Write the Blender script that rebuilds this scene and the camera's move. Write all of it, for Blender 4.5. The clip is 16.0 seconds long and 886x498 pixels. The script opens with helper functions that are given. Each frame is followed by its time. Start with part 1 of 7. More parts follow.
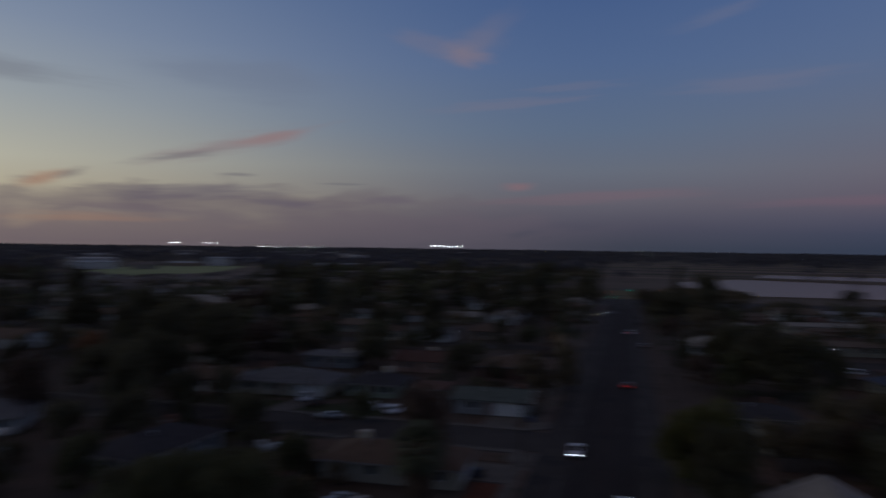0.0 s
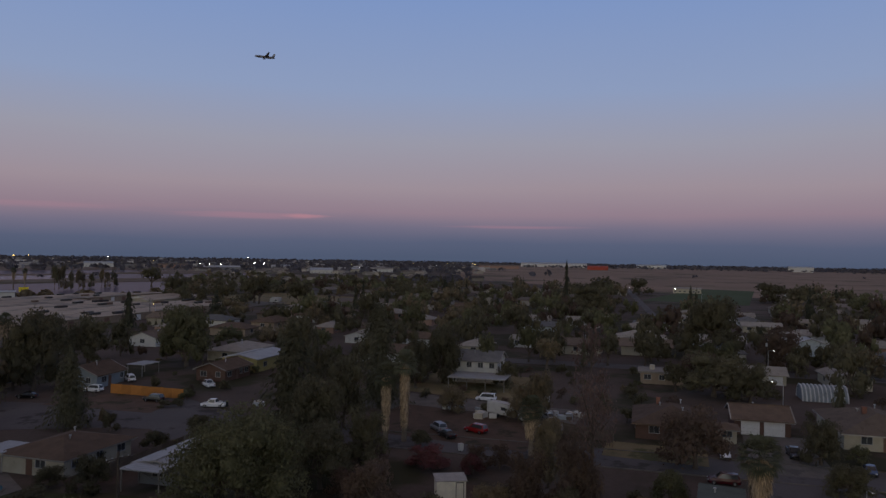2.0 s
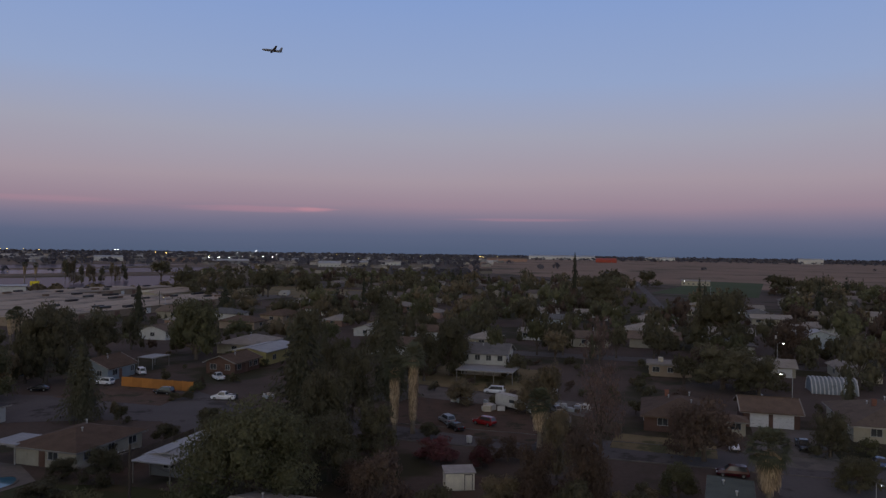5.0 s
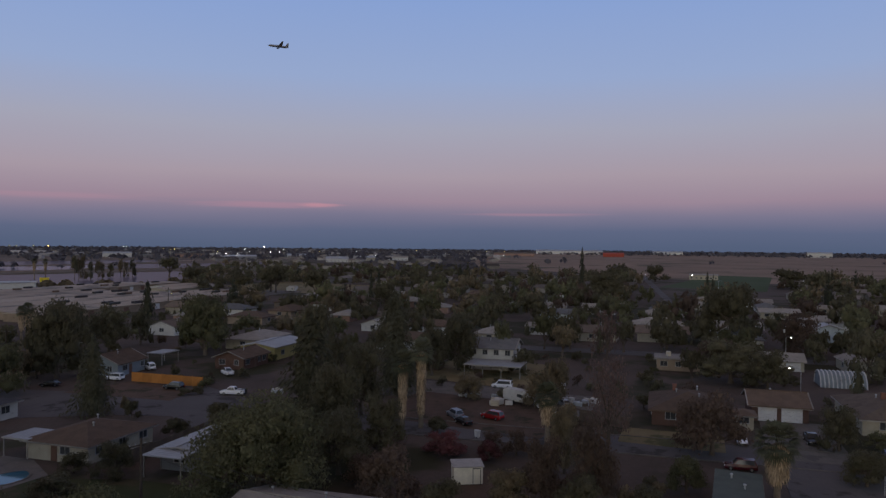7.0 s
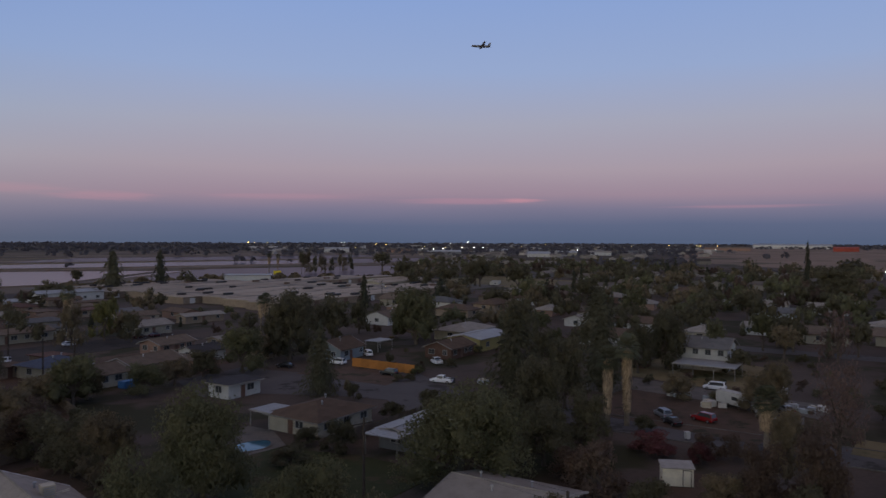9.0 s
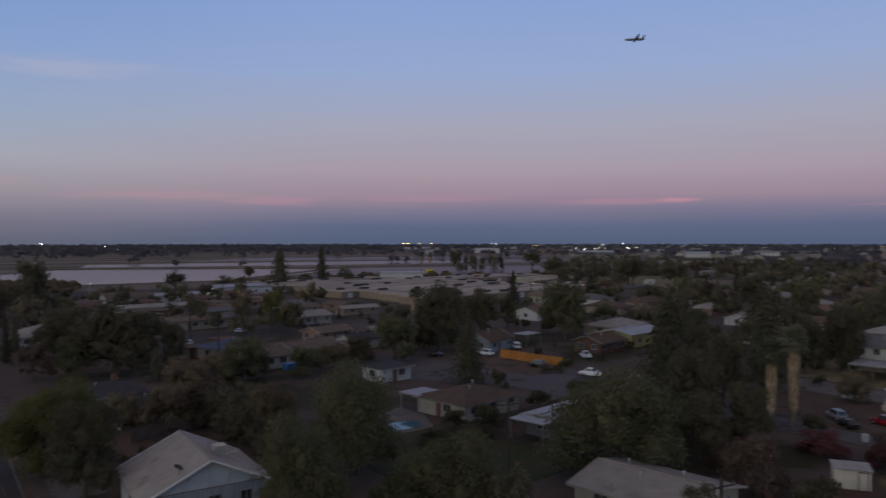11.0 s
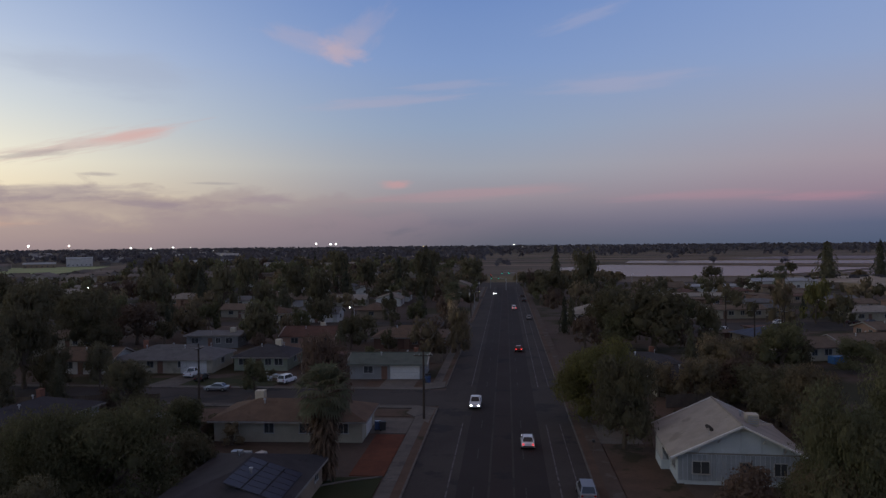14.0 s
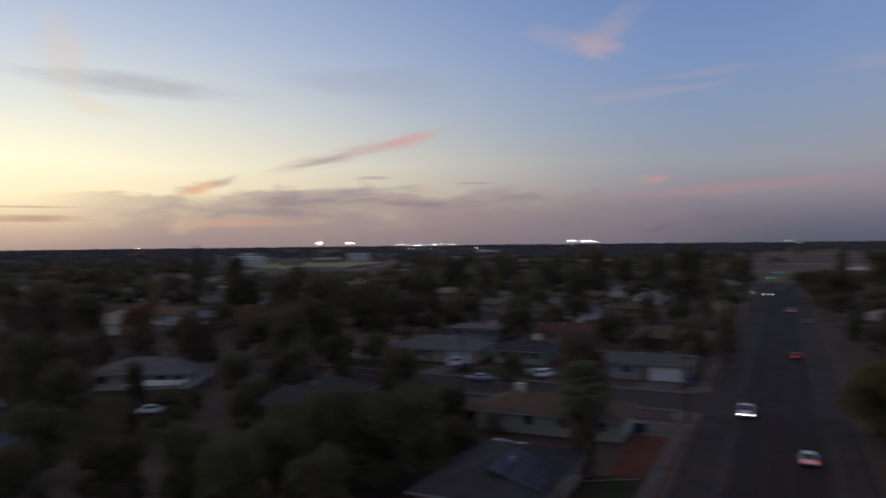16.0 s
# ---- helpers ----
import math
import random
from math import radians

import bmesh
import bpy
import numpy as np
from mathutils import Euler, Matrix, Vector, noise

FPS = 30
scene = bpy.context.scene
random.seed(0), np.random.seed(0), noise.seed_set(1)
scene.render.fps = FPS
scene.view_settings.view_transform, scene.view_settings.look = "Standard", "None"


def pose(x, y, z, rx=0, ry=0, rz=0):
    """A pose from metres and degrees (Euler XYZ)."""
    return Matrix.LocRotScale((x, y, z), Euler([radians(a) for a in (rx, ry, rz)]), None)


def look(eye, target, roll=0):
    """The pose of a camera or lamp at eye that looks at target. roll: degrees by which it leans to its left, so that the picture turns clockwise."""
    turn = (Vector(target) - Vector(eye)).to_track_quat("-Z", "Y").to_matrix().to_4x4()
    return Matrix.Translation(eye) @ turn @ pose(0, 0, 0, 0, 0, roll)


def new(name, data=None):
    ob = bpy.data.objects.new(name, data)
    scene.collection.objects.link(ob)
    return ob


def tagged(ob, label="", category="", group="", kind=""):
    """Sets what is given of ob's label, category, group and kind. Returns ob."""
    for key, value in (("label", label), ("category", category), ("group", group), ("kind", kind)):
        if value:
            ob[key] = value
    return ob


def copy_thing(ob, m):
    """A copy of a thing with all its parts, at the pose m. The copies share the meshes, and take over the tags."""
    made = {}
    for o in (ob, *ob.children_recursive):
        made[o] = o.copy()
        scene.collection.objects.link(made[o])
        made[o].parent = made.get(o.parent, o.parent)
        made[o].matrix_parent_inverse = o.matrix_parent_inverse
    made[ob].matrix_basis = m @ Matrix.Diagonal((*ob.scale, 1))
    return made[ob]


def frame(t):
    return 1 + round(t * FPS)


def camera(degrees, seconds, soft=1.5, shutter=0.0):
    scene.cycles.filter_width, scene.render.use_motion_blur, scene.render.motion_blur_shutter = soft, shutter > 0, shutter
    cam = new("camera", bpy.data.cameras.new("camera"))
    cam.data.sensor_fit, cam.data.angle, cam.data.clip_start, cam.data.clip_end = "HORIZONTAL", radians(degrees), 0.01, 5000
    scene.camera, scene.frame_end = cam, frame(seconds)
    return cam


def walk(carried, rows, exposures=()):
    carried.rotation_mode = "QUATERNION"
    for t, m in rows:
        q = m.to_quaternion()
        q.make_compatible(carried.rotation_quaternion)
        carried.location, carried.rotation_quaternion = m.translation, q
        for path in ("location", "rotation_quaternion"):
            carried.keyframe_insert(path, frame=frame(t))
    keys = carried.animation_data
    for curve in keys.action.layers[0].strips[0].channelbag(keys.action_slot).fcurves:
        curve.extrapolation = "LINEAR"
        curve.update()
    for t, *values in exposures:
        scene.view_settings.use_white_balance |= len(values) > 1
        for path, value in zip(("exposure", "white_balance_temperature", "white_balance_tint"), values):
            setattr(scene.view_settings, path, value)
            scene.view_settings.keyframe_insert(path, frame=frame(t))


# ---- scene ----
cam = camera(63.24, 16.0, soft=1.4, shutter=0.4)
walk(cam, [
    (0.0, pose(1.98, -2.95, 27.41, 89.70, -0.76, 14.59)),
    (0.2, pose(1.70, -2.45, 27.29, 90.04, -0.87, -3.10)),
    (0.5, pose(1.20, -1.70, 27.11, 90.53, -1.04, -32.50)),
    (0.6, pose(1.02, -1.35, 27.09, 90.60, -1.04, -42.50)),
    (0.7, pose(0.82, -1.00, 27.07, 90.67, -1.03, -50.70)),
    (0.8, pose(0.60, -0.60, 27.04, 90.74, -1.03, -56.20)),
    (1.0, pose(0.25, 0.06, 27.00, 90.87, -1.02, -60.44)),
    (1.5, pose(0.26, 0.06, 27.01, 90.81, -0.96, -63.83)),
    (2.0, pose(0.34, 0.09, 27.00, 90.71, -0.91, -65.05)),
    (2.5, pose(0.39, 0.10, 27.00, 90.58, -0.93, -65.24)),
    (3.0, pose(0.36, 0.09, 26.99, 90.49, -0.97, -65.10)),
    (3.5, pose(0.29, 0.08, 26.99, 90.44, -0.92, -64.95)),
    (4.0, pose(0.26, 0.07, 27.00, 90.36, -0.86, -64.79)),
    (6.5, pose(0.07, 0.01, 27.00, 89.83, -0.59, -63.95)),
    (7.0, pose(0.00, 0.00, 27.00, 89.74, -0.52, -63.86)),
    (7.5, pose(0.01, -0.00, 27.01, 89.69, -0.43, -63.70)),
    (8.0, pose(-0.08, -0.03, 27.00, 89.57, -0.38, -63.58)),
    (8.2, pose(-0.53, -0.17, 27.01, 89.55, -0.33, -61.80)),
    (8.4, pose(-0.98, -0.31, 27.01, 89.52, -0.27, -60.20)),
    (8.5, pose(-1.20, -0.38, 27.01, 89.50, -0.24, -55.46)),
    (8.7, pose(-1.17, -0.34, 27.01, 89.39, -0.22, -50.47)),
    (10.8, pose(-0.85, -0.72, 25.15, 89.37, 0.01, -39.98)),
    (11.0, pose(-0.76, -0.86, 24.88, 89.36, 0.03, -35.98)),
    (11.1, pose(-0.80, -0.89, 24.72, 89.37, 0.10, -35.00)),
    (11.2, pose(-0.83, -0.92, 24.56, 89.38, 0.16, -34.05)),
    (11.3, pose(-0.87, -0.94, 24.40, 89.40, 0.23, -31.55)),
    (11.4, pose(-0.90, -0.97, 24.24, 89.41, 0.29, -28.28)),
    (11.5, pose(-0.94, -1.00, 24.07, 89.43, 0.35, -24.86)),
    (11.6, pose(-0.89, -1.10, 23.87, 89.48, 0.44, -19.00)),
    (11.7, pose(-0.84, -1.20, 23.67, 89.53, 0.52, -12.50)),
    (11.8, pose(-0.79, -1.30, 23.47, 89.58, 0.60, -7.10)),
    (11.9, pose(-0.75, -1.40, 23.27, 89.63, 0.68, -3.70)),
    (12.0, pose(-0.70, -1.50, 23.07, 89.68, 0.76, -2.33)),
    (12.5, pose(-0.50, -1.72, 22.52, 89.68, 0.68, 1.42)),
    (13.0, pose(-0.46, -1.77, 22.13, 89.59, 0.64, 3.42)),
    (13.5, pose(-0.42, -1.83, 21.74, 89.50, 0.60, 4.93)),
    (14.0, pose(-0.41, -1.88, 21.61, 89.55, 0.54, 5.00)),
    (14.5, pose(-0.57, -1.80, 21.53, 89.53, 0.49, 6.44)),
    (15.0, pose(-0.52, -1.89, 21.58, 89.48, 0.47, 8.80)),
    (15.5, pose(-0.47, -1.98, 21.63, 89.44, 0.46, 10.73)),
    (15.6, pose(-0.51, -2.03, 21.62, 89.45, 0.50, 11.36)),
    (15.7, pose(-0.55, -2.08, 21.62, 89.46, 0.53, 13.75)),
    (15.8, pose(-0.58, -2.14, 21.61, 89.48, 0.57, 15.86)),
    (15.9, pose(-0.62, -2.19, 21.61, 89.49, 0.60, 19.90)),
    (16.0, pose(-0.66, -2.24, 21.60, 89.51, 0.64, 25.10)),
], exposures=[
    (0.0, -1.35, 5850, 10), (0.5, -1.2, 5850, 10), (1.0, -0.78, 6350, 10), (1.5, -0.47, 6500, 10), (2.0, -0.2, 6650, 10), (3.5, -0.1, 6640, 10),
    (6.5, 0.02, 6500, 10), (11.0, 0.04, 6500, 10), (12.0, -0.02, 6500, 10), (14.5, -0.08, 6500, 10), (15.5, -0.14, 6500, 10), (16.0, -0.22, 6500, 10)])

# ---------------------------------------------------------------- sky
SUN_AZ = 96.0      # the sun has gone down there, degrees to the left of the avenue


class Nodes:
    """Short hand for a node tree."""

    def __init__(self, tree):
        self.tree = tree
        tree.nodes.clear()

    def add(self, kind, inputs=(), operation=None, data_type=None, blend_type=None):
        n = self.tree.nodes.new(kind)
        if data_type:
            n.data_type = data_type
        if blend_type:
            n.blend_type = blend_type
        if operation:
            n.operation = operation
        for k, v in dict(inputs).items():
            if isinstance(v, bpy.types.NodeSocket):
                self.tree.links.new(v, n.inputs[k])
            elif v is not None:
                n.inputs[k].default_value = v
        return n

    def math(self, op, a, b=None, clamp=False):
        n = self.add("ShaderNodeMath", {0: a, **({1: b} if b is not None else {})}, operation=op)
        n.use_clamp = clamp
        return n.outputs[0]

    def span(self, v, lo, hi, smooth=True):
        n = self.add("ShaderNodeMapRange", {0: v, 1: lo, 2: hi, 3: 0.0, 4: 1.0})
        if smooth:
            n.interpolation_type = "SMOOTHSTEP"
        return n.outputs[0]

    def mix(self, f, a, b, blend="MIX"):
        n = self.add("ShaderNodeMix", {0: f, 6: a, 7: b}, data_type="RGBA", blend_type=blend)
        return n.outputs[2]

    def ramp(self, f, stops, interp="LINEAR"):
        n = self.add("ShaderNodeValToRGB", {0: f})
        e = n.color_ramp.elements
        n.color_ramp.interpolation = interp
        while len(e) < len(stops):
            e.new(0.5)
        for k, (p, c) in zip(e, stops):
            k.position, k.color = p, c
        return n.outputs[0]


def lin(r, g, b, gain=1.0):
    """Display colour, 0 to 255, to linear light."""
    return tuple(gain * ((v / 255 / 12.92) if v / 255 < 0.04045 else ((v / 255 + 0.055) / 1.055) ** 2.4) for v in (r, g, b)) + (1.0,)


ZENITH = lin(124, 102, 97)
world = bpy.data.worlds.new("dusk_sky")
world.use_nodes = True
scene.world = world
N = Nodes(world.node_tree)
way = N.add("ShaderNodeTexCoord").outputs["Generated"]
xyz = N.add("ShaderNodeSeparateXYZ", {0: way})
el = N.math("MULTIPLY", N.math("ARCSINE", xyz.outputs[2]), 57.2958)
az = N.math("MULTIPLY", N.math("ARCTAN2", N.math("MULTIPLY", xyz.outputs[0], -1.0), xyz.outputs[1]), 57.2958)
to_sun = N.math("COSINE", N.math("MULTIPLY", N.math("SUBTRACT", az, SUN_AZ), 0.0174533))
# a little unevenness in the bands of the lower sky
wob = N.add("ShaderNodeTexNoise", {"Vector": N.add("ShaderNodeCombineXYZ", {0: N.math("MULTIPLY", az, 0.05), 1: N.math("MULTIPLY", el, 0.25)}).outputs[0], "Scale": 1.0, "Detail": 3.0}).outputs[0]
h = N.math("DIVIDE", N.math("ADD", el, N.math("MULTIPLY", N.math("SUBTRACT", wob, 0.5), 0.8)), 60.0, clamp=True)
east = N.ramp(h, [(0.0, lin(82, 94, 120)), (1.2 / 60, lin(92, 101, 128)), (2.4 / 60, lin(121, 117, 140)), (3.5 / 60, lin(152, 133, 149)), (5.5 / 60, lin(165, 151, 163)),
                  (9 / 60, lin(162, 163, 181)), (13 / 60, lin(148, 166, 203)), (20 / 60, lin(131, 158, 209)), (1.0, ZENITH)])
north = N.ramp(h, [(0.0, lin(98, 101, 116)), (1.5 / 60, lin(122, 117, 132)), (3.5 / 60, lin(152, 145, 154)), (6 / 60, lin(160, 165, 177)),
                   (9 / 60, lin(147, 165, 192)), (14 / 60, lin(130, 156, 202)), (20 / 60, lin(110, 140, 196)), (1.0, ZENITH)])
west = N.ramp(h, [(0.0, lin(184, 158, 146, 1.2)), (1.2 / 60, lin(224, 194, 166, 1.1)), (3.5 / 60, lin(252, 232, 188, 1.4)), (6 / 60, lin(254, 243, 208, 1.4)),
                  (10 / 60, lin(232, 233, 222, 1.25)), (15 / 60, lin(198, 208, 222, 1.2)), (21 / 60, lin(162, 184, 216, 1.1)), (1.0, ZENITH)])
sky = N.mix(N.span(to_sun, -0.66, -0.02), east, north)
sky = N.mix(N.math("POWER", N.span(to_sun, -0.08, 0.95), 1.15), sky, west)


def cloud(under, az0, el0, half_w, half_h, tilt, colour, dense, rough=1.0, scale=1.0, seed=0.0):
    """A cloud round a direction: a torn ellipse in degrees, thin at its rim."""
    half_w, half_h = half_w * 1.3, half_h * 1.45
    u = N.math("SUBTRACT", az, az0)
    v = N.math("SUBTRACT", el, el0)
    c, s = math.cos(radians(tilt)), math.sin(radians(tilt))
    a = N.math("ADD", N.math("MULTIPLY", u, c), N.math("MULTIPLY", v, s))
    b = N.math("SUBTRACT", N.math("MULTIPLY", v, c), N.math("MULTIPLY", u, s))
    p = N.add("ShaderNodeCombineXYZ", {0: N.math("DIVIDE", a, half_w), 1: N.math("DIVIDE", b, half_h), 2: seed}).outputs[0]
    fine = N.add("ShaderNodeTexNoise", {"Vector": p, "Scale": 1.3 * scale, "Detail": 6.0, "Roughness": 0.6}).outputs[0]
    flat = N.add("ShaderNodeCombineXYZ", {0: N.math("DIVIDE", a, half_w), 1: N.math("DIVIDE", b, half_h)}).outputs[0]
    r = N.add("ShaderNodeVectorMath", {0: flat}, operation="LENGTH").outputs["Value"]
    r = N.math("ADD", r, N.math("MULTIPLY", N.math("SUBTRACT", fine, 0.5), 1.5 * rough))
    f = N.math("MULTIPLY", N.math("SUBTRACT", 1.0, N.span(r, 0.15, 1.0)), dense)
    return N.mix(f, under, colour)


def bank(under, az0, az1, e0, e1, colour, dense, freq, seed, ragged=1.0):
    """A long low bank of cloud: a flat base, a bumpy top, between two bearings."""
    p = N.add("ShaderNodeCombineXYZ", {0: N.math("MULTIPLY", az, freq), 1: N.math("MULTIPLY", el, freq * 2.6), 2: seed}).outputs[0]
    n = N.add("ShaderNodeTexNoise", {"Vector": p, "Scale": 1.0, "Detail": 6.0, "Roughness": 0.58, "Distortion": 0.4}).outputs[0]
    lift = N.math("MULTIPLY", N.math("SUBTRACT", n, 0.5), 4.2 * ragged * (e1 - e0))
    top = N.math("SUBTRACT", 1.0, N.span(N.math("ADD", el, lift), e1 - 0.35 * (e1 - e0), e1 + 0.1 * (e1 - e0)))
    base = N.span(N.math("ADD", el, N.math("MULTIPLY", lift, 0.5)), e0 - 0.5 * (e1 - e0), e0 + 0.6 * (e1 - e0))
    ends = N.math("MULTIPLY", N.span(az, az0 - 9, az0 + 9), N.math("SUBTRACT", 1.0, N.span(az, az1 - 5, az1 + 5)))
    f = N.math("MULTIPLY", N.math("MULTIPLY", N.math("MULTIPLY", top, base), ends), dense)
    return N.mix(f, under, colour)


sky = bank(sky, 6, 50, -1.0, 2.6, lin(156, 138, 146), 0.5, 0.16, 12.4, 0.5)
sky = bank(sky, 8, 46, 1.9, 4.0, lin(152, 134, 144), 0.3, 0.21, 3.7, 0.5)
sky = bank(sky, 22, 52, 2.2, 4.0, lin(154, 136, 142), 0.42, 0.26, 8.9, 0.75)
sky = cloud(sky, 34.0, 3.75, 7.0, 0.62, -2, lin(146, 132, 146), 0.62, 1.1, 1.2, 6.4)
sky = cloud(sky, 27.0, 3.1, 3.4, 0.36, 3, lin(146, 132, 146), 0.55, 1.1, 1.2, 2.1)
sky = cloud(sky, 19.0, 3.5, 2.7, 0.36, 0, lin(154, 138, 150), 0.5, 1.1, 1.2, 7.9)
sky = cloud(sky, 38.0, 2.5, 5.0, 0.3, 2, lin(160, 140, 148), 0.4, 1.1, 1.2, 4.6)
sky = cloud(sky, 47.5, 11.6, 7.5, 0.75, 3, lin(172, 172, 180), 0.45, 1.1, 1, 1.3)
sky = cloud(sky, 52.8, 13.4, 1.7, 2.6, -15, lin(238, 214, 196), 0.35, 1, 1, 2.2)
sky = cloud(sky, 51.0, 9.9, 2.6, 0.6, 14, lin(250, 232, 196), 0.4, 1, 1, 4.2)
sky = cloud(sky, 30.0, 12.5, 7, 1.4, 0, lin(168, 176, 196), 0.35, 1.2, 1, 9.1)
sky = cloud(sky, 43.8, 4.3, 1.5, 0.45, -18, lin(238, 184, 150), 0.8, 1, 1, 2.9)
sky = cloud(sky, 42.0, 4.8, 1.1, 0.3, -16, lin(176, 158, 152), 0.6, 1, 1, 5.9)
sky = cloud(sky, 55, 2.0, 3.6, 0.25, 0, lin(200, 158, 136), 0.75, 0.8, 1, 7.7)
sky = cloud(sky, 55, 2.8, 3.4, 0.08, 0, lin(196, 160, 140), 0.6, 0.6, 1, 3.7)
sky = cloud(sky, 41, 1.7, 6, 0.35, 0, lin(226, 176, 146), 0.5, 1, 1, 8.3)
sky = cloud(sky, 30.8, 7.45, 6.6, 0.55, -13, lin(204, 170, 168), 0.5, 1.35, 1.6, 1.7)
sky = cloud(sky, 34.6, 6.45, 3.3, 0.3, -11, lin(158, 148, 154), 0.5, 1.2, 1.5, 1.7)
sky = cloud(sky, 28.0, 8.1, 3.2, 0.42, -12, lin(224, 174, 166), 0.5, 0.9, 1, 2.4)
sky = cloud(sky, 15.2, 15.4, 3.4, 0.8, 15, lin(194, 176, 188), 0.28, 1.3, 1, 3.3)
sky = cloud(sky, 13.0, 14.8, 1.8, 0.8, 12, lin(212, 180, 182), 0.48, 1.2, 1, 6.3)
sky = cloud(sky, 11.2, 16.1, 2.9, 1.1, -43, lin(184, 172, 190), 0.26, 1.3, 1, 4.1)
sky = cloud(sky, 12.6, 15.6, 2.0, 1.1, -20, lin(182, 172, 190), 0.3, 1.0, 1, 5.3)
sky = cloud(sky, 4.5, 12.3, 4.0, 0.4, -3, lin(178, 172, 192), 0.3, 1.2, 1, 3.8)
sky = cloud(sky, 9.2, 11.1, 6, 0.45, -4, lin(186, 174, 190), 0.33, 1.3, 1, 5.2)
sky = cloud(sky, -9, 12.1, 6, 0.7, -2, lin(176, 172, 194), 0.4, 1, 1, 6.1)
sky = cloud(sky, -6, 16.9, 3.4, 0.5, -14, lin(164, 168, 198), 0.4, 1, 1, 6.9)
sky = cloud(sky, 8.7, 4.7, 1.2, 0.36, 0, lin(214, 158, 158), 0.5, 0.8, 1, 7.2)
sky = cloud(sky, 30.5, 5.2, 1.4, 0.16, 0, lin(168, 158, 160), 0.6, 0.8, 1, 2.6)
sky = cloud(sky, 22.5, 4.7, 1.9, 0.12, 0, lin(160, 154, 158), 0.5, 0.8, 1, 2.7)
sky = cloud(sky, 2, 4.0, 9, 0.5, -3, lin(184, 148, 156), 0.45, 1, 1, 8.8)
sky = cloud(sky, -23.0, 3.1, 4.0, 0.36, -1, lin(190, 140, 154), 0.36, 1.2, 1, 2.5)
sky = cloud(sky, -14, 3.4, 7, 0.35, -1, lin(188, 142, 156), 0.25, 1, 1, 9.5)
sky = cloud(sky, -50, 3.05, 5.5, 0.24, 0, lin(186, 136, 152), 0.36, 0.8, 1, 1.1)
sky = cloud(sky, -54.0, 3.1, 1.8, 0.16, 0, lin(206, 144, 156), 0.5, 0.7, 1, 1.9)
sky = cloud(sky, -36, 3.3, 6, 0.25, 0, lin(182, 138, 154), 0.28, 0.9, 1, 3.6)
sky = cloud(sky, -71, 2.5, 5.5, 0.12, 0, lin(182, 134, 150), 0.33, 0.8, 1, 4.7)
back = N.add("ShaderNodeBackground", {"Color": sky, "Strength": 1.0})
N.add("ShaderNodeOutputWorld", {"Surface": back.outputs[0]})

# the last glow from behind the horizon, very soft
glow = new("sun", bpy.data.lights.new("sun", "SUN"))
glow.data.energy, glow.data.angle, glow.data.color = 0.2, radians(30), (1.0, 0.82, 0.66)
glow.matrix_world = look((-math.sin(radians(SUN_AZ)) * 100, math.cos(radians(SUN_AZ)) * 100, 16), (0, 0, 0))

# ---------------------------------------------------------------- materials


def surface(name, a, b, rough=0.85, scale=1.0, fine=12.0, bump=0.15, spread=0.12, metal=0.0, island=0.0, third=None, third_scale=0.15, third_cut=0.55, gloss=None, world_space=False):
    """A weathered surface: two colours mixed by coarse and fine noise, patches of a third, grain in relief, a shift of tone from thing to thing."""
    if gloss is None:
        gloss = 0.5 if rough < 0.7 else 0.12        # rough mineral and plant surfaces hardly shine
    m = bpy.data.materials.new(name)
    m.use_nodes = True
    n = Nodes(m.node_tree)
    co = n.add("ShaderNodeNewGeometry").outputs["Position"] if world_space else n.add("ShaderNodeTexCoord").outputs["Object"]
    big = n.add("ShaderNodeTexNoise", {"Vector": co, "Scale": scale, "Detail": 5.0, "Roughness": 0.6}).outputs[0]
    small = n.add("ShaderNodeTexNoise", {"Vector": co, "Scale": fine, "Detail": 3.0}).outputs[0]
    f = n.span(n.math("ADD", n.math("MULTIPLY", big, 0.7), n.math("MULTIPLY", small, 0.3)), 0.35, 0.65)
    col = n.mix(f, (*a, 1), (*b, 1))
    if third:
        patch = n.add("ShaderNodeTexNoise", {"Vector": co, "Scale": third_scale, "Detail": 4.0, "Roughness": 0.65}).outputs[0]
        col = n.mix(n.span(patch, third_cut, third_cut + 0.08), col, (*third, 1))
    tone = n.add("ShaderNodeObjectInfo").outputs["Random"]
    v = n.math("ADD", 1.0 - spread, n.math("MULTIPLY", tone, 2 * spread))
    if island:
        r = n.add("ShaderNodeNewGeometry").outputs["Random Per Island"]
        v = n.math("MULTIPLY", v, n.math("ADD", 1.0 - island, n.math("MULTIPLY", r, 2 * island)))
    col = n.mix(1.0, col, n.add("ShaderNodeCombineColor", {0: v, 1: v, 2: v}).outputs[0], "MULTIPLY")
    bsdf = n.add("ShaderNodeBsdfPrincipled", {"Base Color": col, "Roughness": rough, "Metallic": metal, "Specular IOR Level": gloss})
    if bump:
        bp = n.add("ShaderNodeBump", {"Height": small, "Strength": bump, "Distance": 0.05})
        n.tree.links.new(bp.outputs[0], bsdf.inputs["Normal"])
    n.add("ShaderNodeOutputMaterial", {"Surface": bsdf.outputs[0]})
    return m


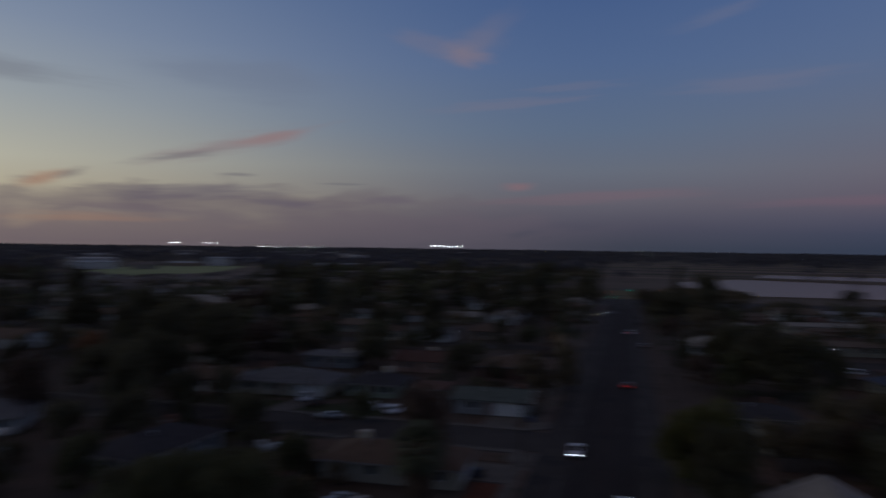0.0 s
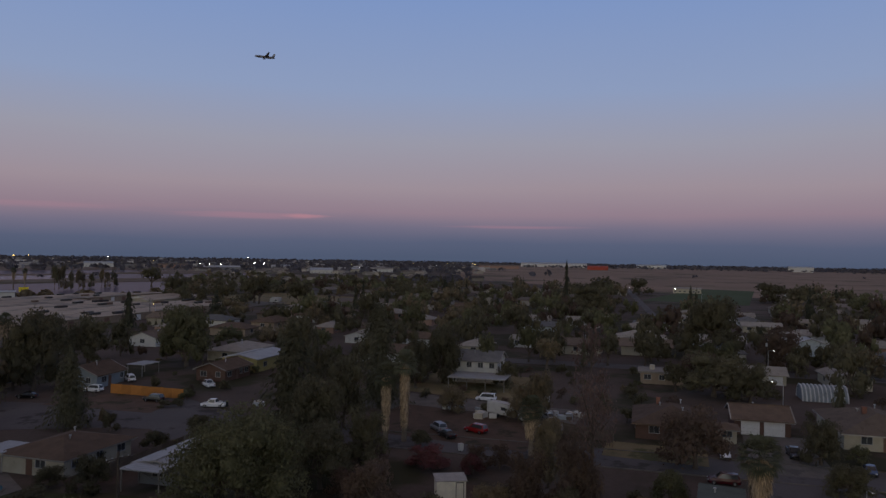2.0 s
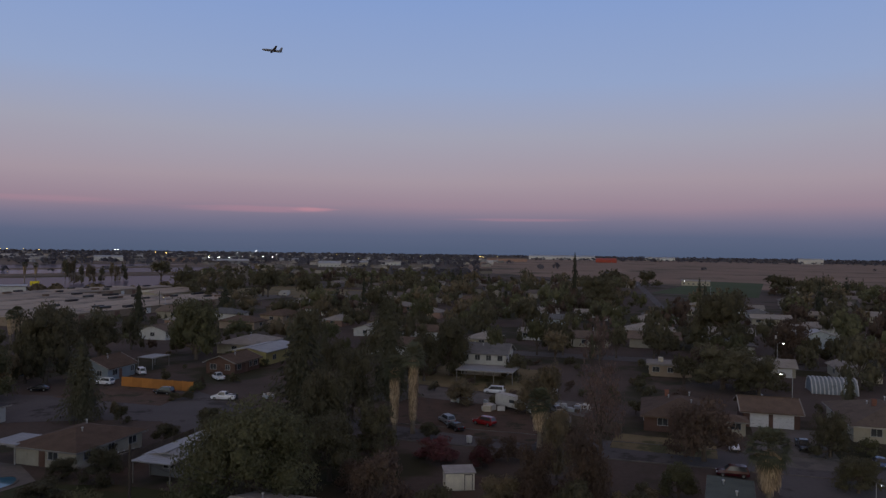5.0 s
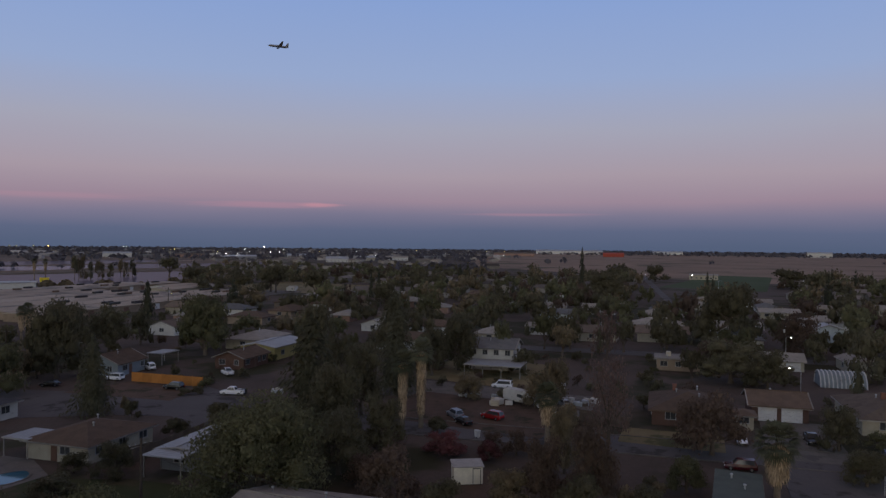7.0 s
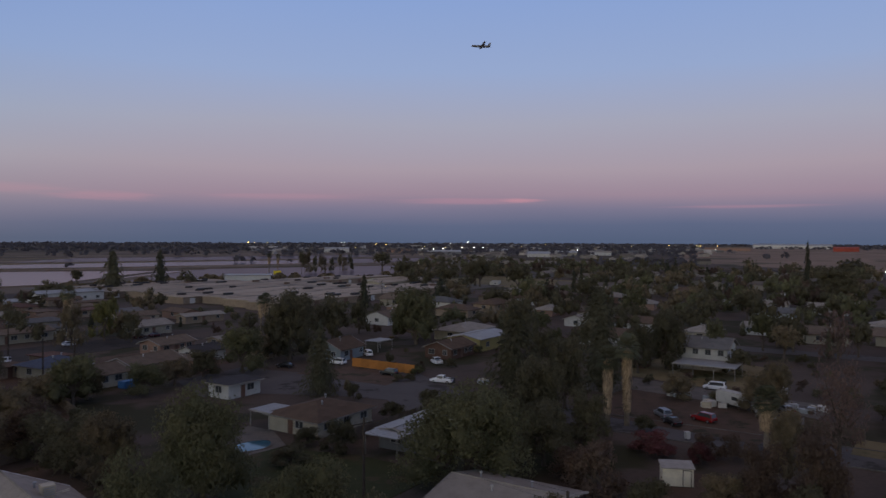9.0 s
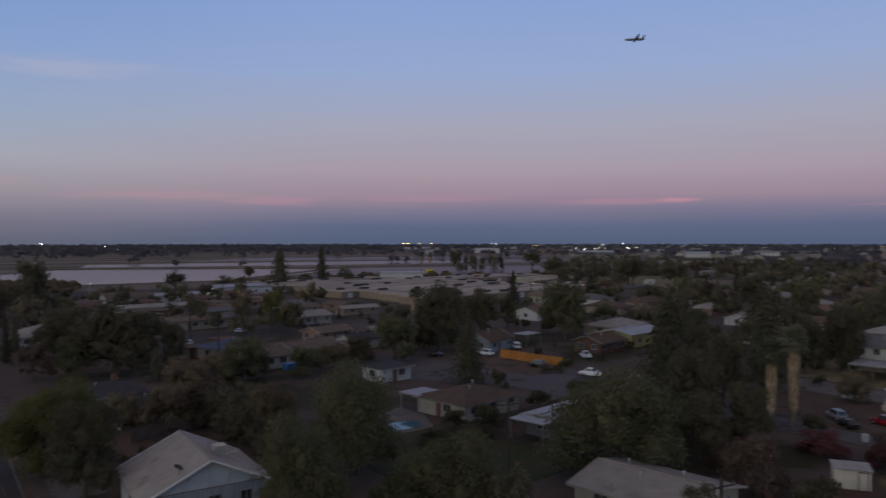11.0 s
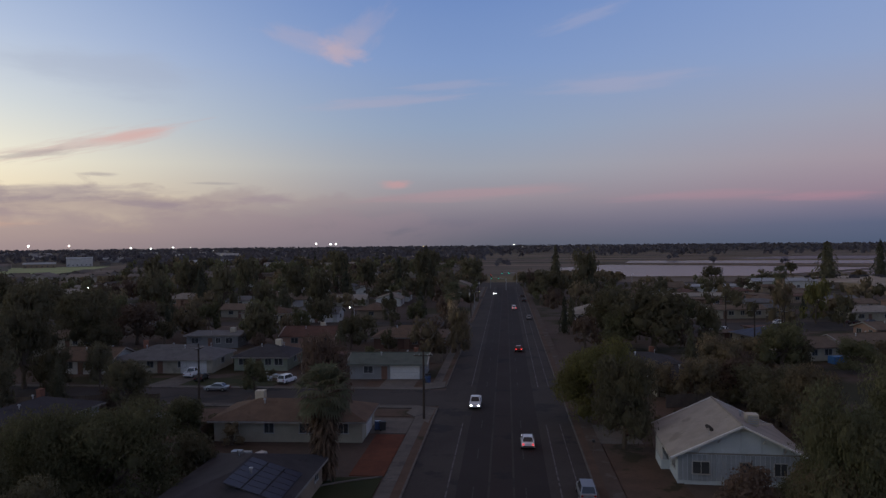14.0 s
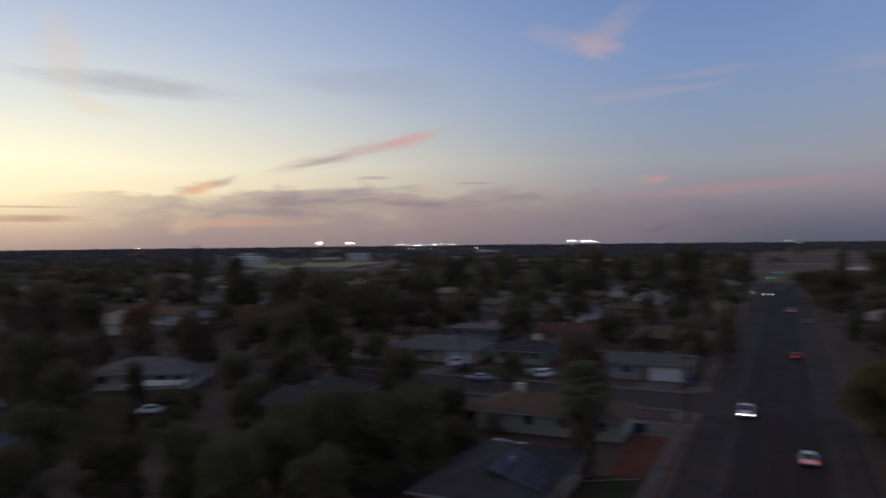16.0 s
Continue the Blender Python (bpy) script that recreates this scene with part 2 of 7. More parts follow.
def shingles(name, a, b, course=0.16):
    """Roof shingles: courses that step along the slope, with blotches of age."""
    m = surface(name, a, b, 0.9, 0.6, 6.0, 0.2, 0.15, third=tuple(v * 0.7 for v in a), third_scale=0.35, third_cut=0.58)
    n = m.node_tree
    co = n.nodes.new("ShaderNodeTexCoord")
    w = n.nodes.new("ShaderNodeTexWave")
    w.wave_type, w.bands_direction, w.wave_profile = "BANDS", "Y", "SAW"
    w.inputs["Scale"].default_value = 0.314 / course / 1.0
    w.inputs["Distortion"].default_value = 0.6
    n.links.new(co.outputs["Object"], w.inputs["Vector"])
    b2 = n.nodes.new("ShaderNodeBump")
    b2.inputs["Strength"].default_value, b2.inputs["Distance"].default_value = 0.5, 0.03
    n.links.new(w.outputs["Fac"], b2.inputs["Height"])
    for k in n.nodes:
        if k.type == "BSDF_PRINCIPLED":
            old = k.inputs["Normal"].links[0].from_socket
            n.links.new(old, b2.inputs["Normal"])
            n.links.new(b2.outputs[0], k.inputs["Normal"])
    return m


def leaves(name, a, b):
    """Foliage that lets part of the light through."""
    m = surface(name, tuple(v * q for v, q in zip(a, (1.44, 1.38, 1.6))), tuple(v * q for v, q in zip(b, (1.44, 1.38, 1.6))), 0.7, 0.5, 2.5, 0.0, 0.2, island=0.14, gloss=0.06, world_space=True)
    t = m.node_tree
    base = next(k for k in t.nodes if k.type == "BSDF_PRINCIPLED")
    out = next(k for k in t.nodes if k.type == "OUTPUT_MATERIAL")
    thin = t.nodes.new("ShaderNodeBsdfTranslucent")
    t.links.new(base.inputs["Base Color"].links[0].from_socket, thin.inputs["Color"])
    both = t.nodes.new("ShaderNodeMixShader")
    both.inputs[0].default_value = 0.4
    t.links.new(base.outputs[0], both.inputs[1])
    t.links.new(thin.outputs[0], both.inputs[2])
    t.links.new(both.outputs[0], out.inputs["Surface"])
    return m


def lamp_mat(name, colour, strength):
    m = bpy.data.materials.new(name)
    m.use_nodes = True
    n = Nodes(m.node_tree)
    e = n.add("ShaderNodeEmission", {"Color": (*colour, 1), "Strength": strength})
    n.add("ShaderNodeOutputMaterial", {"Surface": e.outputs[0]})
    return m


def paint(name, colour, rough=0.25, metal=0.0):
    return surface(name, tuple(v * 0.92 for v in colour), colour, rough, 2.0, 30.0, 0.0, 0.03, metal)


def pool(name, deep, rough, mud=0.0):
    m = bpy.data.materials.new(name)
    m.use_nodes = True
    n = Nodes(m.node_tree)
    co = n.add("ShaderNodeNewGeometry").outputs["Position"]
    w = n.add("ShaderNodeTexNoise", {"Vector": co, "Scale": 0.6, "Detail": 3.0}).outputs[0]
    tint = n.mix(n.add("ShaderNodeTexNoise", {"Vector": co, "Scale": 0.02, "Detail": 3.0}).outputs[0], (*deep, 1), (*[v * 1.35 for v in deep], 1))
    bp = n.add("ShaderNodeBump", {"Height": w, "Strength": 0.12, "Distance": 0.02})
    b = n.add("ShaderNodeBsdfPrincipled", {"Base Color": tint, "Roughness": rough, "IOR": 1.33, "Normal": bp.outputs[0]})
    if mud:
        # silt near the surface dulls the mirror
        d = n.add("ShaderNodeBsdfDiffuse", {"Color": tint})
        b = n.add("ShaderNodeMixShader", {0: mud, 1: b.outputs[0], 2: d.outputs[0]})
    n.add("ShaderNodeOutputMaterial", {"Surface": b.outputs[0]})
    return m


M = {}
M["ground"] = surface("dry_ground", (0.104, 0.079, 0.064), (0.073, 0.057, 0.047), 0.95, 0.05, 1.5, 0.3, 0, third=(0.044, 0.042, 0.022), third_scale=0.03, third_cut=0.5, world_space=True)
M["asphalt"] = surface("asphalt", (0.038, 0.03, 0.028), (0.046, 0.037, 0.035), 0.9, 0.08, 4.0, 0.15, 0, third=(0.026, 0.025, 0.026), third_scale=0.12, third_cut=0.56, world_space=True)
M["worn"] = surface("worn_asphalt", (0.05, 0.043, 0.04), (0.066, 0.058, 0.053), 0.92, 0.1, 3.0, 0.15, 0, third=(0.038, 0.036, 0.036), third_scale=0.15, world_space=True)
M["track"] = surface("tyre_darkened_asphalt", (0.032, 0.026, 0.024), (0.039, 0.032, 0.03), 0.85, 0.1, 4.0, 0.12, 0, world_space=True)
M["line"] = surface("worn_white_line", (0.17, 0.16, 0.155), (0.1, 0.095, 0.092), 0.8, 0.8, 5.0, 0.05, 0, third=(0.05, 0.048, 0.047), third_scale=0.7, third_cut=0.5, world_space=True)
M["concrete"] = surface("concrete", (0.15, 0.135, 0.118), (0.11, 0.1, 0.088), 0.9, 0.4, 5.0, 0.1, 0.1, third=(0.09, 0.083, 0.076), third_scale=0.3, world_space=True)
M["dirt"] = surface("bare_dirt", (0.118, 0.08, 0.058), (0.082, 0.058, 0.043), 0.95, 0.3, 4.0, 0.3, 0.1, third=(0.052, 0.045, 0.026), third_scale=0.2, world_space=True)
M["dusty"] = surface("dusty_concrete", (0.105, 0.08, 0.064), (0.085, 0.065, 0.052), 0.95, 0.3, 4.0, 0.2, 0.1, third=(0.12, 0.105, 0.09), third_scale=0.25, third_cut=0.55, world_space=True)
M["redbark"] = surface("red_bark_mulch", (0.16, 0.062, 0.036), (0.11, 0.046, 0.029), 0.95, 0.5, 8.0, 0.4, 0.05, world_space=True)
M["drygrass"] = surface("dry_grass", (0.2, 0.16, 0.085), (0.14, 0.115, 0.06), 0.95, 0.2, 5.0, 0.3, 0.1, third=(0.08, 0.08, 0.035), third_scale=0.1, world_space=True)
M["lawn"] = surface("lawn", (0.032, 0.04, 0.015), (0.045, 0.048, 0.02), 0.9, 0.3, 8.0, 0.3, 0.15, third=(0.06, 0.05, 0.027), third_scale=0.2, third_cut=0.55, world_space=True)
M["field"] = surface("stubble_field", (0.28, 0.2, 0.145), (0.21, 0.152, 0.11), 0.95, 0.01, 0.3, 0.2, 0.15, third=(0.12, 0.1, 0.066), third_scale=0.008, world_space=True)
M["green_field"] = surface("mown_green_field", (0.05, 0.075, 0.03), (0.065, 0.085, 0.04), 0.95, 0.02, 0.5, 0.2, 0.1, world_space=True)
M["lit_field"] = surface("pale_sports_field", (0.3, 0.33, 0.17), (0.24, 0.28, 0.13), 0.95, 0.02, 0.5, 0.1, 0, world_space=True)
M["basin"] = pool("basin_water", (0.13, 0.115, 0.13), 0.12, 0.45)
M["silt_basin"] = pool("silty_basin_water", (0.085, 0.075, 0.092), 0.15, 0.66)
M["pool"] = pool("pool_water", (0.04, 0.11, 0.15), 0.06)
for key, a, b in (("brown", (0.135, 0.095, 0.068), (0.1, 0.072, 0.054)), ("grey", (0.15, 0.15, 0.15), (0.115, 0.115, 0.118)), ("dark", (0.065, 0.062, 0.066), (0.05, 0.048, 0.052)),
                  ("tan", (0.165, 0.128, 0.098), (0.125, 0.098, 0.076)), ("pale", (0.3, 0.275, 0.24), (0.24, 0.22, 0.192)), ("green", (0.1, 0.115, 0.1), (0.08, 0.092, 0.082)), ("blue", (0.085, 0.1, 0.14), (0.065, 0.078, 0.11)),
                  ("red", (0.14, 0.08, 0.062), (0.105, 0.062, 0.05))):
    M["roof_" + key] = shingles("shingles_" + key, a, b)
M["sheet"] = surface("painted_sheet_metal", (0.27, 0.27, 0.265), (0.21, 0.21, 0.205), 0.5, 0.4, 4, 0.05, 0.08, third=(0.24, 0.225, 0.2), third_scale=0.3)
M["ribbed_white"] = surface("white_ribbed_metal", (0.5, 0.5, 0.5), (0.4, 0.4, 0.4), 0.5, 0.6, 4, 0.05, 0.05, third=(0.3, 0.29, 0.28), third_scale=0.4, third_cut=0.58)
M["flat_roof"] = surface("cream_coated_roof", (0.36, 0.3, 0.235), (0.28, 0.235, 0.185), 0.8, 0.05, 1.0, 0.05, 0.12, third=(0.19, 0.165, 0.135), third_scale=0.06)
for key, a in (("cream", (0.37, 0.335, 0.26)), ("white", (0.5, 0.49, 0.46)), ("grey", (0.23, 0.23, 0.23)), ("blue", (0.42, 0.46, 0.48)), ("tan", (0.29, 0.225, 0.165)), ("yellow", (0.42, 0.35, 0.15)),
               ("brick", (0.12, 0.072, 0.056)), ("green", (0.24, 0.26, 0.2)), ("rose", (0.31, 0.2, 0.155)), ("steel", (0.23, 0.26, 0.28))):
    M["wall_" + key] = surface("stucco_" + key, a, tuple(v * 0.84 for v in a), 0.9, 0.7, 14, 0.12, 0.1, third=tuple(v * 0.68 for v in a), third_scale=0.5, third_cut=0.6)
M["trim"] = surface("white_trim_paint", (0.58, 0.57, 0.54), (0.48, 0.47, 0.45), 0.6, 1, 10, 0.03, 0.05)
M["dull_trim"] = surface("weathered_trim_paint", (0.3, 0.28, 0.255), (0.23, 0.215, 0.195), 0.7, 1, 10, 0.05, 0.25)
M["window_frame"] = surface("window_frame_paint", (0.34, 0.335, 0.32), (0.27, 0.265, 0.255), 0.6, 1, 10, 0.03, 0.3)
M["fascia"] = surface("brown_fascia_paint", (0.16, 0.11, 0.08), (0.12, 0.085, 0.065), 0.7, 1, 10, 0.05, 0.1)
M["glass"] = surface("window_glass", (0.04, 0.043, 0.047), (0.055, 0.058, 0.06), 0.12, 0.3, 2, 0, 0.1)
M["lit_glass"] = lamp_mat("lit_window", (1.0, 0.75, 0.4), 0.6)
M["siding_grey"] = surface("weathered_grey_blue_siding", (0.27, 0.29, 0.31), (0.21, 0.23, 0.25), 0.85, 0.8, 9, 0.1, 0.12, third=(0.15, 0.155, 0.16), third_scale=0.6, third_cut=0.56)
M["shed_paint"] = surface("cream_shed_paint", (0.72, 0.66, 0.52), (0.6, 0.55, 0.44), 0.7, 1, 8, 0.05, 0.05, third=(0.42, 0.38, 0.3), third_scale=0.7, third_cut=0.6)
M["garage"] = surface("garage_door_paint", (0.56, 0.55, 0.53), (0.48, 0.47, 0.46), 0.6, 1, 8, 0.03, 0.1)
M["door"] = surface("brown_door_paint", (0.14, 0.07, 0.045), (0.11, 0.06, 0.04), 0.5, 1, 10, 0.03, 0.2)
M["metal"] = surface("galvanised_metal", (0.42, 0.43, 0.44), (0.34, 0.35, 0.36), 0.4, 1, 8, 0.03, 0.1, 0.7)
M["cooler"] = surface("beige_cooler_metal", (0.52, 0.46, 0.35), (0.42, 0.37, 0.28), 0.6, 1.5, 8, 0.03, 0.1)
M["brick"] = surface("chimney_brick", (0.22, 0.1, 0.07), (0.15, 0.08, 0.06), 0.9, 2, 9, 0.3, 0.1)
M["wood"] = surface("grey_fence_wood", (0.16, 0.125, 0.095), (0.11, 0.088, 0.07), 0.9, 0.8, 10, 0.3, 0.2)
M["orange_wood"] = surface("new_cedar_fence_wood", (0.46, 0.2, 0.055), (0.36, 0.155, 0.045), 0.85, 0.5, 8, 0.2, 0.12)
M["pole"] = surface("creosoted_pole_wood", (0.07, 0.055, 0.045), (0.045, 0.038, 0.032), 0.9, 1, 12, 0.3, 0.1)
M["bark"] = surface("bark", (0.12, 0.095, 0.075), (0.08, 0.064, 0.05), 0.95, 1.0, 8, 0.6, 0.2)
M["palm_bark"] = surface("palm_trunk", (0.22, 0.18, 0.135), (0.15, 0.12, 0.09), 0.95, 1.5, 9, 0.6, 0.1)
M["skirt_dark"] = surface("old_dead_palm_fronds", (0.13, 0.085, 0.055), (0.085, 0.058, 0.04), 0.9, 0.8, 5, 0.0, 0.08, island=0.45)
M["skirt"] = surface("dead_palm_fronds", (0.41, 0.305, 0.195), (0.29, 0.212, 0.135), 0.9, 0.8, 5, 0.0, 0.08, island=0.45)
# the neutral grey foliage, last but two, has distance haze put into its colour
for key, a, b in (("green", (0.07, 0.074, 0.034), (0.094, 0.094, 0.046)), ("dark", (0.07, 0.068, 0.036), (0.09, 0.084, 0.046)), ("olive", (0.14, 0.114, 0.06), (0.1, 0.088, 0.05)), ("yellow", (0.125, 0.122, 0.038), (0.09, 0.09, 0.036)),
                  ("rust", (0.1, 0.073, 0.047), (0.077, 0.06, 0.041)), ("orange", (0.17, 0.09, 0.04), (0.115, 0.074, 0.04)), ("red", (0.125, 0.048, 0.044), (0.095, 0.052, 0.041)), ("grey", (0.112, 0.08, 0.055), (0.088, 0.065, 0.048)),
                  ("cedar", (0.064, 0.066, 0.036), (0.082, 0.08, 0.045)), ("conifer", (0.045, 0.05, 0.03), (0.06, 0.062, 0.037)), ("haze_grey", (0.09, 0.089, 0.084), (0.07, 0.07, 0.068)), ("palm", (0.07, 0.078, 0.042), (0.095, 0.098, 0.055))):
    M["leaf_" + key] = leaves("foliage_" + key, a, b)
M["white_car"] = paint("white_car_paint", (0.75, 0.76, 0.78))
M["silver_car"] = paint("silver_car_paint", (0.28, 0.29, 0.31), 0.35, 0.4)
M["black_car"] = paint("black_car_paint", (0.012, 0.012, 0.014))
M["red_car"] = paint("red_car_paint", (0.23, 0.012, 0.014))
M["maroon_car"] = paint("maroon_car_paint", (0.06, 0.008, 0.012))
M["blue_car"] = paint("blue_car_paint", (0.05, 0.08, 0.16))
M["tyre"] = surface("tyre_rubber", (0.02, 0.02, 0.02), (0.028, 0.028, 0.028), 0.85, 3, 20, 0.1, 0)
M["rim"] = surface("alloy_rim", (0.4, 0.4, 0.41), (0.34, 0.34, 0.35), 0.35, 2, 9, 0, 0, 0.8)
M["lens"] = paint("clear_lamp_lens", (0.55, 0.56, 0.58), 0.15)
M["red_lens"] = paint("red_lamp_lens", (0.25, 0.01, 0.012), 0.2)
M["headlight_on"] = lamp_mat("headlight_on", (0.95, 0.97, 1.0), 12)
M["taillight_on"] = lamp_mat("taillight_on", (1.0, 0.06, 0.06), 2.5)
M["flood"] = lamp_mat("floodlight", (1.0, 0.98, 0.92), 45)
M["lamp"] = lamp_mat("white_lamp", (1.0, 0.96, 0.85), 20)
M["amber"] = lamp_mat("amber_lamp", (1.0, 0.6, 0.15), 14)
M["green_sig"] = lamp_mat("green_signal", (0.0, 1.0, 0.55), 5)
M["red_sig"] = lamp_mat("red_signal", (1.0, 0.08, 0.03), 5)
M["black"] = surface("black_metal", (0.02, 0.02, 0.02), (0.03, 0.03, 0.03), 0.6, 2, 9, 0, 0)
M["solar"] = surface("solar_cells", (0.014, 0.016, 0.036), (0.02, 0.023, 0.048), 0.55, 2, 9, 0, 0.05)
M["tarp"] = surface("blue_tarpaulin", (0.04, 0.14, 0.34), (0.03, 0.11, 0.26), 0.5, 1, 5, 0.2, 0)
M["plastic_red"] = surface("orange_red_building_paint", (0.36, 0.075, 0.05), (0.3, 0.065, 0.045), 0.7, 0.05, 1, 0, 0)
M["sign_yellow"] = surface("yellow_sign_paint", (0.75, 0.6, 0.02), (0.65, 0.52, 0.02), 0.6, 0.5, 3, 0, 0)
M["plane"] = surface("grey_aircraft_paint", (0.2, 0.21, 0.24), (0.15, 0.16, 0.18), 0.5, 0.2, 1, 0, 0)
M["wall_far"] = surface("far_house_walls", (0.32, 0.29, 0.25), (0.2, 0.18, 0.155), 0.9, 0.004, 2, 0, 0, island=0.35, world_space=True)
M["shed_far"] = surface("far_shed_walls", (0.4, 0.385, 0.36), (0.2, 0.19, 0.18), 0.8, 0.004, 2, 0, 0, island=0.5, world_space=True)
M["roof_far"] = surface("far_house_roofs", (0.16, 0.14, 0.125), (0.1, 0.085, 0.075), 0.9, 0.01, 2, 0, 0, island=0.6, world_space=True)
M["steel_frame"] = surface("dark_panel_frame", (0.035, 0.036, 0.045), (0.03, 0.03, 0.04), 0.5, 2, 9, 0, 0)
M["levee"] = surface("bare_levee_earth", (0.15, 0.118, 0.09), (0.11, 0.088, 0.068), 0.95, 0.01, 0.3, 0.2, 0.1, third=(0.085, 0.075, 0.05), third_scale=0.008, world_space=True)
M["street"] = surface("faded_street_asphalt", (0.118, 0.107, 0.104), (0.092, 0.084, 0.082), 0.92, 0.1, 3.0, 0.15, 0, third=(0.055, 0.049, 0.046), third_scale=0.15, world_space=True)
M["faint_line"] = surface("nearly_worn_off_line", (0.075, 0.068, 0.065), (0.055, 0.05, 0.048), 0.85, 0.8, 5.0, 0.05, 0, third=(0.04, 0.035, 0.033), third_scale=0.7, third_cut=0.5, world_space=True)

# ---------------------------------------------------------------- helpers of this scene


def part(name, bm, mat, parent=None, label="", smooth=False):
    """One mesh object from a bmesh or a ready mesh, under a thing or a part."""
    if isinstance(bm, bmesh.types.BMesh):
        me = bpy.data.meshes.new(name)
        bm.to_mesh(me)
        bm.free()
    else:
        me = bm
    if mat and not me.materials:
        me.materials.append(M[mat])
    if smooth:
        me.shade_smooth()
    ob = new(name, me)
    if parent:
        ob.parent = parent
    if label:
        ob["label"] = label
    return ob


def mesh(name, verts, faces):
    me = bpy.data.meshes.new(name)
    me.from_pydata([tuple(map(float, v)) for v in verts], [], [tuple(map(int, f)) for f in faces])
    me.update()
    return me


def box(bm, cx, cy, z0, sx, sy, sz, rot=0.0):
    """A box on z0, into bm."""
    c, s = math.cos(radians(rot)), math.sin(radians(rot))
    vs = []
    for dz in (0, sz):
        for dx, dy in ((-1, -1), (1, -1), (1, 1), (-1, 1)):
            x, y = dx * sx / 2, dy * sy / 2
            vs.append(bm.verts.new((cx + c * x - s * y, cy + s * x + c * y, z0 + dz)))
    for f in ((3, 2, 1, 0), (4, 5, 6, 7), (0, 1, 5, 4), (1, 2, 6, 5), (2, 3, 7, 6), (3, 0, 4, 7)):
        bm.faces.new([vs[i] for i in f])
    return bm


def boxes(*rows):
    bm = bmesh.new()
    for r in rows:
        box(bm, *r)
    return bm


def tube(bm, points, radii, sides=8):
    """A tapered tube through points, into bm."""
    rings = []
    for i, (p, r) in enumerate(zip(points, radii)):
        p = Vector(p)
        d = (Vector(points[min(i + 1, len(points) - 1)]) - Vector(points[max(i - 1, 0)])).normalized()
        a = d.orthogonal().normalized()
        b = d.cross(a)
        rings.append([bm.verts.new(p + (a * math.cos(6.2832 * k / sides) + b * math.sin(6.2832 * k / sides)) * r) for k in range(sides)])
    for u, v in zip(rings, rings[1:]):
        for k in range(sides):
            bm.faces.new((u[k], u[(k + 1) % sides], v[(k + 1) % sides], v[k]))
    bm.faces.new(rings[0][::-1])
    bm.faces.new(rings[-1])
    return bm


def ball(bm, c, r, sides=10, rings=6, squash=1.0):
    bmesh.ops.create_uvsphere(bm, u_segments=sides, v_segments=rings, radius=r, matrix=Matrix.Translation(c) @ Matrix.Diagonal((1, 1, squash, 1)))
    return bm


def empty(name, m, label, category, group="", kind=""):
    ob = new(name)
    ob.empty_display_size = 0.5
    ob.matrix_basis = m
    return tagged(ob, label, category, group, kind)


PROTO = {}


def place(key, build, m):
    """The first thing of a kind is built at m, the next ones are copies of it."""
    if key not in PROTO:
        PROTO[key] = build()
        PROTO[key].matrix_basis = m
        return PROTO[key]
    s = PROTO[key].scale
    return copy_thing(PROTO[key], m @ Matrix.Diagonal((1 / s[0], 1 / s[1], 1 / s[2], 1)))


def at(x, y, z=0.0, rot=0.0, s=1.0, sz=None):
    return Matrix.Translation((x, y, z)) @ Matrix.Rotation(radians(rot), 4, "Z") @ Matrix.Diagonal((s, s, sz or s, 1))


TILT = 9.5          # the eastern streets lie turned by this against the avenue


def eg(u, v):
    """Eastern grid to world."""
    c, s = math.cos(radians(TILT)), math.sin(radians(TILT))
    return c * u - s * v, s * u + c * v


def slab(name, pts, z, mat, label, category, thick=0.06, kind="structure"):
    """A flat piece of ground: a polygon with thickness, its top at z."""
    n = len(pts)
    vs = [(x, y, z) for x, y in pts] + [(x, y, z - thick) for x, y in pts]
    fs = [tuple(range(n)), tuple(range(2 * n - 1, n - 1, -1))] + [(i, i + n, (i + 1) % n + n, (i + 1) % n) for i in range(n)]
    me = mesh(name, vs, fs)
    bm = bmesh.new()
    bm.from_mesh(me)
    bmesh.ops.recalc_face_normals(bm, faces=bm.faces)
    bm.to_mesh(me)
    bm.free()
    return tagged(part(name, me, mat), label, category, kind=kind)


def rect(u0, v0, u1, v1, f=lambda a, b: (a, b)):
    return [f(u0, v0), f(u1, v0), f(u1, v1), f(u0, v1)]

# ---------------------------------------------------------------- ground, roads, water
bm = bmesh.new()
rings = [0, 60, 150, 400, 1000, 2200, 4900]
prev = None
for r in rings:
    row = [bm.verts.new((r * math.sin(6.28318 * k / 48), r * math.cos(6.28318 * k / 48), 0.0)) for k in range(48)] if r else [bm.verts.new((0, 0, 0))]
    if prev:
        for k in range(48):
            if len(prev) == 1:
                bm.faces.new((prev[0], row[(k + 1) % 48], row[k]))
            else:
                bm.faces.new((prev[k], prev[(k + 1) % 48], row[(k + 1) % 48], row[k]))
    prev = row
bmesh.ops.recalc_face_normals(bm, faces=bm.faces)
if sum(f.normal.z for f in bm.faces) < 0:
    bmesh.ops.reverse_faces(bm, faces=bm.faces)
tagged(part("ground", bm, "ground"), "dry valley ground, dirt and thin grass, reaching the horizon", "ground", kind="structure")

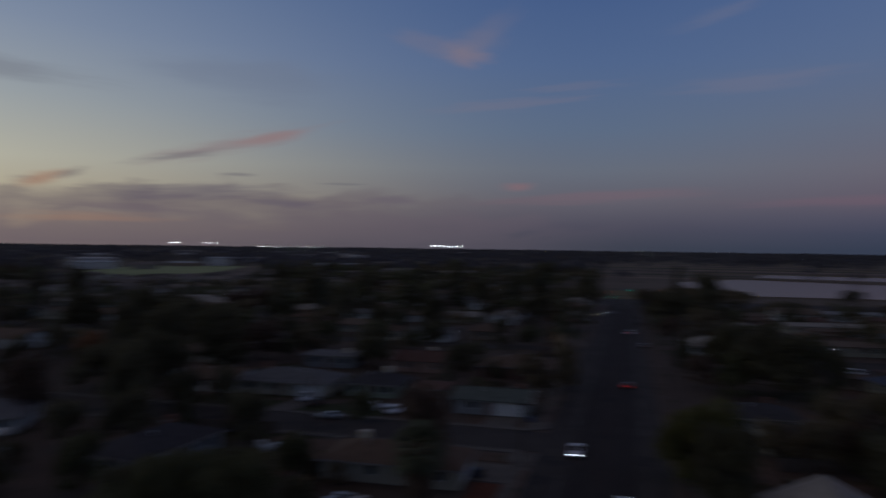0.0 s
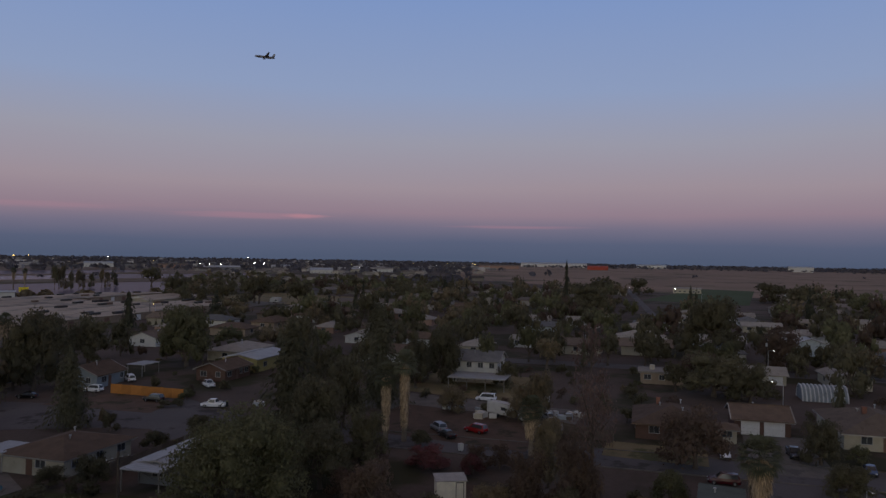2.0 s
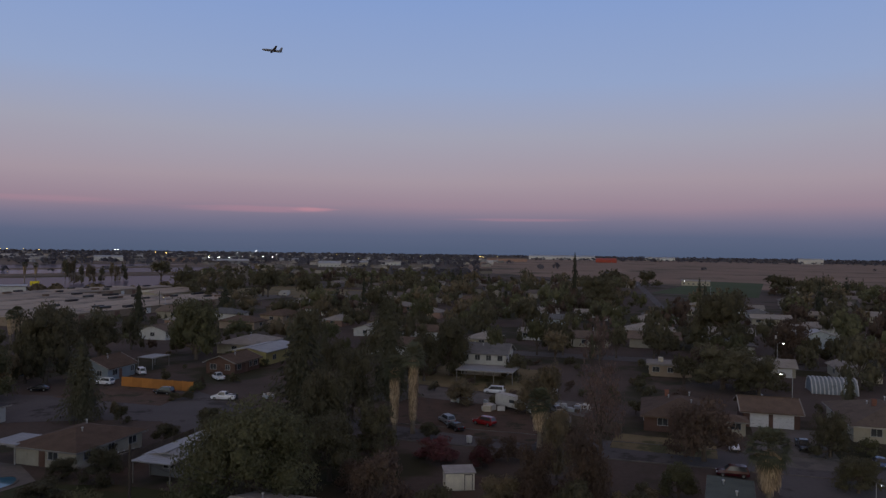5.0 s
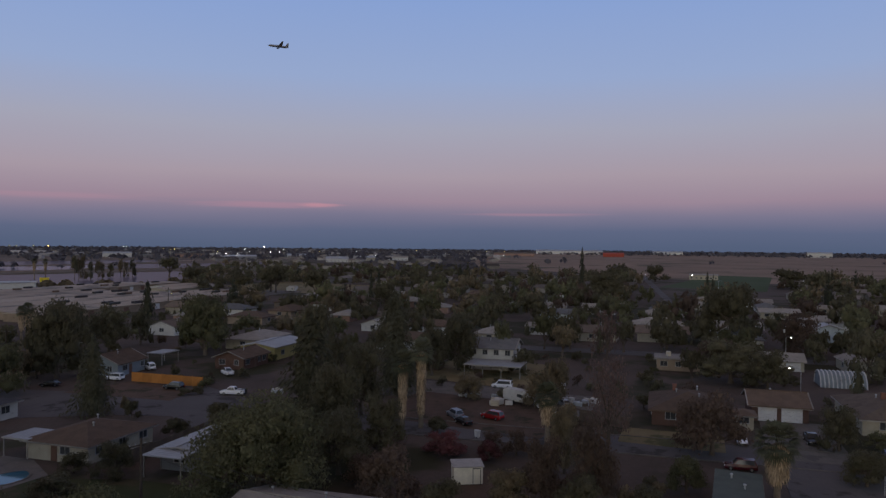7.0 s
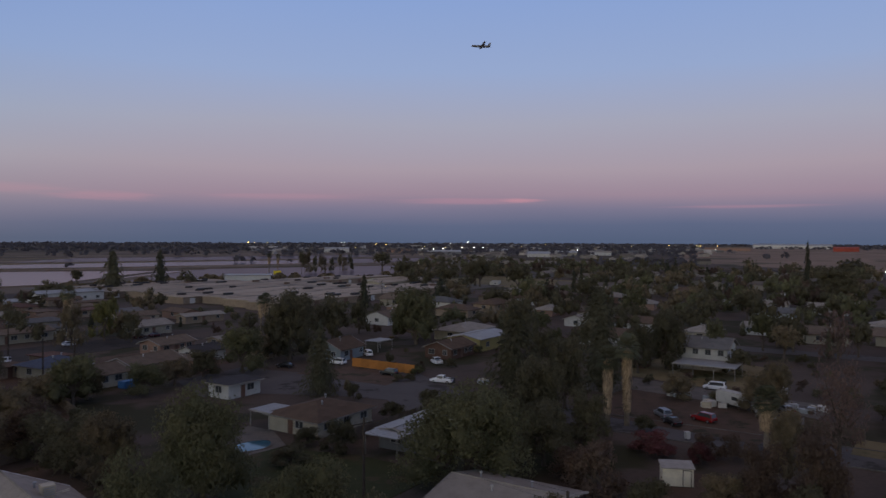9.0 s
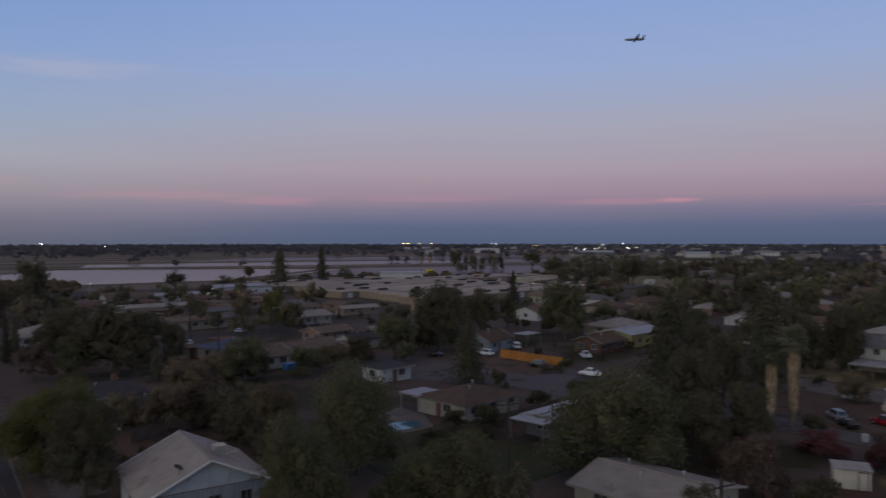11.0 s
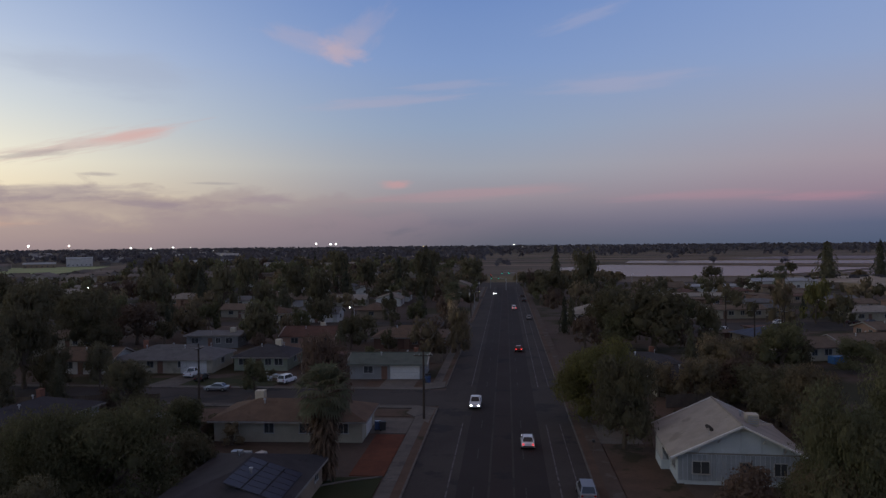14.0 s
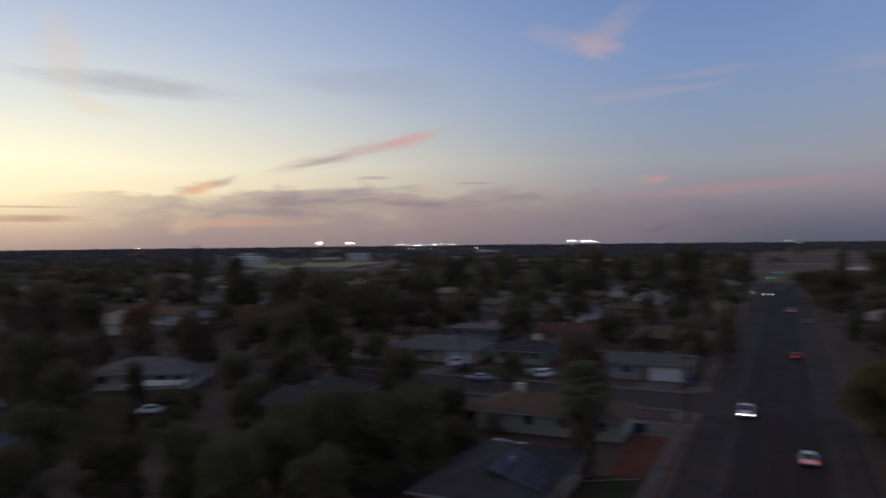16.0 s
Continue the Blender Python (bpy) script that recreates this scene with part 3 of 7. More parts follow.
RL, RR = -9.45, 7.1        # kerbs of the avenue
slab("road", rect(RL, -60, RR, 392), 0.03, "worn", "wide worn grey asphalt avenue with faded white lines", "road")
for k, (a, b) in enumerate(((-4.9, -2.2), (0.2, 3.2))):
    slab("road_wheel_track", rect(a, -60, b, 352), 0.034, "track", "tyre-darkened asphalt of the driving lanes", "road", 0.003)
slab("road_centre", rect(-2.0, -60, 0.0, 352), 0.0345, "asphalt", "dark asphalt of the centre turning lane", "road", 0.003)
slab("road_crossing", rect(-260, 354, 300, 384), 0.024, "worn", "worn asphalt cross road at the signals", "road", 0.02)
slab("road_side_west", rect(-330, 93.0, RL, 103.2), 0.028, "worn", "worn asphalt side street", "road", 0.05)
slab("road_second_west", rect(-330, 186, RL, 195), 0.028, "worn", "worn asphalt side street", "road", 0.05)
slab("road_third_west", rect(-330, 276, RL, 285), 0.028, "worn", "worn asphalt side street", "road", 0.05)
slab("road_near_west", rect(-330, 22.0, RL, 32), 0.028, "worn", "worn asphalt side street", "road", 0.05)
slab("road_far_west", rect(-140, 30, -130, 354), 0.022, "worn", "worn asphalt street", "road", 0.02)
slab("road_east", rect(97, -190, 106, 70, eg), 0.028, "street", "quiet worn asphalt street between gardens", "road", 0.05)
slab("road_east_bend", [eg(97, 60), eg(106, 60), eg(120, 86), eg(112, 92), eg(90, 66)], 0.026, "street", "bend of the worn asphalt street", "road", 0.05)
slab("road_east_mouth", [(82, 132), (89, 113.4), (94, 109), (97.8, 91.4), (93.6, 87.5), (83.4, 84.2), (78.4, 95.8), (71.2, 106), (62, 112), (66, 128)], 0.036, "street", "broad worn asphalt at a street mouth", "road", 0.05)
slab("road_far_east", [(345, 52), (352, 50), (700, 128), (695, 133)], 0.028, "street", "straight asphalt road to the fields", "road", 0.05)
slab("road_second_east", rect(186, -160, 194, 60, eg), 0.028, "street", "quiet worn asphalt street", "road", 0.05)

# painted lines of the avenue, lifted off the asphalt
for x, w in ((-5.75, 0.14), (4.15, 0.14), (5.75, 0.1)):
    for y0, y1 in ((-60, 84), (106, 352)):
        slab("trim_road_line", rect(x - w / 2, y0, x + w / 2, y1), 0.042, "line", "worn white road line", "road line", 0.004)
for x in (-3.45, 1.15):
    for k in range(34):
        y = -50 + 12 * k
        if not 86 < y < 104:
            slab("trim_lane_dash", rect(x - 0.06, y, x + 0.06, y + 3.6), 0.042, "faint_line", "almost worn-off white lane dash", "road line", 0.004)

# kerbs and pavements of the avenue, cut where the side streets come in
for side, x, segs in ((-1, RL, ((-60, 20), (34, 91), (105.5, 184), (197, 274), (287, 352))), (1, RR, ((-60, 352),))):
    for y0, y1 in segs:
        bm = boxes((x + side * 0.09, (y0 + y1) / 2, 0.0, 0.18, y1 - y0, 0.17))
        bmesh.ops.bevel(bm, geom=[e for e in bm.edges if abs(e.verts[0].co.z - 0.17) < 0.001 and abs(e.verts[1].co.z - 0.17) < 0.001], offset=0.03, segments=1, affect="EDGES")
        tagged(part("kerb", bm, "concrete"), "grey concrete kerb along the avenue", "kerb", kind="structure")
        a, b = sorted((x + side * 0.18, x + side * 1.0))
        slab("trim_verge", rect(a, y0, b, y1), 0.12, "dirt", "bare strip between kerb and pavement", "verge", 0.1)
        # pavement of single concrete flags
        a, b = sorted((x + side * 1.0, x + side * 2.35))
        base = slab("pavement", rect(a, y0, b, y1), 0.125, "concrete" if side < 0 else "dusty", "concrete pavement of square flags" if side < 0 else "concrete pavement under brown dust and dirt", "pavement", 0.1)
        if side < 0 and y0 in (34, 105.5):
            n = int((y1 - y0) / 1.5)
            flag = None
            for k in range(min(n, 60)):
                if flag is None:
                    bmf = boxes((0, 0, 0, b - a - 0.02, 1.47, 0.025))
                    bmesh.ops.bevel(bmf, geom=list(bmf.edges), offset=0.008, segments=1, affect="EDGES")
                    o = part("flag", bmf, "concrete", base)
                    flag = o.data
                else:
                    o = part("flag", flag, None, base)
                o.location = ((a + b) / 2, y0 + 0.75 + 1.5 * k, 0.122)
for y, s in ((93.0, -1), (103.2, 1)):
    bm = boxes(((-120 + RL - 2) / 2, y + s * 0.09, 0.0, 106, 0.18, 0.16))
    tagged(part("kerb", bm, "concrete"), "grey concrete kerb of the side street", "kerb", kind="structure")
    slab("pavement_side", [(-120, y + s * 0.18), (RL - 2.4, y + s * 0.18), (RL - 2.4, y + s * 1.6), (-120, y + s * 1.6)], 0.12, "concrete", "concrete pavement of the side street", "pavement", 0.1)
for u, s in ((97, -1), (106, 1)):
    c, d = eg(u + s * 0.09, -60)
    bm = boxes((c, d, 0.0, 0.18, 250, 0.14, TILT))
    tagged(part("kerb", bm, "concrete"), "low concrete kerb of the eastern street", "kerb", kind="structure")

# yards, drives and open ground
slab("yard_corner_north", rect(-22, 104.8, -10.5 - 1.3, 109.5), 0.06, "dirt", "bare front yard with a concrete drive", "yard")
slab("drive_garage", rect(-19.6, 104.8, -14.4, 111), 0.075, "concrete", "cracked concrete driveway", "driveway")
slab("yard_red", rect(-15.2, 64, -11.9, 78.5), 0.06, "redbark", "front yard covered with red bark", "yard")
slab("drive_palm_house", rect(-19, 79, -11.9, 86), 0.065, "concrete", "pale concrete driveway", "driveway")
slab("yard_strip", rect(-19, 87, -12.5, 90.5), 0.06, "dirt", "bare dirt strip beside the driveway", "yard")
slab("yard_palm", rect(-19, 48, -12, 63.5), 0.06, "lawn", "dark lawn behind a curved edging", "yard")
slab("yard_bare", rect(-46, 74, -33.5, 90), 0.06, "dirt", "bare brown back yard", "yard")
slab("yard_lawn_west", rect(-66, 105.2, -36, 111), 0.06, "lawn", "patchy front lawn", "lawn")
slab("drive_west", [(-56, 105), (-51, 105), (-50.5, 116), (-54, 116)], 0.075, "concrete", "pale concrete driveway", "driveway")
slab("yard_gable", rect(9.6, 40, 15.2, 76), 0.06, "dirt", "bare brown front yard", "yard")
slab("path_gable", rect(9.0, 76, 14, 84), 0.065, "concrete", "concrete driveway beside the house", "driveway")
slab("yard_gable_side", rect(9.6, 84, 22, 100), 0.05, "dirt", "bare brown yard under the trees", "yard")
slab("yard_lot", rect(24, 100, 44, 128), 0.04, "dirt", "bare brown lot", "yard")
slab("yard_back_red", rect(20, 77, 31, 92), 0.045, "dirt", "bare brown back yard", "yard")
slab("lawn_east", [(40, 52), (60, 55), (58, 68), (52, 79), (38, 74)], 0.05, "lawn", "dark back lawn", "lawn")
slab("yard_shed", [(60, 14), (80, 14), (80, 36), (62, 33)], 0.05, "dirt", "bare brown yard round a shed", "yard")
slab("lot_palms", rect(97, 32, 118, 62), 0.045, "dirt", "bare dirt parking lot beside tall palms", "yard")
slab("lot_fence", [(90, 96), (99, 99), (99.5, 116), (86, 118)], 0.05, "dirt", "bare dirt lot beside an orange fence", "yard")
slab("yard_tan", [(100.5, 22), (101.5, 8), (110, 9), (109, 23)], 0.05, "drygrass", "dry straw-coloured front yard", "yard")
slab("drive_east", [(101.5, 3), (103, -7.5), (125, -4), (124, 5)], 0.06, "concrete", "wide concrete driveway", "driveway")
slab("drive_near", [(101, 2), (102, -9.5), (98.6, -11.5), (86, -11), (86.6, 0.2)], 0.066, "street", "broad worn asphalt drive at the street", "driveway")
slab("lot_two_storey", [(128, 42), (158, 46), (158, 74), (130, 70)], 0.04, "drygrass", "dry yard round a pale house", "yard")
slab("lot_mid", rect(112, 30, 128, 70), 0.04, "concrete", "pale cluttered yard", "yard")
slab("lot_salvage", [(42, 134), (98, 140), (95, 168), (40, 164)], 0.04, "dirt", "bare brown lot with sheds", "yard")
slab("lot_salvage_road", [(42, 172), (100, 178), (98, 196), (40, 192)], 0.04, "worn", "dusty parking lot", "yard")
slab("storage_yard", rect(176, 196, 352, 398, lambda u, v: eg(u + 24, v)), 0.05, "concrete", "paved yard between storage rows", "yard", 0.05)

# settling basins and fields to the north and east
for pts, mat, lab, cat in (
        ([(50, 450), (113, 441), (172, 452), (300, 560), (260, 596), (175, 655), (97, 690), (36, 600)], "basin", "shallow pink-grey water basin mirroring the sky", "water"),
        ([(190, 440), (330, 590), (560, 520), (400, 392)], "silt_basin", "shallow pink-grey water basin mirroring the sky", "water"),
        ([(120, 745), (283, 690), (470, 645), (620, 740), (330, 795), (140, 825)], "basin", "shallow pink-grey water basin mirroring the sky", "water"),
        ([(480, 640), (690, 560), (860, 700), (640, 760)], "silt_basin", "shallow pink-grey water basin mirroring the sky", "water"),
        ([(260, 880), (640, 790), (900, 900), (420, 1060)], "silt_basin", "shallow water basin far off", "water")):
    slab("water_basin", pts, 0.05, mat, lab, cat, 0.04)
slab("field_north", [(-300, 392), (700, 392), (1400, 1500), (-700, 1500)], 0.012, "levee", "tan stubble fields and levees", "field", 0.01)
for k in range(15):
    d0 = 700 + 62 * k + 9 * (k % 3)
    x0 = -160 + 53 * ((k * 7) % 5)
    x1 = 420 + 97 * ((k * 5) % 7)
    slab("field_strip", [(x0, d0), (x1, d0 - 0.12 * (x1 - x0)), (x1 + 10, d0 + 16 + 5 * (k % 4) - 0.12 * (x1 - x0)), (x0 + 10, d0 + 16 + 5 * (k % 4))], 0.018 + 0.004 * (k % 2), ("field", "lawn", "drygrass", "ground")[k % 4], "narrow strip of dry field between levees", "field", 0.01)
slab("field_lot", rect(-12, 393, 30, 470), 0.02, "drygrass", "pale dry lot beyond the signals", "field", 0.01)
for a, b in (((40, 436), (180, 440)), ((165, 452), (340, 622)), ((330, 580), (90, 705)), ((120, 692), (480, 630)), ((470, 632), (640, 752)), ((190, 860), (640, 770)), ((640, 770), (880, 690)), ((250, 1075), (900, 915)), ((330, 600), (570, 525)), ((480, 628), (700, 548))):
    d = math.hypot(b[0] - a[0], b[1] - a[1])
    bmx = bmesh.new()
    r = math.degrees(math.atan2(b[1] - a[1], b[0] - a[0]))
    box(bmx, (a[0] + b[0]) / 2, (a[1] + b[1]) / 2, 0, d, 7, 0.7, r)
    for v in bmx.verts:
        if v.co.z > 0.5:
            m = Vector(((a[0] + b[0]) / 2, (a[1] + b[1]) / 2, v.co.z))
            n = Vector((-math.sin(radians(r)), math.cos(radians(r)), 0))
            v.co -= n * (v.co - m).dot(n) * 0.6
    tagged(part("levee", bmx, "levee"), "low earth levee between the basins", "levee", kind="structure")
slab("field_green", [(505, 84), (492, 16), (740, 20), (760, 74)], 0.03, "green_field", "mown green playing field", "field", 0.02)
slab("field_airport", [(600, 40), (700, -500), (2600, -900), (2800, 1100), (900, 420)], 0.014, "field", "flat tan airfield grass", "field", 0.01)
slab("field_slope", [(300, 160), (350, 330), (420, 330), (400, 170)], 0.02, "drygrass", "tan fallow field between trees", "field", 0.01)
slab("field_school", [(-352, 484), (-372, 606), (-428, 742), (-540, 700), (-450, 490)], 0.03, "lit_field", "pale green sports field", "field", 0.02)

# ---------------------------------------------------------------- houses


def roof_mesh(L, W, h, pitch, kind, over, thick=0.18):
    """A thick roof over a plan L by W: gable or hip, ridge along x, or flat."""
    k = math.tan(radians(pitch))
    a, b = L / 2 + over, W / 2 + over
    z0, z1 = h - over * k, h + W / 2 * k
    if kind == "gable":
        tops = [(-a, -b, z0), (a, -b, z0), (a, 0, z1), (a, b, z0), (-a, b, z0), (-a, 0, z1)]
        fs, rim = [(0, 1, 2, 5), (5, 2, 3, 4)], (0, 1, 2, 3, 4, 5)
    elif kind == "hip":
        r = max(a - b, 0.3)
        tops = [(-a, -b, z0), (a, -b, z0), (a, b, z0), (-a, b, z0), (-r, 0, z1), (r, 0, z1)]
        fs, rim = [(0, 1, 5, 4), (1, 2, 5), (2, 3, 4, 5), (3, 0, 4)], (0, 1, 2, 3)
    else:
        tops = [(-a, -b, h), (a, -b, h), (a, b, h + 0.02 * W), (-a, b, h + 0.02 * W)]
        fs, rim = [(0, 1, 2, 3)], (0, 1, 2, 3)
    n = len(tops)
    vs = tops + [(x, y, z - thick) for x, y, z in tops]
    out = list(fs) + [tuple(i + n for i in f[::-1]) for f in fs]
    for i, j in zip(rim, rim[1:] + rim[:1]):
        out.append((i, i + n, j + n, j))
    return mesh("roof", vs, out)


def ring_mesh(name, a, b, t, z, hh):
    """A closed rectangular frame, half sizes a and b, t thick, from z up by hh."""
    vs, fs = [], []
    for d in (0, t):
        for zz in (z, z + hh):
            vs += [(-a - 0.02 + d, -b - 0.02 + d, zz), (a + 0.02 - d, -b - 0.02 + d, zz), (a + 0.02 - d, b + 0.02 - d, zz), (-a - 0.02 + d, b + 0.02 - d, zz)]
    for i in range(4):
        j = (i + 1) % 4
        fs += [(i, j, 4 + j, 4 + i), (8 + j, 8 + i, 12 + i, 12 + j), (4 + i, 4 + j, 12 + j, 12 + i), (j, i, 8 + i, 8 + j)]
    return mesh(name, vs, fs)


def wall_mesh(L, W, h, pitch, kind):
    a, b = L / 2, W / 2
    if kind != "gable":
        top = h - 0.1
        vs = [(-a, -b, 0), (a, -b, 0), (a, b, 0), (-a, b, 0), (-a, -b, top), (a, -b, top), (a, b, top), (-a, b, top)]
        fs = [(3, 2, 1, 0), (4, 5, 6, 7), (0, 1, 5, 4), (1, 2, 6, 5), (2, 3, 7, 6), (3, 0, 4, 7)]
    else:
        z = h - 0.12
        r = h + W / 2 * math.tan(radians(pitch)) - 0.2
        vs = [(-a, -b, 0), (a, -b, 0), (a, b, 0), (-a, b, 0), (-a, -b, z), (a, -b, z), (a, b, z), (-a, b, z), (-a, 0, r), (a, 0, r)]
        fs = [(3, 2, 1, 0), (0, 1, 5, 4), (2, 3, 7, 6), (1, 2, 6, 9, 5), (3, 0, 4, 8, 7), (4, 5, 9, 8), (6, 7, 8, 9)]
    return mesh("wall", vs, fs)


WIN = {}


def window(parent, w, h, m, lit=False):
    """A window in its frame: four bars, a mullion, a sill and a pane set back in them."""
    key = (w, h)
    if key not in WIN:
        bm = boxes((-w / 2, 0, -h / 2, 0.08, 0.1, h), (w / 2, 0, -h / 2, 0.08, 0.1, h), (0, 0, h / 2 - 0.04, w, 0.098, 0.08), (0, -0.02, -h / 2 - 0.06, w + 0.16, 0.16, 0.08), (0, 0, -h / 2, 0.05, 0.09, h))
        me = bpy.data.meshes.new("window")
        bm.to_mesh(me)
        bm.free()
        bm = boxes((0, 0.01, -h / 2 + 0.02, w - 0.04, 0.05, h - 0.06))
        pe = bpy.data.meshes.new("pane")
        bm.to_mesh(pe)
        bm.free()
        WIN[key] = me, pe
    ob = part("window", WIN[key][0], "window_frame", parent)
    ob.matrix_basis = m
    part("pane", WIN[key][1], "glass", ob)
    return ob


def wall_pose(L, W, side, u, z):
    """The pose on a wall: side f, b, l or r; u along it from its middle."""
    if side == "f":
        return pose(u, -W / 2, z)
    if side == "b":
        return pose(-u, W / 2, z, 0, 0, 180)
    if side == "l":
        return pose(-L / 2, -u, z, 0, 0, -90)
    return pose(L / 2, u, z, 0, 0, 90)


def house(x, y, rot, L, W, label, roof="gable", h=2.6, pitch=18, rm="roof_brown", wm="wall_cream", over=0.55, wins=(2, 2, 1, 1), door="f", garage=None, chimney=None, cooler=None, vents=2, name="house", group="", wings=(), trim="dull_trim", category="house", simple=False):
    ob = empty(name, at(x, y, 0, rot), label, category, group)
    blocks = [(0, 0, 0, L, W, roof)] + [tuple(w) for w in wings]
    for dx, dy, r, l, w, k in blocks:
        m = at(dx, dy, 0, r)
        o = part("wall", wall_mesh(l, w, h, pitch, k), wm, ob)
        o.matrix_basis = m
        o = part("roof", roof_mesh(l, w, h, pitch, k, over), rm, ob)
        o.matrix_basis = m
        if simple:
            continue
        # fascia boards round the eaves, then the boards of each gable end and the ridge
        e = h - over * math.tan(radians(pitch)) - 0.24 if k != "flat" else h - 0.24
        o = part("fascia", ring_mesh("fascia", l / 2 + over, w / 2 + over, 0.05, e, 0.2) if k != "gable" else boxes((0, -w / 2 - over + 0.03, e, l + 2 * over, 0.05, 0.2)), trim, ob)
        o.matrix_basis = m
        if k == "gable":
            o = part("fascia", boxes((0, w / 2 + over - 0.03, e, l + 2 * over, 0.05, 0.2)), trim, ob)
            o.matrix_basis = m
            z1 = h + w / 2 * math.tan(radians(pitch))
            z0 = z1 - (w / 2 + over) * math.tan(radians(pitch))
            for sx in (-1, 1):
                x0 = sx * (l / 2 + over)
                bm = bmesh.new()
                tube(bm, ((x0, -w / 2 - over, z0 - 0.06), (x0, 0, z1 - 0.06), (x0, w / 2 + over, z0 - 0.06)), (0.12, 0.12, 0.12), 4)
                o = part("bargeboard", bm, trim, ob)
                o.matrix_basis = m
            bm = tube(bmesh.new(), ((-l / 2 - over, 0, z1 + 0.02), (l / 2 + over, 0, z1 + 0.02)), (0.09, 0.09), 6)
            o = part("ridge_cap", bm, rm, ob)
            o.matrix_basis = m
    k = math.tan(radians(pitch))
    for side, n in zip("fblr", wins):
        length = L if side in "fb" else W
        for i in range(n):
            u = (i + 0.5) / n * length - length / 2
            if garage and side == garage[0] and abs(u - garage[1]) < garage[2] / 2 + 0.7:
                continue
            if door == side and i == n // 2:
                u += 1.3
            window(ob, 1.5 if i % 2 == 0 else 1.1, 1.1, wall_pose(L, W, side, u, 1.55))
    if door:
        o = part("door", boxes((0, 0, 0, 0.95, 0.1, 2.05)), "door", ob, "brown front door")
        o.matrix_basis = wall_pose(L, W, door, -0.4, 0.02)
    if garage:
        side, u, w = garage
        bm = bmesh.new()
        for i in range(4):
            box(bm, 0, 0, 0.02 + i * 0.53, w, 0.08, 0.51)
        o = part("garage_door", bm, "garage", ob, "white sectional garage door")
        o.matrix_basis = wall_pose(L, W, side, u, 0.02)
        o = None if simple else part("garage_frame", boxes((-w / 2 - 0.07, 0, 0, 0.14, 0.13, 2.25), (w / 2 + 0.07, 0, 0, 0.14, 0.13, 2.25), (0, 0, 2.15, w, 0.128, 0.14)), "trim", ob)
        if o:
            o.matrix_basis = wall_pose(L, W, side, u, 0)
    if chimney:
        cx, cy = chimney
        zr = h + (W / 2 - abs(cy)) * k
        part("chimney", boxes((cx, cy, zr - 0.6, 0.7, 0.6, 1.5), (cx, cy, zr + 0.9, 0.8, 0.7, 0.1)), "brick", ob)
    if cooler:
        cx, cy = cooler
        zr = h + (W / 2 - abs(cy)) * k
        o = part("cooler", boxes((cx, cy, zr + 0.05, 1.05, 1.05, 0.95), (cx, cy, zr - 0.4, 0.9, 0.9, 0.5)), "cooler", ob, "beige evaporative cooler on the roof")
        part("louvre", boxes(*[(cx - 0.53, cy, zr + 0.15 + 0.2 * i, 0.03, 0.85, 0.1) for i in range(4)]), "metal", o)
    for i in range(vents):
        vx = (i + 1) / (vents + 1) * L - L / 2 + 0.7
        vy = W * (0.16 if i % 2 else -0.14)
        zr = h + (W / 2 - abs(vy)) * k if roof != "flat" else h
        bm = tube(bmesh.new(), ((vx, vy, zr - 0.15), (vx, vy, zr + 0.4), (vx, vy, zr + 0.42), (vx, vy, zr + 0.55)), (0.09, 0.09, 0.17, 0.15), 8)
        part("roof_vent", bm, "metal", ob)
    return ob


def carport(parent_label, x, y, rot, L, W, h=2.5, mat="sheet", name="carport", posts=3):
    """An open shelter: sheet roof with ribs on posts."""
    ob = empty(name, at(x, y, 0, rot), parent_label, "carport")
    n = int(L / 0.3)
    xs = [-L / 2 + L * i / n for i in range(n + 1)]
    vs = [(x, y, h + 0.12 + 0.04 * (i % 2)) for y in (-W / 2, W / 2) for i, x in enumerate(xs)] + [(x, y, h) for y in (-W / 2, W / 2) for x in xs]
    q = n + 1
    fs = [(i, i + 1, q + i + 1, q + i) for i in range(n)] + [(2 * q + i + 1, 2 * q + i, 3 * q + i, 3 * q + i + 1) for i in range(n)]
    fs += [(i + 1, i, 2 * q + i, 2 * q + i + 1) for i in range(n)] + [(q + i, q + i + 1, 3 * q + i + 1, 3 * q + i) for i in range(n)] + [(0, q, 3 * q, 2 * q), (q - 1, 3 * q - 1, 4 * q - 1, 2 * q - 1)]
    bm = mesh("roof", vs, fs)
    part("roof", bm, mat, ob)
    for sy in (-1, 1):
        part("fascia", boxes((0, sy * (W / 2 + 0.03), h - 0.06, L, 0.05, 0.2)), "dull_trim", ob)
    for i in range(posts):
        for s in (-1, 1):
            part("post", boxes((-L / 2 + 0.2 + i * (L - 0.4) / (posts - 1), s * (W / 2 - 0.15), 0, 0.12, 0.12, h)), "dull_trim", ob)
    return ob


# ---------------------------------------------------------------- plants


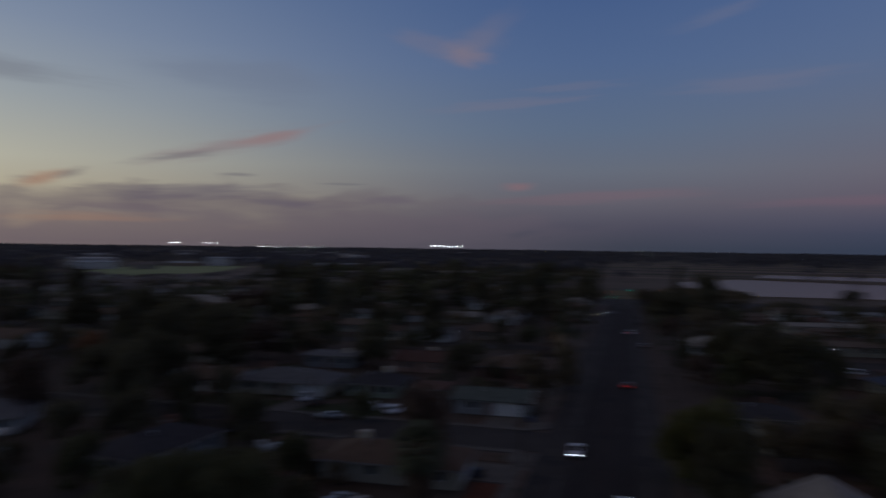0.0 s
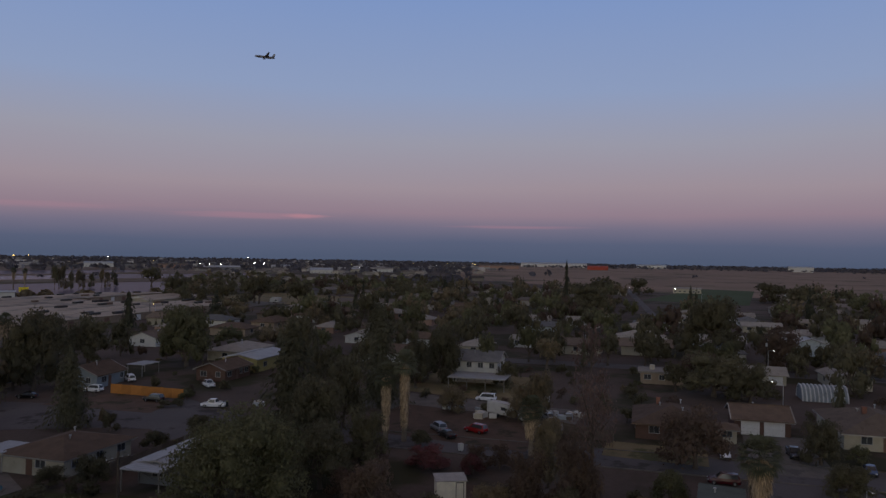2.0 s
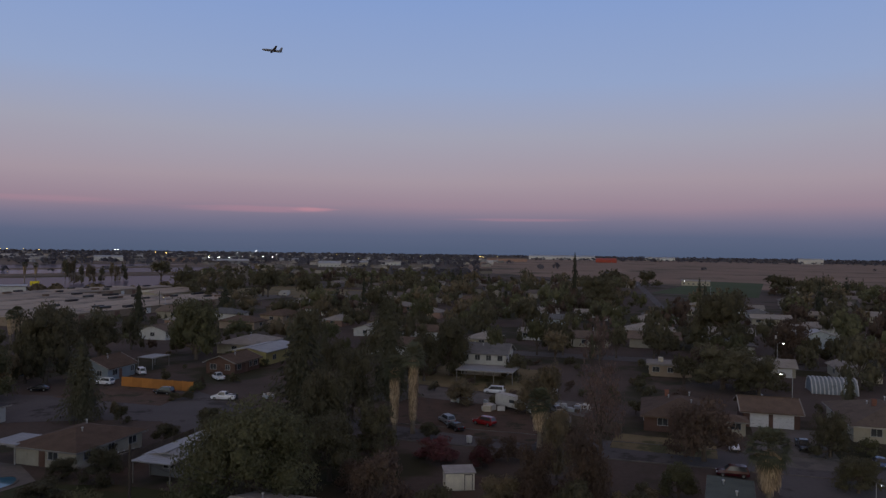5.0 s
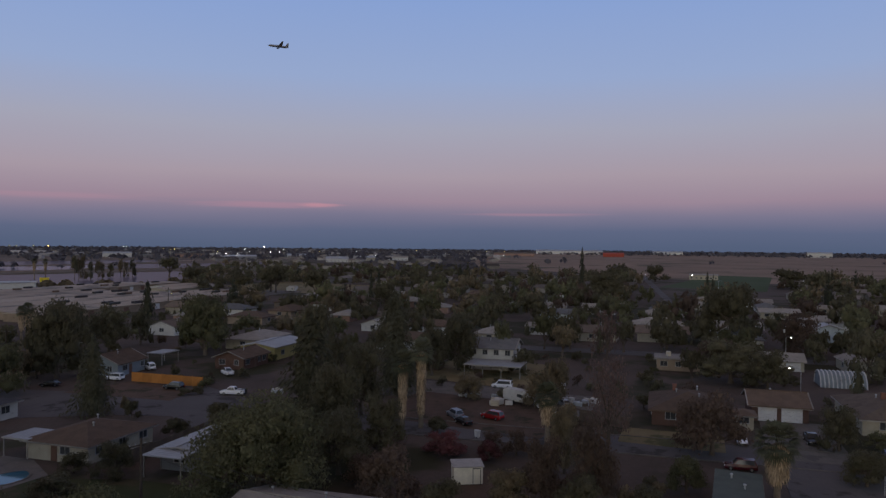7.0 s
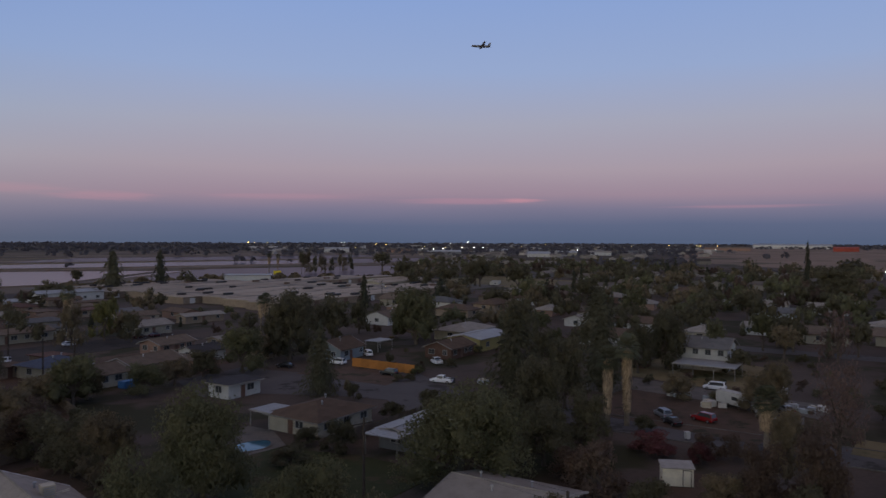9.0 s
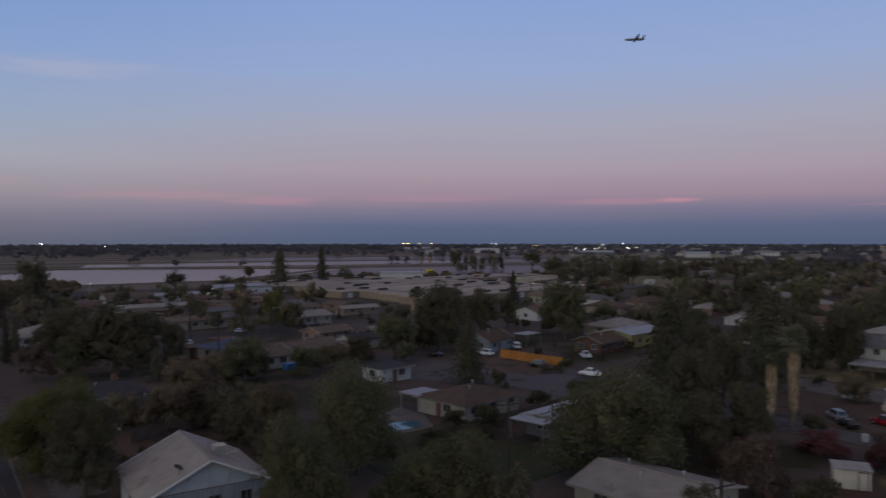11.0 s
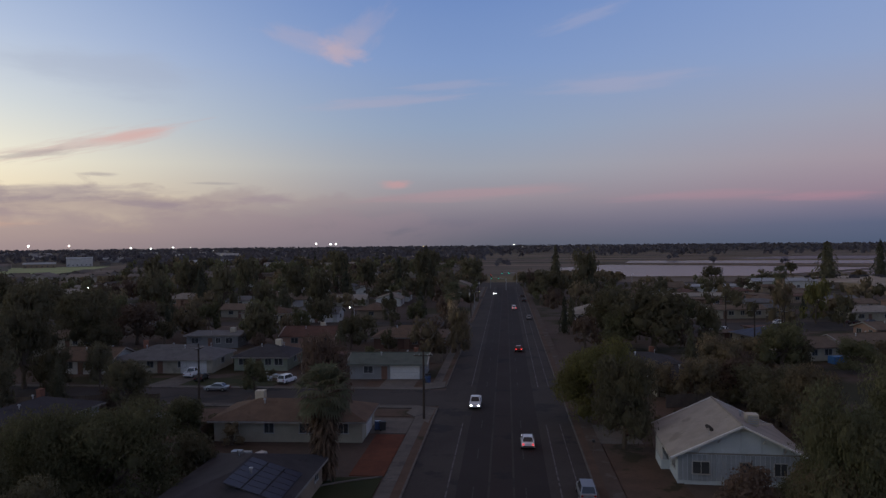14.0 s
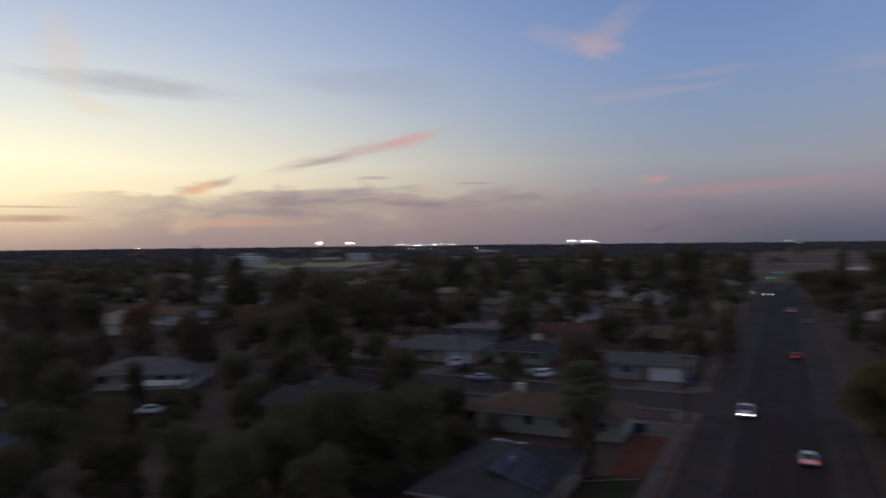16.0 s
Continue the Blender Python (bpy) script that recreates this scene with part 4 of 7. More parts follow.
def leaf_cloud(rng, centres, radii, n, size, squash=0.8, inner=0.8):
    """Clumps of leaves on the shells of several lobes: bent quads that look outward, each an island."""
    c = np.array(centres, float)
    r = np.array(radii, float)
    pick = rng.choice(len(c), n, p=r ** 2 / (r ** 2).sum())
    d = rng.normal(size=(n, 3))
    d /= np.linalg.norm(d, axis=1)[:, None]
    d[:, 2] = np.where(d[:, 2] < -0.6, -d[:, 2], d[:, 2])
    # a few sprays stand out past the rest, so that the outline is torn
    reach = rng.uniform(inner, 1.06, n) + np.where(rng.uniform(size=n) < 0.16, rng.uniform(0.0, 0.3, n), 0.0)
    p = c[pick] + d * (r[pick] * reach)[:, None] * np.array((1, 1, squash))
    nrm = d + rng.normal(size=(n, 3)) * 0.6
    nrm /= np.linalg.norm(nrm, axis=1)[:, None]
    a = np.cross(nrm, rng.normal(size=(n, 3)))
    a /= np.linalg.norm(a, axis=1)[:, None]
    b = np.cross(nrm, a)
    s = size * rng.uniform(0.55, 1.3, n)[:, None]
    v = np.stack([p - a * s * 0.5, p - b * s * 0.32 + nrm * s * 0.1, p + a * s * 0.5, p + b * s * 0.32 + nrm * s * 0.1], 1).reshape(-1, 3)
    f = np.arange(4 * n).reshape(n, 4)
    return v, f


def unit_ball(subdivisions):
    bm = bmesh.new()
    bmesh.ops.create_icosphere(bm, subdivisions=subdivisions, radius=1.0)
    bm.verts.ensure_lookup_table()
    v = np.array([p.co[:] for p in bm.verts])
    f = np.array([[p.index for p in q.verts] for q in bm.faces])
    bm.free()
    return v, f


BALLS = {1: unit_ball(1)}


def core_cloud(rng, centres, radii, squash, fill, detail):
    """The dense inside of a crown: dented lumps within the lobes, hidden behind the leaves."""
    bv, bf = BALLS[detail]
    vs, fs = [], []
    for k, (c, r) in enumerate(zip(np.array(centres, float), radii)):
        dent = rng.uniform(0.6, 1.1, len(bv))[:, None]
        vs.append(c + bv * dent * r * fill * np.array((1, 1, squash)))
        fs.append(bf + k * len(bv))
    return np.concatenate(vs), np.concatenate(fs)


def crown_mesh(name, v, f, v3=None, f3=None):
    """Leaf quads v, f and, where given, triangles of the inside in one mesh."""
    me = bpy.data.meshes.new(name)
    if v3 is None:
        v3, f3 = np.zeros((0, 3)), np.zeros((0, 3), int)
    co = np.concatenate([v, v3])
    loops = np.concatenate([f.ravel(), f3.ravel() + len(v)])
    total = np.concatenate([np.full(len(f), 4), np.full(len(f3), 3)]).astype(np.int32)
    start = (np.cumsum(total) - total).astype(np.int32)
    me.vertices.add(len(co))
    me.vertices.foreach_set("co", co.astype(np.float32).ravel())
    me.loops.add(len(loops))
    me.loops.foreach_set("vertex_index", loops.astype(np.int32))
    me.polygons.add(len(total))
    me.polygons.foreach_set("loop_start", start)
    me.polygons.foreach_set("loop_total", total)
    me.update()
    me.validate()
    return me


TREE_WORDS = {"green": "full green broadleaf tree in a garden", "dark": "dense dark green broadleaf tree in a garden", "olive": "loose olive-green tree in a garden", "yellow": "yellow-green broadleaf tree turning with autumn", "rust": "rust-brown tree with dry thinning foliage",
              "orange": "orange autumn-coloured tree in a garden", "red": "shrub covered with dark red flowers", "grey": "brown leafless twiggy tree", "cedar": "dark drooping cedar tree in a garden", "conifer": "tall narrow dark conifer"}


def build_broad(kind, seed, fine, shrub=False, full=False):
    """A broadleaf tree of unit size: crown radius 1, height 1 (scaled in place)."""
    rng = np.random.default_rng(seed)
    ob = empty("shrub" if shrub else "tree", Matrix(), TREE_WORDS[kind] if not shrub else TREE_WORDS[kind].replace("tree", "shrub"), "shrub" if shrub else "tree")
    low = -0.06 if shrub else -0.12 if full else -0.04
    lobes, rad = [], []
    count = 9 if fine < 1000 else 22 if fine < 15000 else 34
    for i in range(count):
        a = 6.2832 * i / count + rng.uniform(-0.4, 0.4)
        t = rng.uniform(0.0, 1.0)
        rr = (0.62 - 0.3 * t) * rng.uniform(0.75, 1.15)
        lobes.append((math.cos(a) * rr, math.sin(a) * rr, (low + 0.2 + (0.66 - low) * t)))
        rad.append(rng.uniform(0.24, 0.42) if fine < 1000 else rng.uniform(0.17, 0.37))
    lobes.append((0, 0, 0.62))
    rad.append(0.45)
    lob = np.array(lobes)
    # trunk and limbs in the same unit space
    bm = tube(bmesh.new(), ((0, 0, -0.02), (0.01, 0, 0.12), (0.0, 0.02, 0.3), (0, 0, 0.55)), (0.075, 0.05, 0.04, 0.02), 7)
    for i in range(0, count, 2):
        c = lob[i]
        tube(bm, ((0, 0, 0.18 + 0.015 * i), (c[0] * 0.5, c[1] * 0.5, c[2] * 0.72), tuple(c * (1, 1, 1))), (0.03, 0.018, 0.006), 5)
    part("trunk", bm, "bark", ob)
    bare = kind == "grey"
    n = int(fine * (0.75 if bare else 1.0))
    size = (0.034 if fine > 9000 else 0.05 if fine > 4000 else 0.066 if fine > 1000 else 0.15) * (0.8 if bare else 1.0)
    v, f = leaf_cloud(rng, lob, np.array(rad), n, size, 0.62, 0.45 if bare else 0.6)
    if bare:
        part("crown", crown_mesh("crown", v, f), "leaf_" + kind, ob)
    else:
        part("crown", crown_mesh("crown", v, f, *core_cloud(rng, lob, rad, 0.62, 0.5 if kind == "rust" or fine > 15000 else 0.66, 1)), "leaf_" + kind, ob)
    return ob


def build_cedar(kind, seed, fine):
    """A conifer of unit size: whorls of drooping branches that shorten upward."""
    rng = np.random.default_rng(seed)
    ob = empty("conifer_tree", Matrix(), TREE_WORDS[kind], "tree")
    part("trunk", tube(bmesh.new(), ((0, 0, -0.02), (0, 0, 0.5), (0, 0, 0.97)), (0.06, 0.035, 0.006), 7), "bark", ob)
    vs = []
    n = fine
    t = rng.uniform(0, 1, n) ** 1.25
    ang = rng.uniform(0, 6.2832, n)
    whorl = np.round(t * 16) / 16 + rng.normal(size=n) * 0.008
    bulge = 1 + 0.22 * np.sin(3 * ang + 9 * whorl) + rng.uniform(-0.15, 0.15, n)
    reach = (1 - whorl) ** 0.8 * bulge + 0.03
    q = np.sqrt(rng.uniform(0.08, 1, n))
    z = 0.09 + whorl * 0.9 - q * q * reach * 0.1
    p = np.stack([np.cos(ang) * reach * q, np.sin(ang) * reach * q, z], 1)
    out = np.stack([np.cos(ang), np.sin(ang), np.full(n, -0.35)], 1)
    side = np.stack([-np.sin(ang), np.cos(ang), rng.normal(size=n) * 0.3], 1)
    s = rng.uniform(0.6, 1.3, n)[:, None] * (0.045 if fine > 15000 else 0.058 if fine > 8000 else 0.078 if fine > 1000 else 0.17)
    up = np.array((0, 0, 0.05))
    v = np.stack([p - out * s * 0.5, p - side * s * 0.35 - up * s, p + out * s * 0.6, p + side * s * 0.35 - up * s], 1).reshape(-1, 3)
    t = np.linspace(0.06, 0.9, 11)
    core = core_cloud(rng, np.stack([0.06 * np.sin(9 * t), 0.06 * np.cos(7 * t), 0.09 + 0.88 * t], 1), 0.66 * (1 - t) ** 0.8, 0.16 / 0.66, 1.0, 1)
    part("crown", crown_mesh("crown", v, np.arange(4 * n).reshape(n, 4), *core), "leaf_" + kind, ob)
    return ob


def tree(kind, x, y, h, r, far=False, full=False):
    """A tree of height h and crown radius r."""
    d = math.hypot(x, y)
    lod = 2 if far or d > 150 else 1 if d > 95 else 0
    if lod == 2 and r / d > 0.035:
        lod = 1
    if lod == 0 and r / d > 0.066:
        lod = 3            # the largest near crowns, with the finest leaves
    variant = int(abs(x * 7.3 + y * 3.1)) % (3, 3, 4, 2)[lod]
    rot = (x * 37 + y * 61) % 360
    m = Matrix.Translation((x, y, 0.0)) @ Matrix.Rotation(radians(rot), 4, "Z") @ Matrix.Diagonal((r, r, h, 1))
    if kind in ("cedar", "conifer"):
        return place((kind, variant, lod), lambda: build_cedar(kind, 40 + variant, (6500, 3200, 420, 12000)[lod]), m)
    shrub = h <= 6.0 and (lod != 2 or h < 3.0)
    return place((kind, variant, lod, shrub, full), lambda: build_broad(kind, 10 + variant + 50 * lod, (6800 if not shrub else 3400, 3000, 400, 19000)[lod], shrub, full), m)


def build_palm(seed, h, R, skirt, old, slim):
    """A fan palm h metres high: stiff fans on stalks round the top, a skirt of dead fronds below."""
    rng = np.random.default_rng(seed)
    ob = empty("palm_tree", Matrix(), "fan palm with a shaggy skirt of dead fronds", "palm tree")
    top = h - 0.45 * R
    part("trunk", tube(bmesh.new(), ((0, 0, -0.1), (0.05, 0, 0.3 * h), (0, 0.05, 0.7 * h), (0, 0, top)), (0.42, 0.3, 0.27, 0.22), 9), "palm_bark", ob)
    vs, fs = [], []

    def fan(base, d, length, spread, segs):
        d = d.normalized()
        s = d.orthogonal().normalized() if abs(d.z) > 0.95 else d.cross(Vector((0, 0, 1))).normalized()
        up = s.cross(d)
        hub = base + d * length * 0.5 - Vector((0, 0, 0.05 * length))
        w = 0.03
        i = len(vs)
        vs.extend([base - s * w, base + s * w, hub + s * w, hub - s * w])
        fs.append((i, i + 1, i + 2, i + 3))
        for k in range(segs):
            a = (k / (segs - 1) - 0.5) * spread
            t = d * math.cos(a) + s * math.sin(a)
            tip = hub + t * length * rng.uniform(0.48, 0.62) - Vector((0, 0, rng.uniform(0.1, 0.24) * length))
            q = t.cross(up).normalized() * length * 0.035
            mid = hub + t * length * 0.32 + up * 0.02 * length
            i = len(vs)
            vs.extend([hub, mid - q, tip, mid + q])
            fs.append((i, i + 1, i + 2, i + 3))

    n = 44
    for k in range(n):
        a = k * 2.39996 + rng.uniform(-0.2, 0.2)
        e = -0.75 + 2.1 * (k / (n - 1)) ** 0.9
        d = Vector((math.cos(a) * math.cos(e), math.sin(a) * math.cos(e), math.sin(e)))
        fan(Vector((0, 0, top - 0.1 + 0.3 * k / n)), d, R * rng.uniform(0.82, 1.12), 2.5, 13)
    part("fronds", mesh("fronds", vs, fs), "leaf_palm", ob)
    vs, fs = [], []
    for k in range(1300):
        t = rng.uniform(0, 1)
        a = rng.uniform(0, 6.2832)
        z = top - skirt * h * t
        w = min(R, slim) * (0.6 - 0.22 * t) * rng.uniform(0.55, 1.15)
        p = Vector((math.cos(a) * 0.22, math.sin(a) * 0.22, z))
        tip = Vector((math.cos(a) * w, math.sin(a) * w, max(0.05, z - rng.uniform(0.8, 1.5))))
        s = Vector((-math.sin(a), math.cos(a), 0)) * rng.uniform(0.05, 0.12)
        mid = (p + tip) / 2 + Vector((math.cos(a), math.sin(a), 0)) * w * 0.25
        i = len(vs)
        vs.extend([p, mid - s, tip, mid + s])
        fs.append((i, i + 1, i + 2, i + 3))
    part("skirt", mesh("skirt", vs, fs), old, ob, "hanging skirt of dry dead fronds")
    return ob


def palm(x, y, h, skirt=0.4, wide=1.0, old="skirt", slim=9.0):
    R = h * 0.16 * wide
    return place(("palm", x, y), lambda: build_palm(int(abs(x) * 10) + 70, h, R, skirt, old, slim), at(x, y, 0, (x * 53) % 360))


# ---------------------------------------------------------------- vehicles


def loft(bm, rows):
    """A body from cross sections (x, half width, z low, z high, half width on top)."""
    rings = []
    for x, w, z0, z1, t in rows:
        zm = z0 + (z1 - z0) * 0.55
        rings.append([bm.verts.new(p) for p in ((x, -w * 0.94, z0), (x, w * 0.94, z0), (x, w, zm), (x, t, z1), (x, -t, z1), (x, -w, zm))])
    for u, v in zip(rings, rings[1:]):
        for k in range(6):
            bm.faces.new((u[k], u[(k + 1) % 6], v[(k + 1) % 6], v[k]))
    bm.faces.new(rings[0][::-1])
    bm.faces.new(rings[-1])
    bmesh.ops.recalc_face_normals(bm, faces=bm.faces)
    return bm


def build_car(kind, colour, lit):
    """A parked or driving vehicle, nose to +x, made of body, cabin, glass, wheels and lamps."""
    words = {"sedan": "sedan", "suv": "sport utility vehicle", "pickup": "pickup truck", "van": "van"}
    ob = empty({"sedan": "car", "suv": "suv", "pickup": "pickup_truck", "van": "van"}[kind], Matrix(), "%s %s%s" % (colour.replace("_car", ""), words[kind], " with its headlights on, driving on the avenue" if lit else " parked on the ground by the road"), "car")
    L, w, H = {"sedan": (4.6, 0.9, 1.42), "suv": (4.8, 0.95, 1.75), "pickup": (5.6, 0.98, 1.82), "van": (5.0, 0.97, 1.85)}[kind]
    a = L / 2
    belt = {"sedan": 0.92, "suv": 1.05, "pickup": 1.08, "van": 1.05}[kind]
    bm = loft(bmesh.new(), ((-a, w * 0.86, 0.42, belt * 0.9, w * 0.8), (-a + 0.12, w * 0.96, 0.3, belt * 0.98, w * 0.88), (-a * 0.5, w, 0.26, belt, w * 0.93), (a * 0.3, w, 0.26, belt, w * 0.93), (a * 0.62, w, 0.27, belt * 0.96, w * 0.9), (a - 0.2, w * 0.95, 0.3, belt * 0.82, w * 0.82), (a, w * 0.8, 0.4, belt * 0.7, w * 0.72)))
    part("body", bm, colour, ob, smooth=False)
    x0, x1, f0, f1 = {"sedan": (-1.75, 1.15, -1.0, 0.35), "suv": (-2.3, 1.15, -2.0, 0.45), "pickup": (-0.75, 1.35, -0.55, 0.75), "van": (-2.4, 1.6, -2.25, 0.9)}[kind]
    b, t, z0, z1 = w * 0.9, w * 0.7, belt - 0.02, H
    cab = mesh("cabin", ((x0, -b, z0), (x1, -b, z0), (x1, b, z0), (x0, b, z0), (f0, -t, z1), (f1, -t, z1), (f1, t, z1), (f0, t, z1)), ((4, 5, 6, 7), (0, 1, 5, 4), (1, 2, 6, 5), (2, 3, 7, 6), (3, 0, 4, 7)))
    part("cabin", cab, colour, ob)

    def pane(name, c):
        c = [Vector(p) for p in c]
        mid = sum(c, Vector()) / 4
        nrm = (c[1] - c[0]).cross(c[3] - c[0]).normalized()
        inn = [mid + (p - mid) * 0.86 for p in c]
        vs = [p + nrm * 0.012 for p in inn] + [p - nrm * 0.02 for p in inn]
        part(name, mesh(name, vs, ((0, 1, 2, 3), (7, 6, 5, 4), (0, 4, 5, 1), (1, 5, 6, 2), (2, 6, 7, 3), (3, 7, 4, 0))), "glass", ob)

    pane("windshield", ((x1, -b, z0), (x1, b, z0), (f1, t, z1), (f1, -t, z1)))
    pane("rear_window", ((x0, b, z0), (x0, -b, z0), (f0, -t, z1), (f0, t, z1)))
    pane("side_window", ((x0, -b, z0), (x1, -b, z0), (f1, -t, z1), (f0, -t, z1)))
    pane("side_window", ((x1, b, z0), (x0, b, z0), (f0, t, z1), (f1, t, z1)))
    if kind == "pickup":
        bed = part("bed", boxes((-a + 1.0, 0, belt - 0.01, 1.75, 2 * w * 0.74, 0.03)), "black", ob, "dark open load bed")
        part("bed_wall", boxes((-a + 1.0, w * 0.82, belt - 0.06, 1.95, 0.16, 0.22), (-a + 1.0, -w * 0.82, belt - 0.06, 1.95, 0.16, 0.22), (-a + 0.1, 0, belt - 0.06, 0.12, w * 1.5, 0.22)), colour, bed)
    for sx in (-1, 1):
        for sy in (-1, 1):
            bm = bmesh.new()
            tube(bm, ((sx * a * 0.62, sy * (w - 0.2), 0.34), (sx * a * 0.62, sy * (w + 0.01), 0.34)), (0.34, 0.34), 14)
            wheel = part("wheel", bm, "tyre", ob)
            bm = bmesh.new()
            tube(bm, ((sx * a * 0.62, sy * (w - 0.01), 0.34), (sx * a * 0.62, sy * (w + 0.025), 0.34)), (0.21, 0.19), 10)
            part("rim", bm, "rim", wheel)
    for sy in (-1, 1):
        part("headlight", boxes((a - 0.06, sy * w * 0.62, belt * 0.62, 0.12, 0.34, 0.16)), "headlight_on" if lit else "lens", ob)
        part("taillight", boxes((-a + 0.04, sy * w * 0.7, belt * 0.7, 0.1, 0.22, 0.2)), "taillight_on" if lit else "red_lens", ob)
    part("front_bumper", boxes((a - 0.02, 0, 0.36, 0.12, w * 1.6, 0.16)), "black", ob)
    part("rear_bumper", boxes((-a + 0.02, 0, 0.38, 0.12, w * 1.6, 0.16)), "black", ob)
    return ob


def car(kind, colour, x, y, heading, lit=False):
    """heading: degrees, 0 drives towards +x."""
    return place(("car", kind, colour, lit), lambda: build_car(kind, colour, lit), at(x, y, 0.04, heading, 0.79))

# ---------------------------------------------------------------- houses that can be told apart, west of the avenue
house(-24.5, 79.0, 1, 16.5, 8.0, "low cream stucco house with a tan shingle roof", "hip", 2.6, 19, "roof_brown", "wall_cream", wins=(4, 2, 1, 1), door="", garage=("r", 0.3, 3.2), cooler=(-4.6, 1.0), vents=3)
house(-21.8, 54.6, 90, 14.5, 9.4, "house with a dark blue-grey shingle roof carrying solar panels", "hip", 2.6, 17, "roof_dark", "wall_tan", wins=(2, 2, 2, 1), vents=2)
house(-58.8, 120.6, 2, 17.0, 10.5, "long cream ranch house with a grey shingle roof", "hip", 2.6, 17, "roof_grey", "wall_cream", wins=(4, 3, 1, 1), garage=("f", 5.4, 4.2), chimney=(-6.0, 1.5), vents=4)
house(-42.6, 123.0, 0, 9.4, 9.0, "small house with a dark grey shingle roof and clutter", "hip", 2.6, 18, "roof_dark", "wall_green", wins=(3, 2, 1, 1), cooler=(1.5, 1.0))
house(-19.6, 115.8, 1, 12.0, 8.4, "corner house with a grey-green roof and white garage door", "gable", 2.6, 14, "roof_green", "wall_grey", wins=(2, 2, 1, 1), garage=("f", 2.9, 4.4), chimney=(4.0, 2.2), vents=2)
house(-20.5, 150.0, 0, 14.5, 11.0, "wide house with a brown hipped roof", "hip", 2.6, 17, "roof_brown", "wall_brick", wins=(3, 2, 2, 2), vents=3)
house(-42.0, 150.0, 0, 11.0, 9.0, "small house with a reddish roof", "gable", 2.6, 18, "roof_red", "wall_rose", wins=(2, 2, 1, 2), cooler=(2, 1.0))
house(-62.5, 148.5, 2, 11.0, 7.0, "low house with a flat pale-edged roof", "flat", 2.7, 2, "roof_grey", "wall_grey", wins=(3, 2, 1, 1), cooler=(3, 1))
house(-67.0, 196.0, 0, 13.0, 8.0, "pale stucco house with a brown roof", "hip", 3.0, 18, "roof_brown", "wall_cream", wins=(4, 2, 1, 1), chimney=(1, 0.5))
house(-52.5, 197.5, 0, 11.0, 8.0, "white house with a grey roof", "gable", 2.7, 18, "roof_grey", "wall_white", wins=(3, 2, 1, 1), garage=("f", 2.5, 3.2))
house(-55.5, 75.5, 84, 15.0, 8.5, "house with a dark blue-grey hipped roof", "hip", 2.6, 18, "roof_dark", "wall_grey", wins=(3, 2, 1, 1), chimney=(4, 1))
house(-90.5, 81.0, 28, 15.0, 11.0, "house with a grey-blue roof", "hip", 2.6, 16, "roof_grey", "wall_white", wins=(4, 3, 2, 2), vents=3)
house(-72.0, 118.0, 0, 10.0, 8.0, "small house behind shrubs with a brown roof", "gable", 2.6, 20, "roof_brown", "wall_white", wins=(2, 2, 1, 1))
house(-92.0, 146.0, 0, 12.0, 8.5, "house with a faded pink-brown roof", "gable", 2.6, 18, "roof_tan", "wall_cream", wins=(3, 2, 2, 2))
house(-122.0, 208.0, 0, 14.0, 9.0, "long house with a grey-brown roof", "gable", 2.7, 18, "roof_tan", "wall_tan", wins=(4, 2, 1, 1))
house(-158.0, 262.0, 12, 13.0, 9.0, "house with a pale gabled roof", "gable", 2.8, 24, "roof_pale", "wall_white", wins=(3, 2, 1, 1), garage=("f", 3, 3.5))
house(-178.0, 270.0, 20, 14.0, 9.0, "house with a pale roof beside a yard lamp", "gable", 2.8, 24, "roof_pale", "wall_blue", wins=(3, 2, 1, 1))
house(-82.0, 47.0, 10, 15.0, 10.0, "house with a dark roof among trees", "hip", 2.6, 17, "roof_dark", "wall_grey", wins=(3, 2, 1, 1))
carport("flat red-brown carport beside a house", -31.5, 119.5, 0, 6.5, 8.0, 2.6, "roof_red", posts=2)
carport("white patio roof on slim posts", -79.0, 71.0, 28, 7.5, 4.0, 2.5, posts=3)

# solar panels on the dark roof, each panel a part of its array
arr = empty("solar_array", at(-21.8, 54.6, 0, 90), "dark blue solar panels with thin grey frames on a roof", "solar panels")
slope = math.tan(radians(17))
for i in range(6):
    for j in range(3):
        for s in (-1,):
            cx, cy = -4.4 + 1.08 * i, s * (0.95 + 1.45 * j)
            z = 2.6 + (4.5 - abs(cy)) * slope + 0.1
            o = part("panel", boxes((0, 0, 0, 1.0, 1.36, 0.05)), "solar", arr)
            o.matrix_basis = pose(cx, cy, z, 17 * -s)
            q = part("frame", boxes((-0.51, 0, 0.005, 0.025, 1.4, 0.06), (0.51, 0, 0.005, 0.025, 1.4, 0.06), (0, -0.69, 0.006, 0.99, 0.025, 0.058), (0, 0.69, 0.006, 0.99, 0.025, 0.058)), "steel_frame", o)

# ---------------------------------------------------------------- houses east of the avenue
gh = house(20.3, 68.6, 87, 10.6, 10.8, "pale blue clapboard bungalow with a light grey gabled roof", "gable", 2.9, 25.5, "roof_pale", "wall_blue", over=0.7, wins=(3, 0, 0, 2), door="", cooler=(-1.6, -1.9), vents=1, trim="trim")
bm = bmesh.new()
for sx in (-1, 1):
    for y in (-3.6, -1.9, 1.9, 3.6):
        z = 2.9 + (5.4 - abs(y)) * math.tan(radians(25.5)) - 0.3
        tube(bm, ((sx * 5.3, y, z - 0.5), (sx * 5.95, y, z)), (0.06, 0.06), 4)
part("eave_bracket", bm, "trim", gh, "white knee brackets under the gable eaves")
board = boxes((0, 0, 0, 0.03, 10.7, 0.012))
